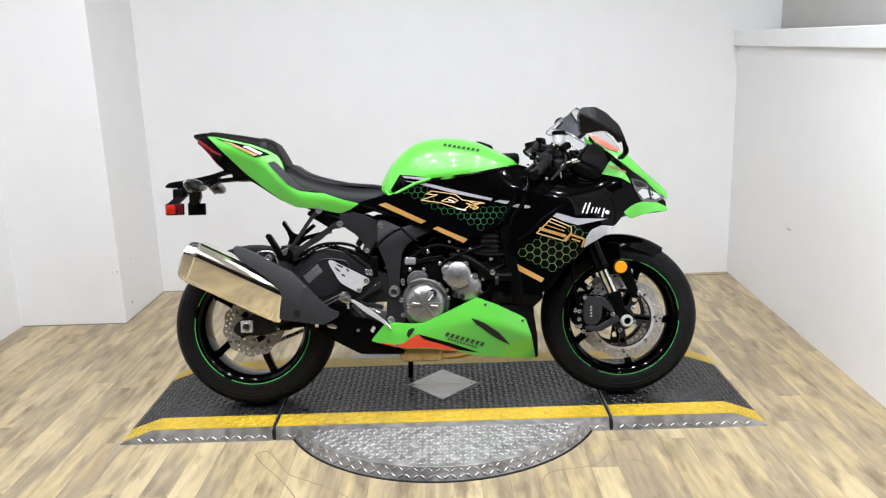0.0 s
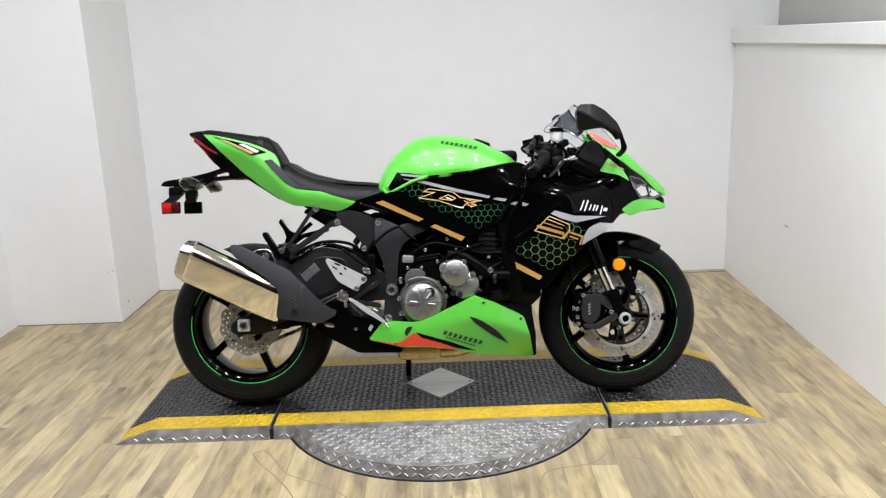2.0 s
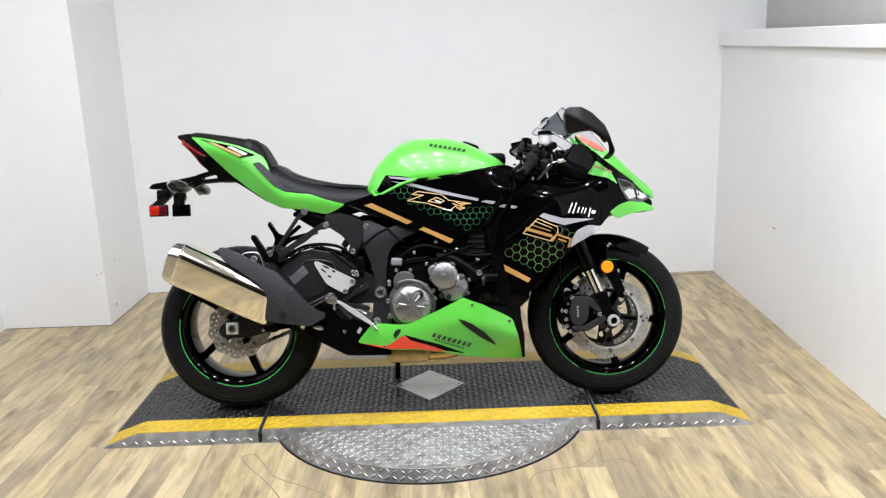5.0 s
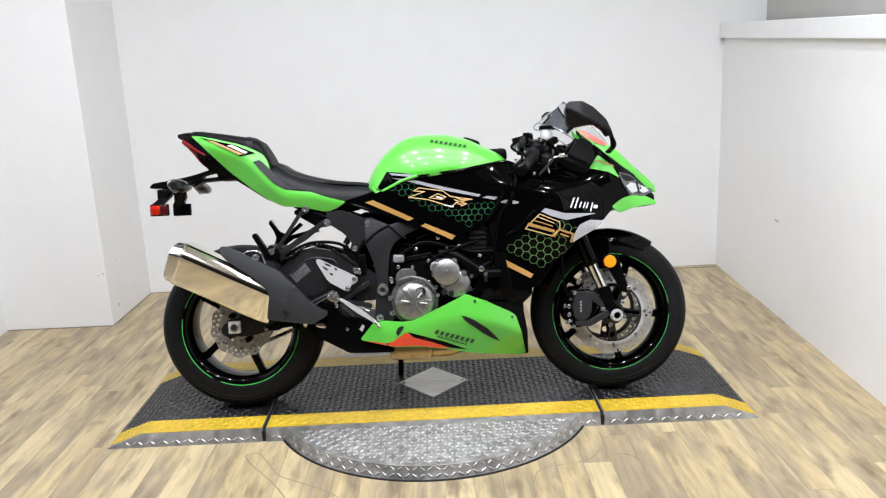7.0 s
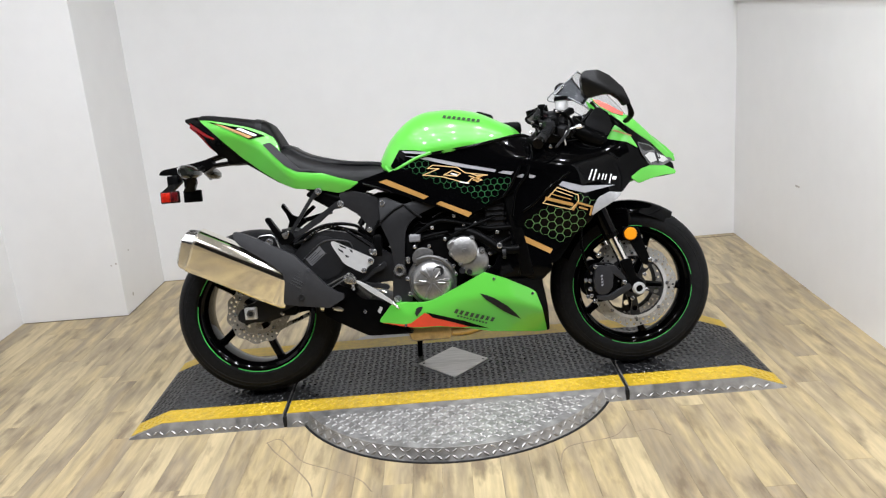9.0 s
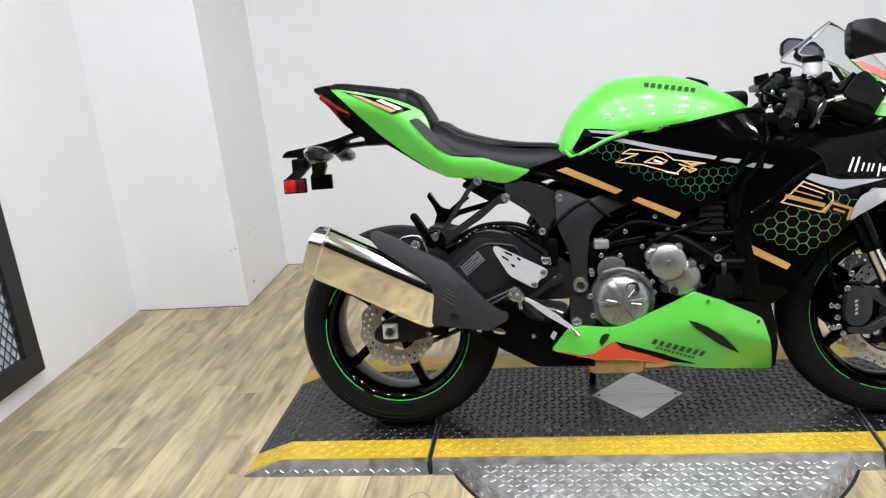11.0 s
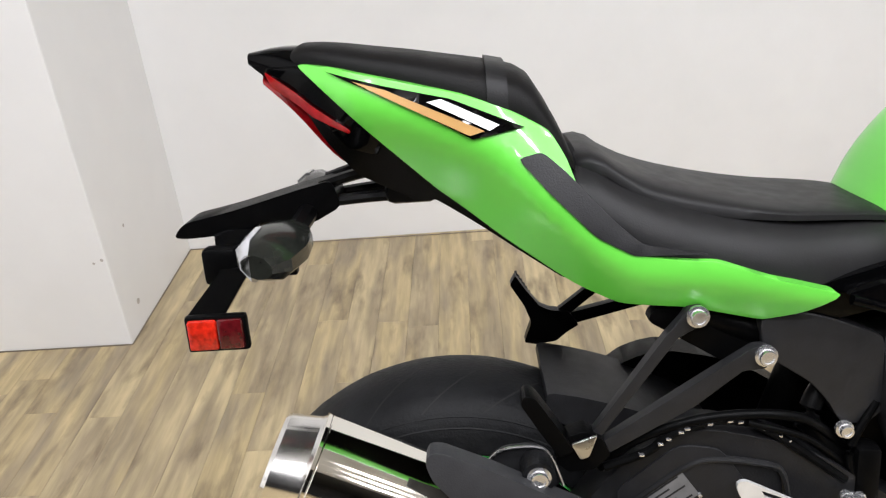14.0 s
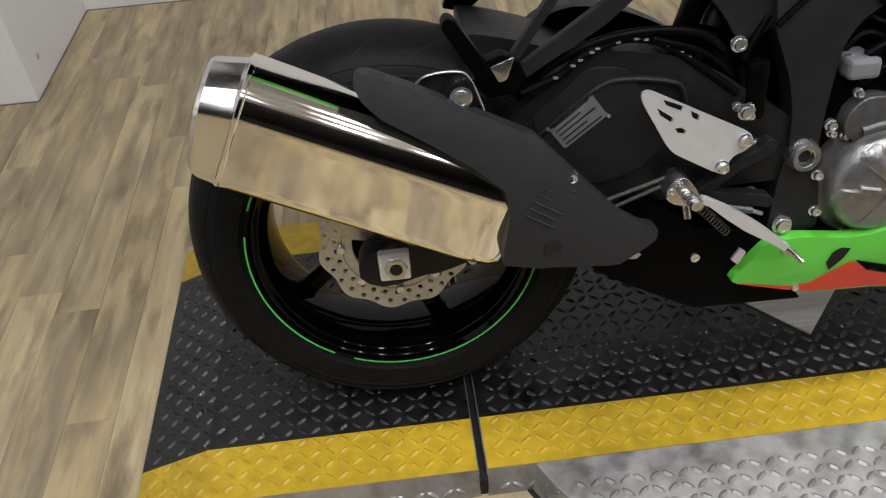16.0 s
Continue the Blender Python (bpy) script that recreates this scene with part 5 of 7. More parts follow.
part("stand_tag", sheet([(-0.240, 0.300), (-0.229, 0.317), (-0.220, 0.310), (-0.230, 0.291)], at(-0.176), 0.004, 0.001, 0, 0.001), PLATE, fr, "small bright metal tab", smooth=False)
for a, b in (((-0.440, -0.150, 0.391), (-0.325, -0.176, 0.443)), ((-0.430, -0.150, 0.377), (-0.321, -0.176, 0.436))):
    part("brake_rod", tube([a, b], 0.0028, 8, False), ALUDARK, fr)
for x, z in ((-0.248, 0.516), (-0.232, 0.513), (-0.231, 0.504)):
    bolt(x, -0.166, z, 0.0055, fr)
part("master_cylinder", box(-0.235, -0.205, -0.150, -0.120, 0.49, 0.57, 0.008), PLASTIC, bike, "black rear master cylinder")

# -- sidestand --
st = part("sidestand", tube([(-0.10, 0.13, 0.25), (-0.115, 0.20, 0.14), (-0.125, 0.292, -0.03)], (0.012, 0.010), 10), PLASTIC, bike, "black sidestand leg")
part("stand_foot", box(-0.150, -0.100, 0.262, 0.322, -0.056, -0.044, 0.004, None, Matrix.Rotation(radians(0), 4, "X")), PLASTIC, st)

# -- tank --
TOPZ = [(-0.200, 0.818), (-0.192, 0.835), (-0.160, 0.896), (-0.116, 0.944), (-0.063, 0.982), (0.0, 0.999), (0.075, 0.999), (0.159, 0.984), (0.242, 0.946), (0.304, 0.912), (0.326, 0.888)]
LOWZ = [(-0.200, 0.800), (-0.150, 0.775), (-0.066, 0.800), (0.05, 0.815), (0.134, 0.825), (0.219, 0.838), (0.326, 0.862)]
WIDE = [(-0.200, 0.070), (-0.160, 0.115), (-0.116, 0.134), (-0.063, 0.154), (0.0, 0.168), (0.075, 0.176), (0.159, 0.174), (0.242, 0.158), (0.304, 0.115), (0.326, 0.080)]
secs = []
for k in range(33):
    f = k / 32
    x = -0.200 + 0.526 * (f - 0.06 * math.sin(2 * math.pi * f))
    zt, zl, w = lerp(TOPZ, x), lerp(LOWZ, x), lerp(WIDE, x)
    rg = []
    for q in range(29):
        a = math.pi * q / 28
        c, s = math.cos(a), math.sin(a)
        rg.append((x, -w * math.copysign(abs(c) ** 0.78, c), zl + (zt - zl) * s ** 0.85))
    secs.append(rg)
bm = loft(secs)
bmesh.ops.smooth_vert(bm, verts=bm.verts, factor=0.5, use_axis_x=False, use_axis_y=True, use_axis_z=True)
tank = part("fuel_tank", bm, GREEN, bike, "bright green gloss fuel tank", angle=70)


def tank_y(x, z):
    zt, zl, w = lerp(TOPZ, x), lerp(LOWZ, x), lerp(WIDE, x)
    s = min(1.0, max(0.0, (z - zl) / max(1e-4, zt - zl))) ** (1 / 0.85)
    return -w * max(0.0, 1 - s * s) ** 0.39


def bars(x0, z0, x1, z1, n, high, fun, out, gap=0.25, lean=0.25):
    """A row of plain leaning bars along a line, in place of a word."""
    bm = bmesh.new()
    d = Vector((x1 - x0, z1 - z0))
    u = d.normalized()
    v = Vector((-u.y, u.x)) * high
    for k in range(n):
        a, b = Vector((x0, z0)) + d * (k / n), Vector((x0, z0)) + d * ((k + 1 - gap) / n)
        vs = []
        for p in (a, b, b + v + u * high * lean, a + v + u * high * lean):
            vs.append(bm.verts.new((p.x, fun(p.x, p.y) - out, p.y)))
        bm.faces.new(vs)
    return bm


part("tank_lettering", bars(0.044, 0.962, 0.179, 0.934, 8, 0.0115, tank_y, 0.004, 0.35), DARKGREEN, tank, "dark plain bars of tank lettering", smooth=False)
decal("tank_graphic", [[(-0.152, 0.808), (-0.117, 0.862), (-0.06, 0.855), (-0.020, 0.846), (-0.064, 0.823), (-0.140, 0.793)]], BLACK, tank, "black graphic on the tank flank", 0.006, tank_y)
decal("tank_stripe", [[(-0.108, 0.857), (-0.020, 0.846), (-0.030, 0.838), (-0.098, 0.849)]], SILVER, tank, "silver line", 0.0075, tank_y)
part("tank_edge", tube([(-0.170, -0.128, 0.806), (-0.150, -0.146, 0.788), (-0.105, -0.154, 0.806), (-0.062, -0.162, 0.826), (-0.005, -0.172, 0.842)], 0.0055, 8), GREEN, tank, "green lower edge of the tank")
part("tank_cap", lathe([(0, -0.010), (0.030, -0.008), (0.036, 0), (0.036, 0.01), (0, 0.01)], 28), PLASTIC, tank, "black fuel cap").matrix_local = pose(0.20, 0, 0.968, -90 + 20, 0, 90)
part("tank_hinge_cover", box(0.235, 0.33, -0.05, 0.05, 0.885, 0.935, 0.015), PLASTIC, bike)

# -- seats --
def cushion(tops, lows, wides, x0, x1, n=18, crown=0.5, flat=0.55):
    secs = []
    for k in range(n + 1):
        x = x0 + (x1 - x0) * k / n
        zt, zl, w = lerp(tops, x), lerp(lows, x), lerp(wides, x)
        rg = []
        for q in range(21):
            a = math.pi * q / 20
            c, s = math.cos(a), math.sin(a)
            rg.append((x, -w * math.copysign(abs(c) ** flat, c), zl + (zt - zl) * max(0, s) ** crown))
        secs.append(rg)
    return loft(secs)


seat = part("rider_seat", cushion([(-0.560, 0.892), (-0.545, 0.911), (-0.520, 0.911), (-0.488, 0.894), (-0.450, 0.877), (-0.373, 0.852), (-0.295, 0.836), (-0.195, 0.826), (-0.175, 0.820)],
                                  [(-0.560, 0.866), (-0.530, 0.842), (-0.500, 0.818), (-0.450, 0.796), (-0.360, 0.770), (-0.270, 0.755), (-0.210, 0.757), (-0.175, 0.772)],
                                  [(-0.560, 0.105), (-0.520, 0.125), (-0.45, 0.140), (-0.34, 0.138), (-0.25, 0.122), (-0.200, 0.112), (-0.175, 0.095)], -0.558, -0.175, 26, 0.75, 0.72), SEAT2, bike, "dark grey vinyl rider seat", angle=60)
part("seat_pad", cushion([(-0.548, 0.902), (-0.540, 0.918), (-0.517, 0.918), (-0.488, 0.900), (-0.450, 0.881), (-0.373, 0.857), (-0.295, 0.841), (-0.195, 0.830), (-0.178, 0.822)],
                         [(-0.548, 0.888), (-0.514, 0.893), (-0.452, 0.850), (-0.406, 0.842), (-0.300, 0.828), (-0.23, 0.822), (-0.178, 0.815)],
                         [(-0.548, 0.070), (-0.514, 0.092), (-0.452, 0.103), (-0.34, 0.102), (-0.25, 0.092), (-0.178, 0.078)], -0.547, -0.178, 26, 0.42, 0.6), SEAT2, seat, "raised grey vinyl seat pad", angle=35)
PTOP = [(-0.850, 1.043), (-0.836, 1.051), (-0.737, 1.038), (-0.666, 1.025), (-0.622, 1.016), (-0.586, 1.005), (-0.560, 0.966), (-0.536, 0.912)]
PLOW = [(-0.850, 1.022), (-0.72, 0.992), (-0.628, 0.955), (-0.590, 0.938), (-0.560, 0.924), (-0.534, 0.895)]
PWIDE = [(-0.850, 0.040), (-0.80, 0.060), (-0.70, 0.080), (-0.60, 0.095), (-0.536, 0.095)]
pill = part("passenger_seat", cushion(PTOP, PLOW, PWIDE, -0.848, -0.537, 22, 0.5, 0.55), SEAT, bike, "black vinyl passenger seat", angle=60)
part("seat_strap", cushion([(x, z + 0.004) for x, z in PTOP], PLOW, [(x, w + 0.003) for x, w in PWIDE], -0.628, -0.606, 2, 0.5, 0.55), SEAT2, pill, "grey vinyl strap round the seat", angle=30)

# -- tail --
TAIL = [(-0.836, 1.031), (-0.798, 1.026), (-0.735, 1.011), (-0.655, 0.990), (-0.603, 0.969), (-0.564, 0.946), (-0.549, 0.919), (-0.538, 0.885), (-0.524, 0.842), (-0.486, 0.815), (-0.430, 0.806), (-0.395, 0.803), (-0.340, 0.782), (-0.267, 0.761), (-0.305, 0.738), (-0.343, 0.728), (-0.420, 0.747), (-0.498, 0.755), (-0.545, 0.777), (-0.625, 0.832), (-0.690, 0.884), (-0.748, 0.945), (-0.793, 0.992)]
RIDGE = [(-0.84, 1.020), (-0.64, 0.935), (-0.58, 0.885), (-0.515, 0.818), (-0.48, 0.795), (-0.40, 0.785), (-0.26, 0.750)]


def tail_y(x, z):
    """The tail's flank: fullest along a ridge, turning in above and below it."""
    d = z - lerp(RIDGE, x)
    soft = math.sqrt(d * d + 0.00002) - 0.0045
    return -half_width(x, z) - 0.010 + (soft * 0.16 + 2.6 * soft * soft if d > 0 else soft * 0.55)


def tail_left(x, z):
    return -tail_y(x, z)


tail = part("tail_fairing", sheet(TAIL, tail_y, 0.02, 0.005, 0.0125, 0.008), GREEN, bike, "bright green gloss tail fairing", angle=60)
part("tail_fairing", sheet(TAIL, tail_left, 0.02, 0.005, 0.0125, 0.008), GREEN, bike, "bright green gloss tail fairing", angle=60)
part("tail_insert", sheet([(-0.600, 0.922), (-0.574, 0.927), (-0.551, 0.906), (-0.500, 0.849), (-0.475, 0.826), (-0.405, 0.812), (-0.484, 0.815), (-0.523, 0.838), (-0.569, 0.886)], tail_y, 0.003, 0.002, 0.0125, 0.006, 0.0025), GREYP, tail, "dark grey plastic insert")
UNDER = [(-0.800, 0.985), (-0.752, 0.950), (-0.690, 0.892), (-0.620, 0.842), (-0.545, 0.788), (-0.552, 0.778), (-0.620, 0.822), (-0.695, 0.870), (-0.707, 0.866), (-0.716, 0.866), (-0.780, 0.902), (-0.812, 0.945), (-0.838, 0.990)]
for fun in (tail_y, tail_left):
    part("tail_underside", sheet(UNDER, fun, 0.03, 0.004, 0.03, 0.006, -0.006), PLASTIC, bike, "black plastic tail underside")
part("tail_core", cushion([(-0.86, 1.02), (-0.75, 0.985), (-0.62, 0.93), (-0.50, 0.83), (-0.36, 0.78)], [(-0.86, 1.005), (-0.80, 0.97), (-0.74, 0.92), (-0.62, 0.855), (-0.50, 0.79), (-0.36, 0.755)], [(-0.86, 0.02), (-0.75, 0.045), (-0.6, 0.062), (-0.36, 0.085)], -0.86, -0.36), PLASTIC, bike, "black inner tail")
decal("tail_stripe", [[(-0.800, 1.022), (-0.735, 1.004), (-0.668, 0.987), (-0.591, 0.953), (-0.646, 0.944), (-0.735, 0.994)]], BLACK, tail, "black tail graphic", 0.0030, tail_y)
decal("tail_gold", [[(-0.770, 1.011), (-0.649, 0.9480), (-0.633, 0.9520), (-0.735, 1.0005)]], GOLD, tail, "gold tail graphic", 0.0046, tail_y)
decal("tail_white", [[(-0.692, 0.9855), (-0.677, 0.9875), (-0.617, 0.9575), (-0.628, 0.9525)]], WHITE, tail, "plain white mark", 0.0062, tail_y)
part("tail_tip", cushion([(-0.900, 1.044), (-0.86, 1.049), (-0.82, 1.048)], [(-0.900, 1.034), (-0.86, 1.004), (-0.82, 0.975)], [(-0.900, 0.018), (-0.86, 0.040), (-0.82, 0.055)], -0.898, -0.82, 6), BLACK, bike, "black tail end piece")
for fun in (tail_y, tail_left):
    part("tail_side_panel", sheet([(-0.872, 1.028), (-0.834, 1.028), (-0.740, 0.955), (-0.752, 0.927), (-0.785, 0.936), (-0.820, 0.980), (-0.868, 1.014)], fun, 0.012, 0.003, 0.02, 0.004, -0.002), BLACK, bike, "gloss black panel beside the tail light")
    part("tail_light_side", sheet([(-0.872, 1.025), (-0.822, 0.986), (-0.778, 0.958), (-0.780, 0.954), (-0.822, 0.973), (-0.866, 1.006)], fun, 0.010, 0.002, 0.02, 0.003, 0.0015), REDLAMP, bike, "red tail light lens")
part("tail_light", cushion([(-0.884, 1.020), (-0.85, 1.000), (-0.80, 0.950), (-0.77, 0.915)], [(-0.884, 1.010), (-0.85, 0.980), (-0.80, 0.920), (-0.77, 0.900)], [(-0.884, 0.022), (-0.84, 0.040), (-0.77, 0.042)], -0.883, -0.790, 10, 0.8, 0.6), REDLAMP, bike, "dark red tail light lens")
SMOKE = mat("smoked_signal_plastic", (0.012, 0.013, 0.011), 0.18, 0, 0.1, 0.3, scale=30, spec=0.3)
SIGNAL = mat("clear_signal_lens", (0.36, 0.36, 0.37), 0.18, 0.1, 0.6, 0.2)
# number plate carrier
pc2 = part("plate_carrier", sheet([(-1.000, 0.846), (-0.985, 0.862), (-0.930, 0.870), (-0.870, 0.882), (-0.815, 0.894), (-0.806, 0.862), (-0.843, 0.843), (-0.896, 0.852), (-0.938, 0.843), (-0.990, 0.843)], lambda x, z: -0.035 - 0.035 * min(1, max(0, (-0.86 - x) * 9)), 0.05, 0.008, 0.02, 0.008), PLASTIC, bike, "black plastic number plate carrier")
for s in (-1, 1):
    part("carrier_arm", tube([(-0.830, s * 0.022, 0.886), (-0.785, s * 0.026, 0.898), (-0.735, s * 0.030, 0.905)], 0.010, 8, True, None, 0.7), PLASTIC, pc2)
    part("carrier_arm", tube([(-0.825, s * 0.022, 0.866), (-0.770, s * 0.028, 0.870), (-0.705, s * 0.034, 0.872)], 0.010, 8, True, None, 0.7), PLASTIC, pc2)
part("carrier_root", box(-0.752, -0.690, -0.05, 0.05, 0.862, 0.905, 0.010), PLASTIC, pc2)
for s in (-1, 1):
    # a pod that points outward, its rear half a clear lens
    def pod(cx, cz, y, hx, hz, x_cut=None):
        pts = []
        for k in range(10):
            a = k * math.tau / 10 + 0.3
            px = cx + hx * math.cos(a)
            pts.append((min(px, x_cut) if x_cut is not None else px, y, cz + hz * math.sin(a) - 0.35 * (px - cx) * 0.6))
        return pts
    rows = [(-0.852, 0.848, 0.075, 0.014, 0.012), (-0.858, 0.846, 0.095, 0.027, 0.019), (-0.862, 0.846, 0.140, 0.033, 0.024), (-0.866, 0.845, 0.180, 0.029, 0.022), (-0.870, 0.844, 0.200, 0.016, 0.013)]
    body = part("rear_signal", loft([pod(a, b, s * c, d, e) for a, b, c, d, e in rows]), SMOKE, bike, "smoked rear turn signal with clear lens", angle=28)
    part("lens", loft([pod(a, b, s * c, d + 0.0012, e + 0.0012, a - d * 0.42) for a, b, c, d, e in rows[2:]]), SIGNAL, body, "clear signal lens", angle=50)
    part("stalk", tube([(-0.852, s * 0.080, 0.849), (-0.846, s * 0.04, 0.858)], 0.012, 8, False), PLASTIC, body)
    part("side_reflector_holder", box(-0.960, -0.920, min(s * 0.080, s * 0.105), max(s * 0.080, s * 0.105), 0.795, 0.838, 0.006), PLASTIC, bike)
for y0, y1 in ((-0.050, -0.148), (0.050, 0.090)):
    part("reflector_arm", loft([[(x0, y - 0.010, z), (x1, y - 0.010, z), (x1, y + 0.010, z), (x0, y + 0.010, z)] for x0, x1, y, z in ((-0.955, -0.905, y0, 0.848), (-0.940, -0.905, (y0 + y1) / 2, 0.812), (-0.966, -0.924, y1, 0.780))]), BLACK, bike, "gloss black reflector bracket", smooth=False)
rf = part("reflector", box(-0.964, -0.932, -0.170, -0.158, 0.744, 0.778, 0.003), REDLENS, bike, "rectangular red side reflector")
part("reflector_half", box(-0.9315, -0.904, -0.1695, -0.158, 0.744, 0.778, 0.003), DARKRED, rf, "darker half of the reflector")
part("reflector_frame", box(-0.968, -0.900, -0.165, -0.153, 0.740, 0.782, 0.004), PLASTIC, rf)
part("reflector", box(-0.966, -0.898, 0.082, 0.100, 0.740, 0.786, 0.003), PLASTIC, bike, "black back of the far side reflector")

# -- side covers and cowls --
COVER = [(-0.262, 0.757), (-0.158, 0.786), (-0.064, 0.824), (0.049, 0.846), (0.13, 0.851), (0.22, 0.865), (0.306, 0.880), (0.350, 0.867), (0.346, 0.811), (0.322, 0.741), (0.280, 0.682), (0.205, 0.657), (0.110, 0.610), (0.085, 0.615), (-0.018, 0.660), (-0.099, 0.693), (-0.221, 0.743)]
part("seat_side_cover", sheet([(-0.340, 0.742), (-0.262, 0.768), (-0.165, 0.795), (-0.140, 0.770), (-0.200, 0.735), (-0.290, 0.715)], lambda x, z: -0.128, 0.01, 0.003, 0, 0.006), BLACK, bike, "gloss black cover under the seat")
cover = panel("side_cover", COVER, BLACK, label="gloss black side cover with gold stripes and green hexagon lines", thick=0.02)
COWL = [(0.338, 0.870), (0.40, 0.852), (0.476, 0.846), (0.582, 0.862), (0.656, 0.890), (0.704, 0.851), (0.751, 0.786), (0.778, 0.742), (0.742, 0.725), (0.706, 0.700), (0.652, 0.650), (0.590, 0.658), (0.537, 0.561), (0.465, 0.506), (0.394, 0.453), (0.354, 0.370), (0.262, 0.393), (0.180, 0.420), (0.202, 0.469), (0.255, 0.500), (0.275, 0.527), (0.262, 0.591), (0.276, 0.682), (0.318, 0.741)]
cowl = panel("side_cowl", COWL, BLACK, label="gloss black side cowl with gold stripes and green hexagon lines", thick=0.015, out=0.003)
decal("gold_stripe", [[(-0.198, 0.755), (-0.170, 0.762), (-0.025, 0.690), (-0.044, 0.681)], [(-0.002, 0.662), (0.015, 0.670), (0.122, 0.621), (0.108, 0.607)]], GOLD, cover, "gold stripe")
decal("gold_stripe", [[(0.281, 0.513), (0.285, 0.533), (0.395, 0.470), (0.384, 0.456)]], GOLD, cowl, "gold stripe", 0.0045)
decal("silver_stripe", [[(-0.099, 0.838), (-0.018, 0.827), (0.096, 0.795), (0.217, 0.764), (0.210, 0.756), (0.083, 0.786), (-0.018, 0.816)], [(0.223, 0.753), (0.240, 0.758), (0.276, 0.752), (0.266, 0.742)], [(0.283, 0.733), (0.303, 0.741), (0.325, 0.738), (0.315, 0.726)]], SILVER, cover, "silver stripe")
decal("silver_stripe", [[(0.330, 0.738), (0.353, 0.731), (0.343, 0.724), (0.328, 0.726)], [(0.428, 0.693), (0.443, 0.705), (0.512, 0.684), (0.629, 0.678), (0.518, 0.659), (0.467, 0.674)]], SILVER, cowl, "silver stripe", 0.0045)


def strokes(name, line, wide, material, parent, label, out):
    """Straight strokes along a line laid on the bodywork."""
    for (x0, z0), (x1, z1) in zip(line, line[1:]):
        d = Vector((x1 - x0, z1 - z0))
        d = d.normalized()
        n = Vector((-d.y, d.x)) * wide / 2
        e = d * wide * 0.4
        decal(name, [[(x0 - e.x - n.x, z0 - e.y - n.y), (x1 + e.x - n.x, z1 + e.y - n.y), (x1 + e.x + n.x, z1 + e.y + n.y), (x0 - e.x + n.x, z0 - e.y + n.y)]], material, parent, label, out)


for rim, rad, tilt, out, parent, material in (([(-0.110, 0.806), (-0.070, 0.822), (-0.020, 0.805), (-0.035, 0.775), (0.020, 0.756), (0.121, 0.718), (0.182, 0.725), (0.216, 0.734), (0.276, 0.732), (0.214, 0.672), (0.173, 0.656), (0.074, 0.706), (-0.033, 0.760)], 0.0135, 0, 0.0012, cover, HEX),
                                              ([(0.309, 0.574), (0.366, 0.627), (0.465, 0.601), (0.495, 0.596), (0.516, 0.562), (0.432, 0.496), (0.378, 0.521)], 0.0172, -0.5, 0.0045, cowl, HEX2),
                                              ([(0.490, 0.650), (0.548, 0.643), (0.548, 0.610), (0.500, 0.618)], 0.0165, -0.5, 0.0045, cowl, HEX2)):
    for cell in hexnet(rim, rad, 0.0014, tilt, out):
        part("hexagon_outline", cell, material, parent, smooth=False)
for line in ([(-0.022, 0.788), (-0.002, 0.798), (0.083, 0.783), (0.109, 0.762), (0.186, 0.748)], [(-0.022, 0.788), (0.018, 0.784), (-0.040, 0.766), (0.028, 0.755), (0.081, 0.736), (0.111, 0.725)], [(0.186, 0.748), (0.149, 0.748), (0.132, 0.756)], [(0.122, 0.750), (0.165, 0.733), (0.148, 0.727), (0.132, 0.741), (0.111, 0.725)]):
    strokes("emblem_stroke", line, 0.0031, EMBLEM, cover, "gold emblem outline", 0.0022)
strokes("emblem_core", [(0.034, 0.761), (0.065, 0.774), (0.092, 0.761), (0.078, 0.753), (0.034, 0.761)], 0.0031, EMBLEM, cover, "gold emblem outline", 0.0026)
strokes("emblem_core", [(0.060, 0.764), (0.078, 0.757)], 0.005, WHITE, cover, "white emblem core", 0.0030)
strokes("emblem_core", [(0.088, 0.732), (0.118, 0.725)], 0.004, WHITE, cover, "white emblem core", 0.0026)
decal("gold_emblem", [[(0.150, 0.746), (0.178, 0.748), (0.150, 0.738), (0.138, 0.742)], [(0.140, 0.736), (0.160, 0.735), (0.146, 0.730), (0.130, 0.733)]], GOLD, cover, "gold emblem stroke", 0.0024)
for line, wide, m in (([(0.422, 0.685), (0.493, 0.653), (0.493, 0.633), (0.465, 0.605), (0.370, 0.635), (0.422, 0.685)], 0.0034, EMBLEM), ([(0.383, 0.650), (0.469, 0.622)], 0.011, GOLD), ([(0.411, 0.677), (0.473, 0.650)], 0.003, EMBLEM), ([(0.397, 0.665), (0.466, 0.640)], 0.0035, GOLD), ([(0.472, 0.604), (0.489, 0.627), (0.541, 0.608), (0.533, 0.581)], 0.007, GOLD), ([(0.496, 0.610), (0.523, 0.600)], 0.006, GOLD)):
    strokes("gold_emblem", line, wide, m, cowl, "gold emblem stroke", 0.0055)
decal("white_lettering", [slant(0.534, 0.539, 0.703, 0.738, 0.016, 0.001), slant(0.549, 0.554, 0.700, 0.738, 0.016, 0.001), slant(0.567, 0.571, 0.702, 0.722, 0.009, 0.001), slant(0.581, 0.585, 0.700, 0.720, 0.009, 0.001), slant(0.592, 0.596, 0.699, 0.718, 0.009, 0.001), slant(0.606, 0.610, 0.686, 0.717, 0.012, 0.001), slant(0.620, 0.634, 0.698, 0.709, 0.005, 0.003)], WHITE, cowl, "plain white lettering strokes", 0.0050)
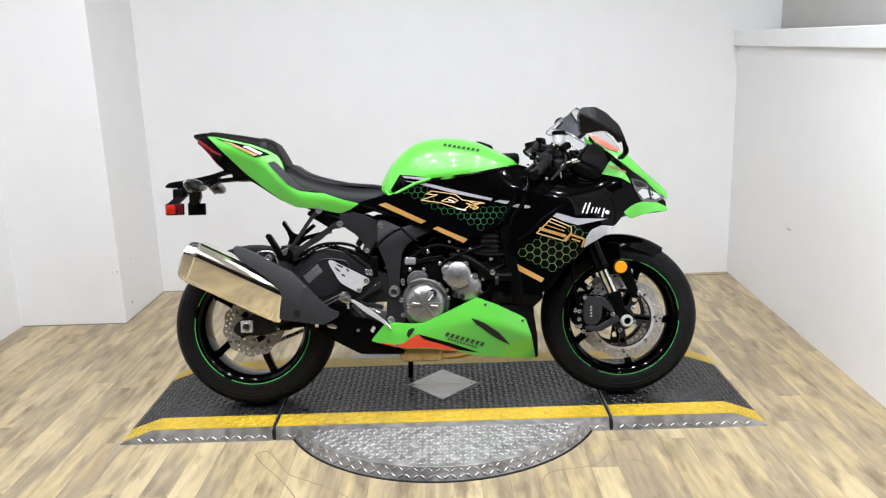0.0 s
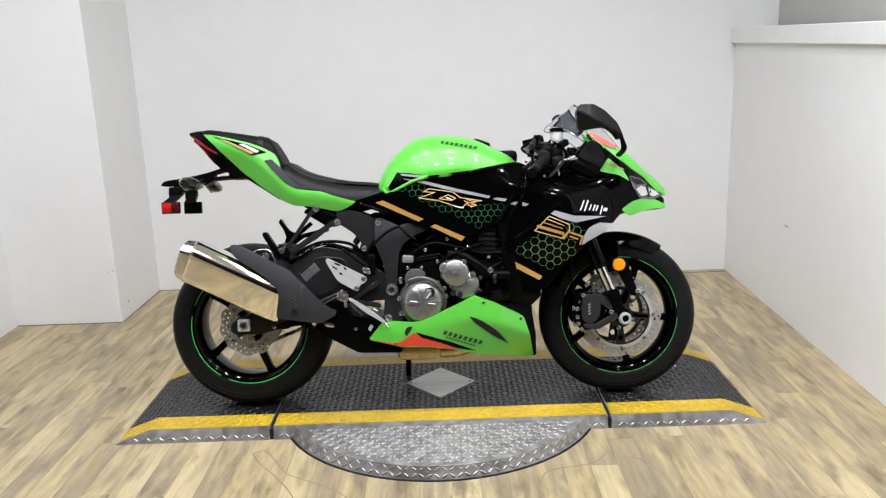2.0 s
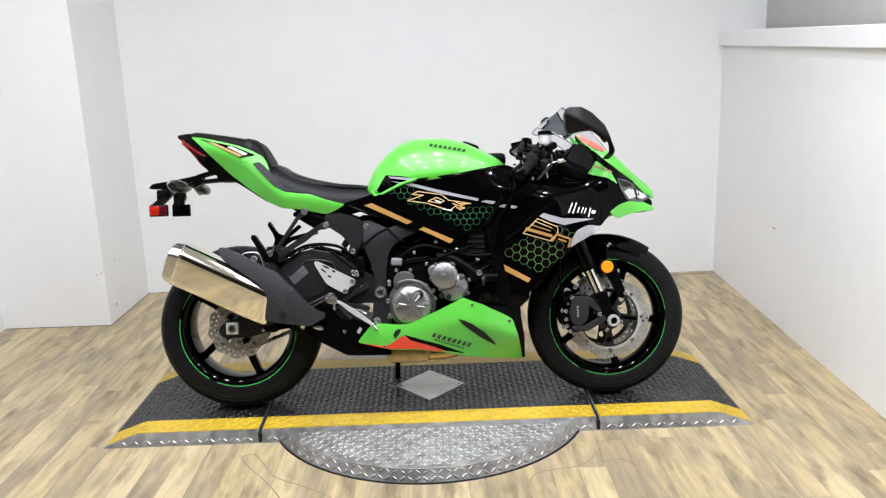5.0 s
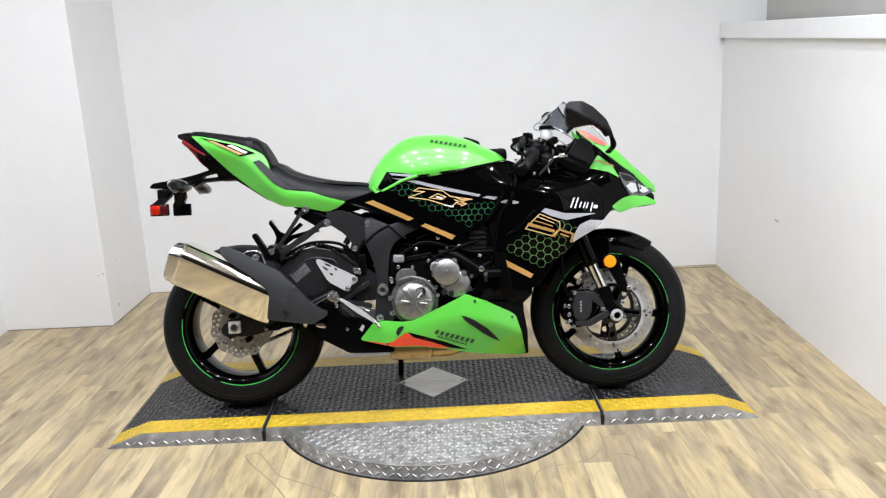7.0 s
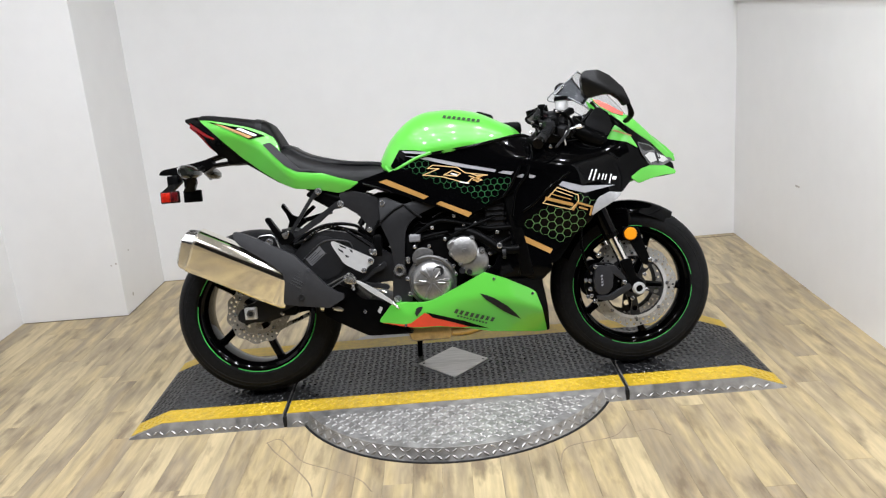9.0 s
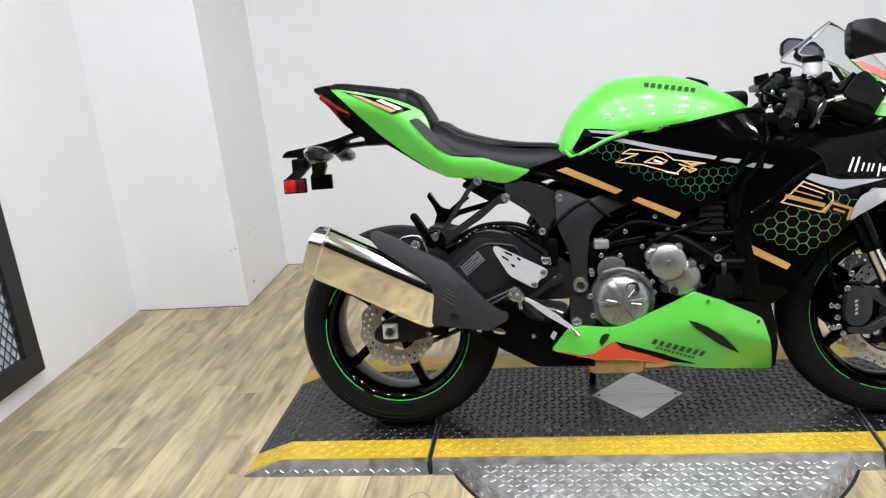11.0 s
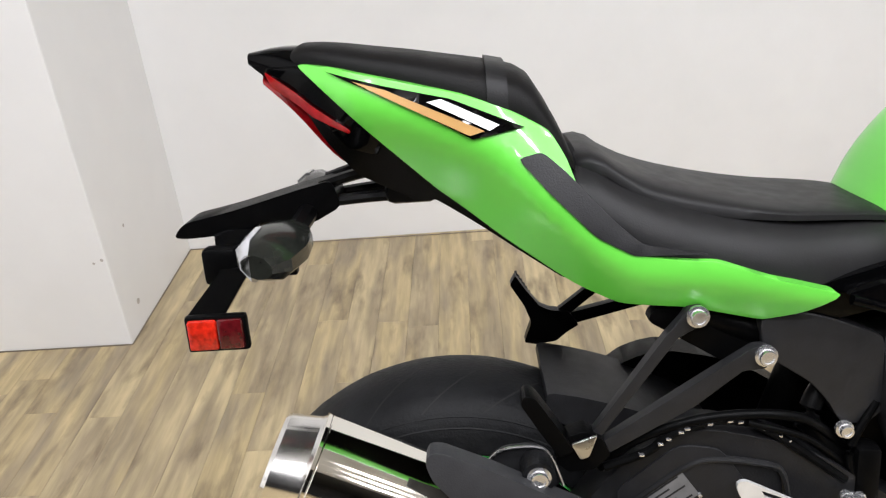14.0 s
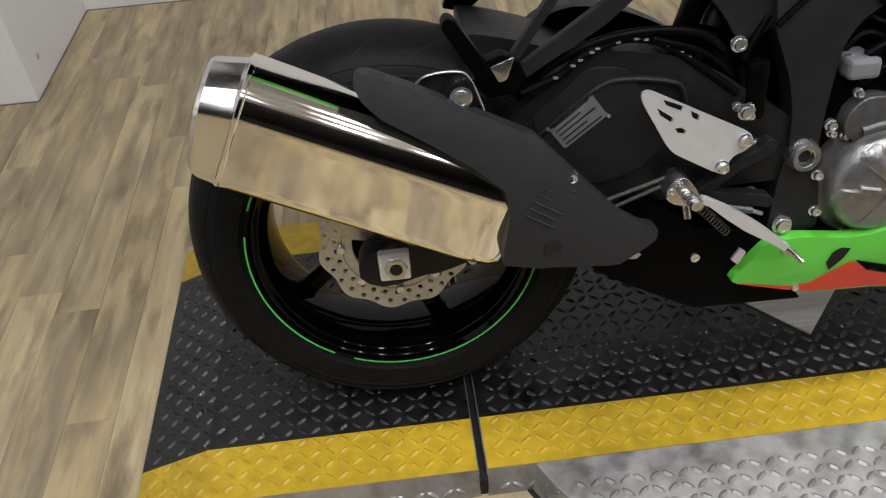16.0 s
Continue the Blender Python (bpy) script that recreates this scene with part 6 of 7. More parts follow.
# rolled edges along the panels and inner beads, added to catch lamp highlights
for line, parent, out in (([(-0.050, 0.829), (0.049, 0.846), (0.13, 0.851), (0.22, 0.865), (0.306, 0.878), (0.345, 0.868)], cover, 0.001), ([(-0.255, 0.752), (-0.221, 0.741), (-0.160, 0.717)], cover, 0.002),
                          ([(0.345, 0.860), (0.345, 0.811), (0.320, 0.741), (0.280, 0.684), (0.262, 0.600)], cowl, 0.003), ([(0.352, 0.862), (0.40, 0.851), (0.476, 0.845), (0.582, 0.861), (0.640, 0.882)], cowl, 0.002),
                          ([(0.235, 0.668), (0.260, 0.700), (0.285, 0.742), (0.300, 0.770)], cover, 0.002), ([(0.300, 0.610), (0.345, 0.640), (0.400, 0.690), (0.470, 0.735)], cowl, 0.002)):
    part("panel_bead", tube([(x, right(x, z) - out, z) for x, z in line], 0.0058, 12), BLACK, parent, "rolled gloss panel bead, added to catch highlights")
# inner cowl, dark
part("inner_cowl", cushion([(0.30, 0.86), (0.48, 0.86), (0.60, 0.95), (0.70, 0.88), (0.80, 0.78)], [(0.30, 0.40), (0.40, 0.42), (0.50, 0.54), (0.66, 0.68), (0.80, 0.70)], [(0.30, 0.150), (0.45, 0.165), (0.60, 0.135), (0.70, 0.11), (0.80, 0.07)], 0.34, 0.80, 12, 0.5, 0.5), PLASTIC, bike, "black inner fairing")
# lower cowl
LOWER = [(-0.238, 0.263), (-0.191, 0.318), (-0.15, 0.325), (-0.082, 0.319), (-0.043, 0.324), (0.057, 0.368), (0.149, 0.411), (0.22, 0.382), (0.300, 0.340), (0.327, 0.322), (0.346, 0.262), (0.368, 0.162), (0.328, 0.165), (0.156, 0.191), (0.073, 0.214), (-0.029, 0.228), (-0.112, 0.229), (-0.153, 0.24), (-0.224, 0.257)]
KEEL = [(-0.24, 0.262), (-0.045, 0.296), (0.12, 0.330), (0.22, 0.312), (0.36, 0.255)]


FULL = [(-0.24, 0.168), (-0.045, 0.182), (0.12, 0.196), (0.22, 0.184), (0.327, 0.145), (0.38, 0.118)]
TUCK = [(-0.24, 0.15), (0.0, 0.22), (0.17, 0.50), (0.37, 0.90)]


def low_y(x, z):
    """The lower cowl's flank: fullest along its keel line, tucked in below it towards the front."""
    d = z - lerp(KEEL, x)
    soft = math.sqrt(d * d + 0.00012) - 0.011
    return -lerp(FULL, x) - 0.006 + soft * (0.10 if d > 0 else lerp(TUCK, x))


low = part("lower_cowl", sheet(LOWER, low_y, 0.02, 0.005, 0.0125, 0.008), GREEN, bike, "bright green gloss lower cowl with red flash", angle=60)
part("lower_cowl", sheet(LOWER, lambda x, z: -low_y(x, z), 0.02, 0.005, 0.0125, 0.008), GREEN, bike, "bright green gloss lower cowl with red flash", angle=60)
decal("red_flash", [[(-0.228, 0.259), (-0.152, 0.246), (-0.124, 0.249), (-0.074, 0.282), (-0.041, 0.268), (0.081, 0.218), (0.050, 0.219), (-0.029, 0.231), (-0.112, 0.232), (-0.153, 0.239)]], RED, low, "red orange flash", 0.0012, low_y)
decal("air_slot", [[(0.126, 0.338), (0.150, 0.330), (0.176, 0.317), (0.222, 0.282), (0.250, 0.250), (0.268, 0.226), (0.233, 0.246), (0.203, 0.266), (0.177, 0.288), (0.143, 0.316)], [(-0.108, 0.284), (-0.101, 0.300), (-0.090, 0.306), (-0.078, 0.304), (-0.086, 0.290), (-0.102, 0.271)]], GAP, low, "dark air slot", 0.0024, low_y)
decal("black_flash", [[(-0.067, 0.284), (-0.012, 0.267), (0.060, 0.244), (0.150, 0.204), (0.081, 0.219), (0.020, 0.243), (-0.047, 0.264)]], BLACK, low, "black flash", 0.0018, low_y)
part("cowl_lettering", bars(0.029, 0.275, 0.173, 0.225, 8, 0.016, low_y, 0.0026, 0.42), DARKGREEN, low, "plain dark lettering bars", smooth=False)
part("cowl_lettering", bars(0.039, 0.261, 0.146, 0.221, 10, 0.006, low_y, 0.0026, 0.35), DARKGREEN, low, smooth=False)
for x, z in ((-0.167, 0.309), (0.179, 0.385), (0.314, 0.317), (-0.143, 0.243)):
    bolt(x, low_y(x, z) - 0.005, z, 0.006, low, "fastener")
part("belly_pan", cushion([(-0.2, 0.27), (0.3, 0.28)], [(-0.2, 0.235), (0.0, 0.215), (0.34, 0.215)], [(-0.2, 0.08), (0.0, 0.085), (0.34, 0.045)], -0.15, 0.335, 8, 0.6, 0.4), PLASTIC, bike, "black belly pan")
panel("middle_cowl", [(0.140, 0.398), (0.150, 0.408), (0.197, 0.442), (0.283, 0.520), (0.390, 0.470), (0.388, 0.398), (0.353, 0.362), (0.239, 0.372), (0.20, 0.375)], BLACK, label="gloss black middle cowl", thick=0.01, out=-0.006)
for s in (-1, 1):
    part("cowl_end", sheet([(0.220, 0.378), (0.353, 0.366), (0.364, 0.309), (0.379, 0.162), (0.350, 0.163), (0.325, 0.277), (0.300, 0.322)], lambda x, z: s * (-low_y(x, z) - 0.004), 0.02, 0.004, 0.0125, 0.006), PLASTIC, bike, "matt black front edge of the lower cowl")
part("red_tag", box(0.368, 0.392, 0.06, 0.10, 0.20, 0.245, 0.004), RED, bike, "red tag behind the lower cowl")
part("sump_flap", tube([(0.36, 0.05, 0.25), (0.37, 0.06, 0.32), (0.36, 0.05, 0.38)], 0.01, 8), PLASTIC, bike)
# nose
nose = panel("nose_cowl", [(0.585, 0.998), (0.641, 0.955), (0.709, 0.913), (0.756, 0.869), (0.812, 0.836), (0.857, 0.802), (0.887, 0.769), (0.879, 0.761), (0.813, 0.805), (0.740, 0.849), (0.693, 0.887), (0.641, 0.936), (0.610, 0.962)], GREEN, label="bright green gloss nose cowl", thick=0.012, out=0.003, r=0.006)
panel("cheek_panel", [(0.656, 0.890), (0.619, 0.842), (0.687, 0.825), (0.726, 0.801), (0.704, 0.846)], GREEN, nose, "green cheek panel", 0.006, 0.003, 0.004, 0.0075)
panel("cheek_dark", [(0.612, 0.958), (0.641, 0.934), (0.693, 0.885), (0.740, 0.847), (0.813, 0.803), (0.784, 0.807), (0.726, 0.817), (0.694, 0.847), (0.654, 0.891)], BLACK, nose, "", 0.005, 0.003, 0.003, 0.002)
decal("cheek_gold", [[(0.642, 0.869), (0.648, 0.874), (0.708, 0.849), (0.710, 0.843)]], GOLD, nose, "thin gold line", 0.0092)
decal("red_mark", [[(0.592, 0.989), (0.614, 0.984), (0.650, 0.962), (0.692, 0.932), (0.689, 0.922), (0.655, 0.934), (0.614, 0.962)]], RED, nose, "red orange flash", 0.0060)
LIGHTM = mat("headlight_lens", (0.075, 0.075, 0.08), 0.06, 0.2, 0.9, 0.06, scale=10)
hl = panel("headlight", [(0.726, 0.823), (0.776, 0.813), (0.843, 0.777), (0.877, 0.751), (0.830, 0.732), (0.769, 0.738), (0.737, 0.782)], LIGHTM, label="clear headlight lens over a silver reflector", thick=0.02, out=0.005, edge=0.006)
decal("headlight_mask", [[(0.733, 0.817), (0.776, 0.809), (0.802, 0.793), (0.759, 0.789), (0.743, 0.797)]], GAP, hl, "dark headlight surround", 0.0068)
decal("headlight_reflector", [[(0.752, 0.772), (0.775, 0.784), (0.800, 0.780), (0.806, 0.752), (0.776, 0.745)], [(0.814, 0.778), (0.845, 0.765), (0.856, 0.752), (0.832, 0.744), (0.816, 0.750)]], PLATE, hl, "silver headlight reflector", 0.0064)
decal("headlight_divider", [[(0.804, 0.790), (0.811, 0.787), (0.815, 0.742), (0.807, 0.742)]], GAP, hl, "dark divider", 0.0070)
panel("chin_cowl", [(0.693, 0.699), (0.740, 0.729), (0.780, 0.738), (0.830, 0.736), (0.881, 0.712), (0.877, 0.699), (0.833, 0.699), (0.775, 0.690), (0.728, 0.675)], GREEN, label="green chin cowl under the headlight", thick=0.012, out=0.004)
part("nose_core", cushion([(0.62, 0.91), (0.70, 0.88), (0.80, 0.805), (0.885, 0.735)], [(0.62, 0.70), (0.72, 0.69), (0.80, 0.692), (0.885, 0.700)], [(0.62, 0.12), (0.70, 0.105), (0.80, 0.065), (0.885, 0.02)], 0.62, 0.880, 10, 0.5, 0.5), BLACK, bike, "gloss black nose between the headlights")
part("nose_bridge", cushion([(0.62, 0.975), (0.66, 0.950), (0.72, 0.924), (0.77, 0.880), (0.82, 0.828), (0.87, 0.778), (0.888, 0.762)], [(0.62, 0.945), (0.66, 0.915), (0.72, 0.880), (0.77, 0.840), (0.82, 0.790), (0.87, 0.750), (0.888, 0.745)], [(0.62, 0.085), (0.70, 0.088), (0.80, 0.060), (0.888, 0.018)], 0.640, 0.886, 14, 0.7, 0.6), GREEN, bike, "green top of the nose")
panel("front_signal", [(0.537, 0.575), (0.548, 0.612), (0.566, 0.640), (0.605, 0.656), (0.652, 0.648), (0.625, 0.625), (0.590, 0.606), (0.560, 0.590)], SIGLENS, label="clear flush front turn signal", thick=0.012, out=0.008, edge=0.005)

# -- windscreen, mirrors, cockpit --
SC = [(0.745, 0.900, 0.100), (0.700, 0.965, 0.106), (0.650, 1.025, 0.106), (0.600, 1.075, 0.098), (0.555, 1.108, 0.088)]


def screen_point(i, v):
    """A place on the bubble screen: row i, from -1 to 1 across."""
    x, z, w = SC[i]
    return x - (0.090 + 0.004 * i) * v * v, w * v, z - 0.006 - (0.024 + 0.0150 * i) * v * v


bm = bmesh.new()
grid = []
for i in range(5):
    row = []
    for k in range(17):
        v = -1 + k / 8
        row.append(bm.verts.new(screen_point(i, v)))
    grid.append(row)
for a, b in zip(grid, grid[1:]):
    for k in range(16):
        bm.faces.new((a[k], a[k + 1], b[k + 1], b[k]))
g = bmesh.ops.extrude_face_region(bm, geom=bm.faces[:])
for v in g["geom"]:
    if isinstance(v, bmesh.types.BMVert):
        v.co += Vector((-0.0025, 0, -0.002))
scr = part("windscreen", bm, CLEAR, bike, "clear acrylic windscreen", angle=80)
scr.visible_shadow = False
part("screen_edge", tube([screen_point(i, -1) for i in range(5)] + [screen_point(4, v) for v in (-0.66, -0.33, 0, 0.33, 0.66)] + [screen_point(i, 1) for i in range(4, -1, -1)], 0.0022, 6), mat("clear_edge_acrylic", (0.30, 0.31, 0.32), 0.12, 0, 0.3, 0.3, scale=30), scr, "pale cut edge of the screen")
MIR = [(0.519, 1.045), (0.531, 1.069), (0.580, 1.071), (0.619, 1.050), (0.663, 1.004), (0.682, 0.950), (0.664, 0.945), (0.647, 0.968), (0.618, 0.988), (0.588, 0.987), (0.539, 0.979), (0.526, 0.995)]
for s in (-1, 1):
    dz = 0.0 if s < 0 else 0.038
    dx = 0.0 if s < 0 else -0.010
    fun = lambda x, z: s * (0.270 - 0.25 * abs(x - 0.57) ** 1.3 - 0.45 * abs(z - dz - 1.052 + 0.55 * (x - 0.51)))
    far = [(0.520, 1.094), (0.540, 1.108), (0.572, 1.104), (0.612, 1.090), (0.660, 1.050), (0.648, 1.026), (0.531, 1.038), (0.517, 1.062)]
    m = sheet(MIR if s < 0 else far, fun if s < 0 else (lambda x, z: 0.370), 0.045 if s < 0 else 0.016, 0.008 if s < 0 else 0.004, 0.0125, 0.006)
    mr = part("mirror", m, MIRRORP, bike, "black fairing mirror on a short stalk", angle=60)
    part("stalk", tube([(0.672, s * (0.245 if s < 0 else 0.37), 0.962 if s < 0 else 1.02), (0.688, s * 0.225, 0.915), (0.690, s * 0.13, 0.898)], (0.009, 0.012), 8, True, None, 0.6), PLASTIC, mr)
    if s > 0:
        part("mirror_glass", sheet([(0.527, 1.091), (0.543, 1.101), (0.571, 1.097), (0.607, 1.084), (0.648, 1.050), (0.640, 1.033), (0.537, 1.044), (0.524, 1.062)], lambda x, z: 0.3525, 0.002, 0.0005, 0, 0.006), mat("grey_mirror_glass", (0.26, 0.265, 0.28), 0.12, 0.6, 0, 0.05), mr, "grey mirror glass")
    # clip-on bar, grip, lever
    bar = part("handlebar", tube([(0.478, s * 0.11, 0.895), (0.442, s * 0.172, 0.872), (0.383, s * 0.296, 0.813)], 0.011, 12), PLASTIC, bike, "black clip-on handlebar")
    grip = part("grip", tube([(0.442, s * 0.176, 0.870), (0.385, s * 0.292, 0.815)], 0.0165, 14, False), GREYP, bar, "charcoal rubber grip")
    for k in range(7):
        f = 0.15 + 0.1 * k
        p0, p1 = Vector((0.442, s * 0.176, 0.870)).lerp(Vector((0.385, s * 0.292, 0.815)), f), Vector((0.442, s * 0.176, 0.870)).lerp(Vector((0.385, s * 0.292, 0.815)), f + 0.04)
        part("grip_ridge", tube([p0, p1], 0.0174, 14, False), RUBBER, grip)
    part("bar_end", tube([(0.383, s * 0.296, 0.813), (0.374, s * 0.315, 0.804)], 0.0185, 14, False), BLACK, bar)
    part("lever", tube([(0.495, s * 0.150, 0.868), (0.498, s * 0.205, 0.848), (0.455, s * 0.275, 0.806), (0.435, s * 0.305, 0.790)], (0.006, 0.0045), 8), GREYP, bar, "dark control lever")
    part("lever_pivot", box(0.460, 0.505, s * 0.150 - 0.016, s * 0.150 + 0.016, 0.862, 0.886, 0.006), PLASTIC, bar)
    part("switch_box", box(0.425, 0.470, s * 0.155 - 0.022, s * 0.155 + 0.022, 0.858, 0.904, 0.010), PLASTIC, bar)
    part("clamp", box(0.430, 0.485, s * 0.115 - 0.02, s * 0.115 + 0.02, 0.872, 0.918, 0.008), FRAME, bar)
    part("switch_button", tube([(0.428, s * 0.165, 0.895), (0.420, s * 0.168, 0.905)], 0.007, 10, False), DARKRED if s < 0 else GREYP, bar)
res = part("fluid_reservoir", lathe([(0, -0.018), (0.019, -0.018), (0.0225, -0.014), (0.0235, 0.018), (0, 0.018)], 20), mat("reservoir_white", (0.40, 0.40, 0.39), 0.35, 0, 0.3, 0.2), bike, "translucent white brake fluid reservoir with black cap")
res.matrix_local = pose(0.486, -0.150, 0.940, -90)
part("reservoir_cap", lathe([(0, -0.030), (0.022, -0.030), (0.0255, -0.027), (0.0255, -0.016), (0, -0.016)], 20), PLASTIC, res, "black cap")
part("reservoir_stay", tube([(0.486, -0.150, 0.914), (0.480, -0.145, 0.900), (0.478, -0.140, 0.880)], 0.005, 8, True, None, 0.5), STEEL, bike)
part("top_yoke", box(0.39, 0.475, -0.135, 0.135, 0.905, 0.925, 0.006), FRAME, bike, "grey top yoke")
part("ignition_switch", tube([(0.40, 0, 0.92), (0.395, 0, 0.945)], 0.020, 14, False), PLASTIC, bike)
part("dash", box(0.510, 0.550, -0.09, 0.09, 0.875, 0.935, 0.012, None, None), PLASTIC, bike, "black instrument panel")
for s in (-1, 1):
    part("fork_cap", tube([(0.425, s * 0.105, 0.92), (0.420, s * 0.105, 0.945)], 0.022, 16, False), BLACK, bike)
    part("air_duct", tube([(0.50, s * 0.12, 0.90), (0.55, s * 0.13, 0.86), (0.60, s * 0.12, 0.84)], 0.03, 12), PLASTIC, bike)
for pts, r in (([(0.455, -0.165, 0.925), (0.50, -0.17, 0.90), (0.52, -0.15, 0.86), (0.49, -0.12, 0.80)], 0.005), ([(0.40, -0.18, 0.87), (0.46, -0.19, 0.83), (0.52, -0.17, 0.84), (0.53, -0.13, 0.90)], 0.004), ([(0.40, -0.16, 0.87), (0.36, -0.14, 0.90), (0.40, -0.10, 0.93)], 0.005)):
    part("control_cable", tube(pts, r, 8), PLASTIC, bike)
for x, y, z, r in ((0.44, -0.14, 0.912, 0.006), (0.415, -0.14, 0.905, 0.005), (0.465, -0.175, 0.892, 0.006), (0.385, -0.15, 0.885, 0.005)):
    bolt(x, y, z, r)
part("fairing_stay", tube([(0.47, -0.10, 0.86), (0.53, -0.11, 0.90), (0.58, -0.11, 0.95)], 0.008, 8), PLASTIC, bike)
for s in (-1, 1):
    part("cockpit_side", sheet([(0.545, 0.905), (0.582, 0.952), (0.600, 0.955), (0.628, 0.922), (0.640, 0.893), (0.630, 0.860), (0.559, 0.835), (0.532, 0.845)], lambda x, z: s * 0.135, 0.01, 0.004, 0, 0.01), GREYP, bike, "dark grey cockpit panel")
part("brake_line", tube([(0.462, -0.200, 0.828), (0.459, -0.203, 0.856), (0.472, -0.204, 0.878), (0.505, -0.200, 0.887), (0.530, -0.190, 0.887)], 0.0028, 8), STEEL, bike, "braided brake line")
part("line_joint", tube([(0.500, -0.200, 0.886), (0.520, -0.198, 0.889)], 0.0085, 10, False), BOLT, bike)
rw = random.Random(11)
for k in range(22):
    x0, z0 = 0.35 + 0.13 * rw.random(), 0.85 + 0.09 * rw.random()
    y0 = -0.13 - 0.07 * rw.random()
    a, b, c = 0.010 + 0.014 * rw.random(), 0.008 + 0.012 * rw.random(), 0.008 + 0.013 * rw.random()
    part("control_housing", box(-a, a, -b, b, -c, c, 0.004, None, pose(x0, y0, z0, 40 * rw.random(), 60 * rw.random() - 30, 40 * rw.random())), PLASTIC if k % 3 else GREYP, bike)
part("bar_knob", lathe([(0, -0.012), (0.012, -0.012), (0.014, -0.008), (0.012, 0.0), (0.006, 0.003), (0.006, 0.03), (0, 0.03)], 16), PLASTIC, bike).matrix_local = pose(0.389, -0.19, 0.962, -90)
for x, z in ((0.408, 0.828), (0.380, 0.905), (0.345, 0.88), (0.438, 0.945), (0.352, 0.915)):
    bolt(x, -0.215, z, 0.0045)

for ob in bike.children:
    if ob.name.split(".")[0] in ("handlebar", "fluid_reservoir", "reservoir_stay", "top_yoke", "ignition_switch", "control_cable", "fork_cap"):
        ob.location += Vector((-0.022, 0, 0.030))

# -- front fork, mudguard, brakes --
U = Vector((0.436, 0, 0.945))
V = Vector((0.690, 0, 0.315))
fd = (V - U).normalized()
for s in (-1, 1):
    o = Vector((0, s * 0.114 + 0.01, 0))
    leg = part("fork_leg", tube([U + o, U + o + fd * 0.485], 0.027, 20, False), BLACK, bike, "black upper fork tube")
    part("fork_slider", tube([U + o + fd * 0.47, U + o + fd * 0.60], 0.0195, 20, False), CHROME, leg, "polished fork slider")
    part("dust_seal", tube([U + o + fd * 0.474, U + o + fd * 0.490], 0.0285, 20, False), PLASTIC, leg)
    foot = part("fork_foot", sheet([(0.636, 0.405), (0.679, 0.413), (0.693, 0.345), (0.720, 0.325), (0.722, 0.297), (0.702, 0.282), (0.677, 0.300), (0.658, 0.350)], lambda x, z: s * 0.128, 0.040, 0.008, 0, 0.01), PLASTIC, leg, "black fork foot")
    part("axle_ring", lathe([(0.013, -0.008), (0.019, -0.008), (0.021, -0.004), (0.024, 0.010), (0.013, 0.010)], 24, (FWX, s * 0.132, FWZ), True), PLATE, leg)
    cal = part("brake_caliper", sheet([(0.550, 0.384), (0.566, 0.395), (0.597, 0.388), (0.612, 0.363), (0.607, 0.312), (0.587, 0.289), (0.563, 0.286), (0.546, 0.298), (0.541, 0.337)], lambda x, z: s * 0.128, 0.045, 0.012, 0, 0.012), CALIPER, leg, "charcoal radial brake caliper")
    part("caliper_back", sheet([(0.518, 0.346), (0.533, 0.380), (0.556, 0.398), (0.620, 0.395), (0.636, 0.350), (0.625, 0.290), (0.600, 0.262), (0.544, 0.257), (0.523, 0.280), (0.515, 0.312)], lambda x, z: s * 0.100, 0.045, 0.008, 0, 0.012), PLASTIC, cal)
    part("caliper_mount", sheet([(0.585, 0.396), (0.622, 0.388), (0.658, 0.338), (0.645, 0.332), (0.600, 0.368)], lambda x, z: s * 0.124, 0.02, 0.005, 0, 0.006), CALIPER, cal)
    part("caliper_mount", sheet([(0.548, 0.284), (0.594, 0.284), (0.669, 0.322), (0.680, 0.304), (0.602, 0.263), (0.552, 0.269)], lambda x, z: s * 0.126, 0.02, 0.005, 0, 0.006), CALIPER, cal)
    for k in range(4):
        z0 = 0.318 + 0.011 * k
        part("caliper_mark", sheet([(0.565, z0), (0.572, z0 + 0.002), (0.574, z0 + 0.009), (0.567, z0 + 0.007)], lambda x, z: s * 0.1285, 0.0006, 0, 0, 0.0), SILVER, cal, "plain pale mark", smooth=False)
    if s < 0:
        for x, z, y in ((0.549, 0.390, 0.132), (0.536, 0.365, 0.106), (0.518, 0.340, 0.106), (0.531, 0.338, 0.110), (0.530, 0.308, 0.110), (0.532, 0.283, 0.110), (0.521, 0.279, 0.106), (0.544, 0.263, 0.110), (0.724, 0.348, 0.130), (0.748, 0.400, 0.130), (0.680, 0.263, 0.110), (0.650, 0.326, 0.134), (0.727, 0.293, 0.130), (0.567, 0.426, 0.110)):
            bolt(x, -y, z, 0.0068, leg)
    part("brake_hose", tube([(0.530, s * 0.11, 0.369), (0.512, s * 0.115, 0.432), (0.506, s * 0.115, 0.494), (0.52, s * 0.10, 0.60)], 0.005, 8), PLASTIC, leg)
    part("fork_guard", sheet([(0.655, 0.525), (0.715, 0.520), (0.726, 0.472), (0.750, 0.402), (0.742, 0.379), (0.722, 0.385), (0.700, 0.430)], lambda x, z: s * 0.117, 0.012, 0.004, 0, 0.008), PLASTIC, leg, "black fork guard")
part("front_axle", tube([(FWX, -0.122, FWZ), (FWX, 0.128, FWZ)], 0.011, 12), GAP, bike, "hollow front axle end")
am = part("amber_reflector", lathe([(0, -0.132), (0.020, -0.131), (0.0235, -0.127), (0.0235, -0.118), (0, -0.118)], 28, (0.682, 0, 0.499)), AMBER, bike, "round amber side reflector")
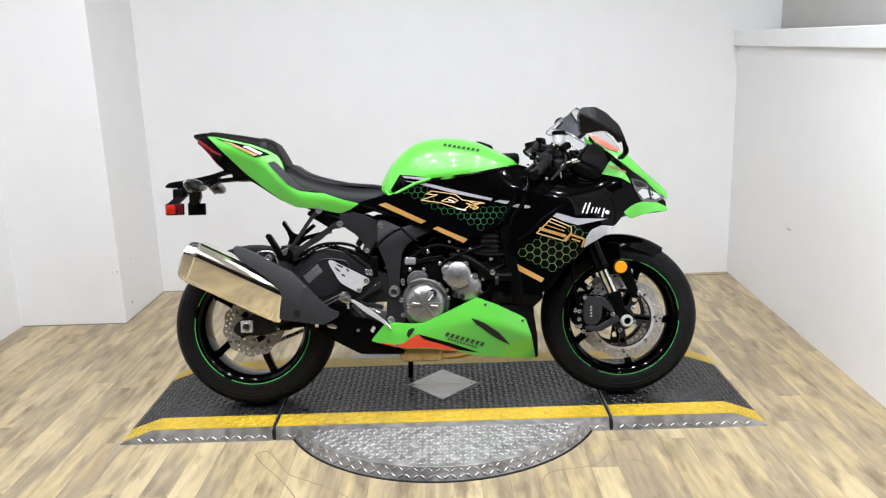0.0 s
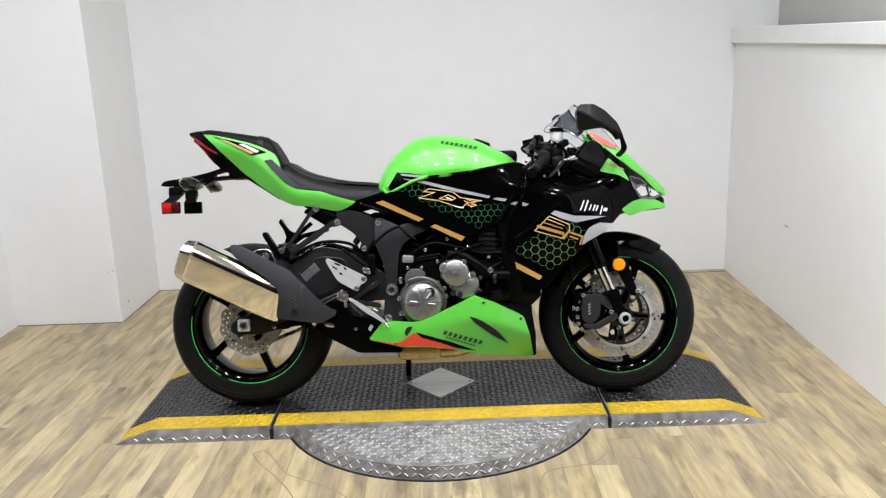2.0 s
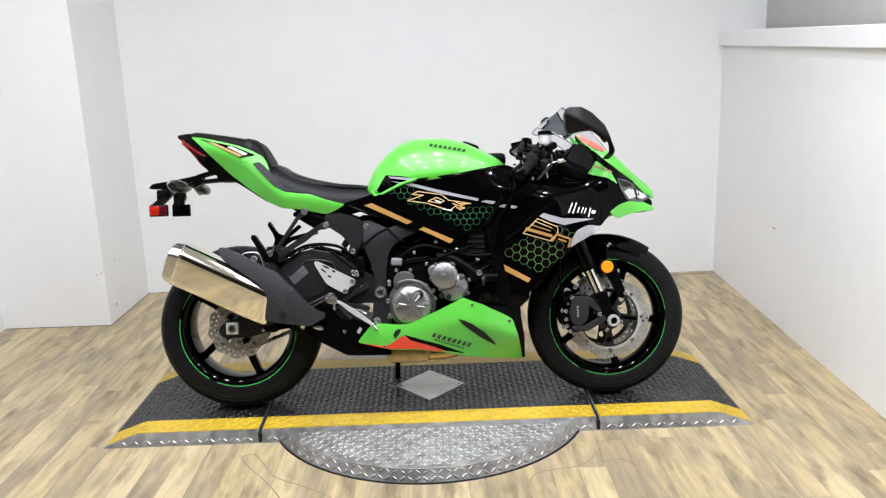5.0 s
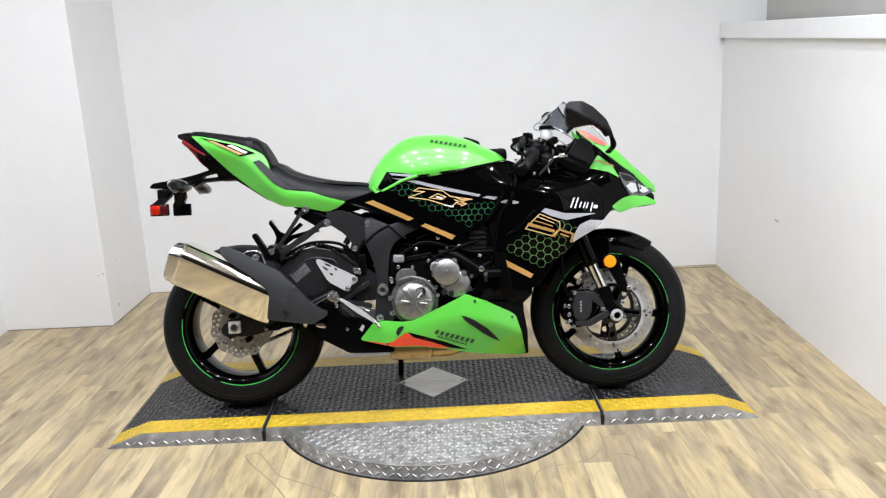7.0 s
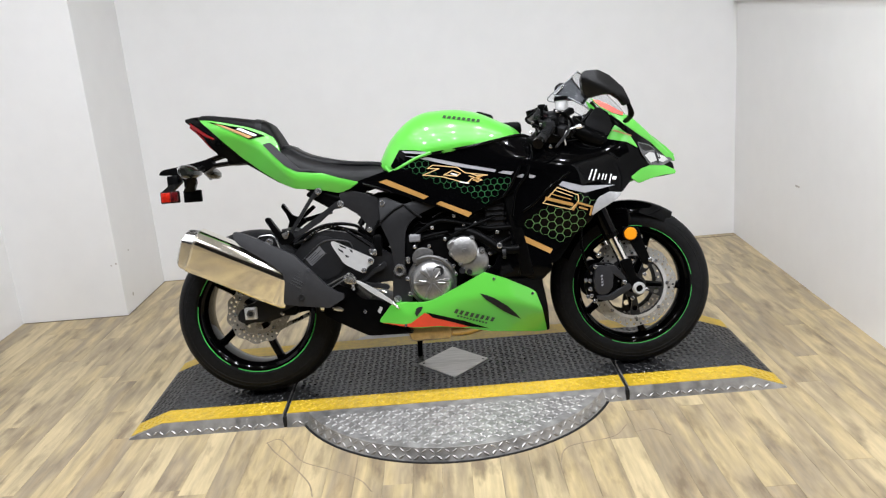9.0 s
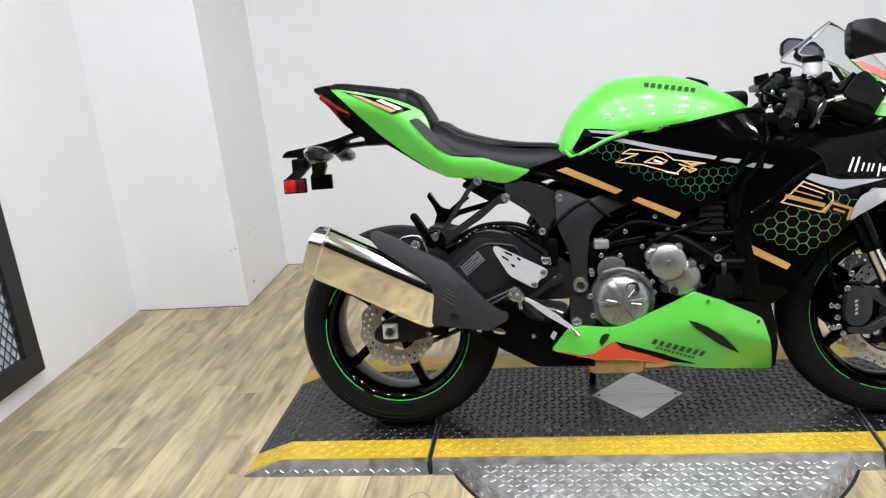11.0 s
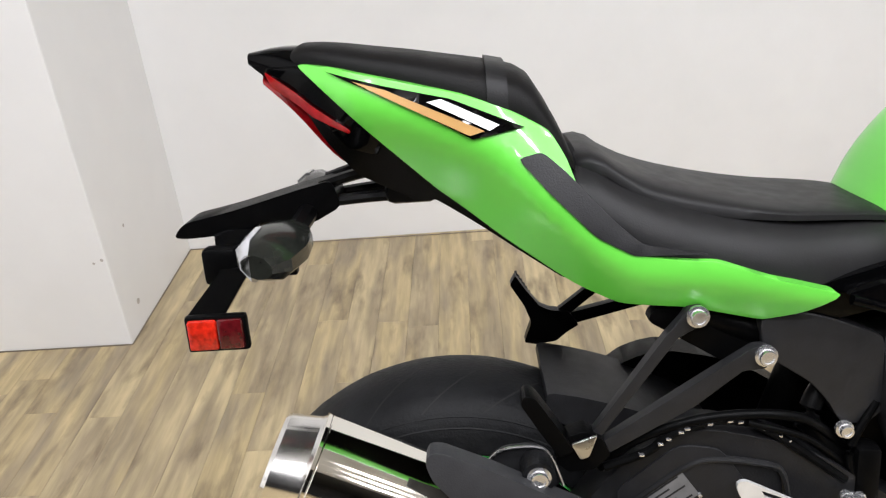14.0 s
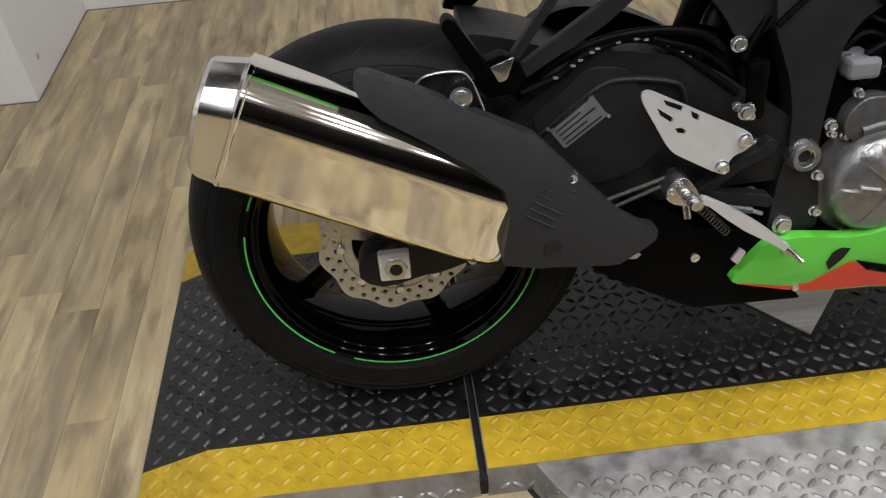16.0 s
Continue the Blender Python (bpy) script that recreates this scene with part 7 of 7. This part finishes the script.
part("reflector_rim", lathe([(0.0235, -0.128), (0.0265, -0.127), (0.0265, -0.114), (0.0235, -0.114)], 28, (0.682, 0, 0.499), True), PLASTIC, am)

bm = bmesh.new()
rings = []
for k in range(26):
    a = radians(56 + 98 * k / 25)
    R = FWR + 0.012 + 0.006 * math.sin(k / 25 * math.pi)
    w = 0.070 * (1 - 0.35 * max(0, 1 - k / 7) ** 2)
    row = []
    for q in range(13):
        b = -1 + q / 6
        rr = R - 0.050 * abs(b) ** 3.0
        row.append(bm.verts.new((FWX + rr * math.cos(a), 0.026 + w * b, FWZ + rr * math.sin(a))))
    rings.append(row)
for a, b in zip(rings, rings[1:]):
    for q in range(12):
        bm.faces.new((a[q], a[q + 1], b[q + 1], b[q]))
g = bmesh.ops.extrude_face_region(bm, geom=bm.faces[:])
for v in g["geom"]:
    if isinstance(v, bmesh.types.BMVert):
        v.co += (Vector((FWX, v.co.y * 0.9, FWZ)) - v.co).normalized() * 0.003
fe = part("front_mudguard", bm, BLACK, bike, "gloss black front mudguard", angle=60)
for s in (-1, 1):
    part("mudguard_arm", sheet([(0.600, 0.530), (0.640, 0.590), (0.690, 0.590), (0.700, 0.545), (0.665, 0.470), (0.640, 0.460)], lambda x, z: s * 0.076, 0.008, 0.003, 0, 0.015), BLACK, fe)


# ---- floor ----
SUBFLOOR = mat("floor_joint_brown", (0.16, 0.12, 0.08), 0.7, 0, 0, 0.2)
floor = tagged(part("floor", box(-4.4, 4.4, -7.2, 2.1, -0.12, -0.004), SUBFLOOR, smooth=False), "wood-look vinyl plank floor in warm grey and tan", "floor", kind="structure")
PW, PL = 0.0915, 0.915


def plank_mesh(w, l):
    bm = bmesh.new()
    b = 0.0005
    lo = [bm.verts.new((x, y, -0.004)) for x, y in ((-w, -l), (w, -l), (w, l), (-w, l))]
    mid = [bm.verts.new((x, y, -b)) for x, y in ((-w, -l), (w, -l), (w, l), (-w, l))]
    hi = [bm.verts.new((x, y, 0)) for x, y in ((-w + b, -l + b), (w - b, -l + b), (w - b, l - b), (-w + b, l - b))]
    bm.faces.new(hi)
    for s, t in ((lo, mid), (mid, hi)):
        for k in range(4):
            bm.faces.new((s[k], s[(k + 1) % 4], t[(k + 1) % 4], t[k]))
    return bm


pm = part("plank", plank_mesh(PW / 2 - 0.0002, PL / 2 - 0.0002), WOOD, floor, smooth=False)
plank_data = pm.data
bpy.data.objects.remove(pm)
rest = []
rng = random.Random(4)
count = 0
for i in range(-48, 49):
    shift = rng.random() * PL
    for j in range(-9, 4):
        x, y = i * PW, j * PL + shift
        if -2.3 < x < 1.9 and -1.6 < y < 2.1 and count < 300:
            q = new("plank", plank_data)
            q.parent = floor
            q.location = (x, y, 0)
            count += 1
        else:
            rest.append((x, y))
verts, faces = [], []
for x, y in rest:
    n = len(verts)
    verts += [(x + v.co.x, y + v.co.y, v.co.z) for v in plank_data.vertices]
    faces += [tuple(n + k for k in p.vertices) for p in plank_data.polygons]
me = bpy.data.meshes.new("planks_beyond")
me.from_pydata(verts, [], faces)
me.materials.append(WOOD)
tagged(new("planks_beyond", me), "wood-look planks further across the hall", kind="stuff").parent = floor

CREASE = mat("creased_vinyl", (0.27, 0.21, 0.14), 0.5, 0, 0, 0.3)
# lifted creases in the vinyl in front of the turntable
for pts in ([(-0.649, -0.301), (-0.608, -0.284), (-0.554, -0.363), (-0.501, -0.449), (-0.407, -0.510), (-0.304, -0.586), (-0.26, -0.66)], [(-0.649, -0.301), (-0.607, -0.373), (-0.532, -0.471), (-0.464, -0.580), (-0.44, -0.66)], [(0.575, -0.373), (0.514, -0.444), (0.365, -0.484), (0.326, -0.572), (0.32, -0.64)], [(0.590, -0.423), (0.652, -0.414), (0.699, -0.463)]):
    part("crease", tube([(x, y, 0.0) for x, y in pts], 0.0022, 8, True, None, 0.45), CREASE, floor, "raised crease in the vinyl")
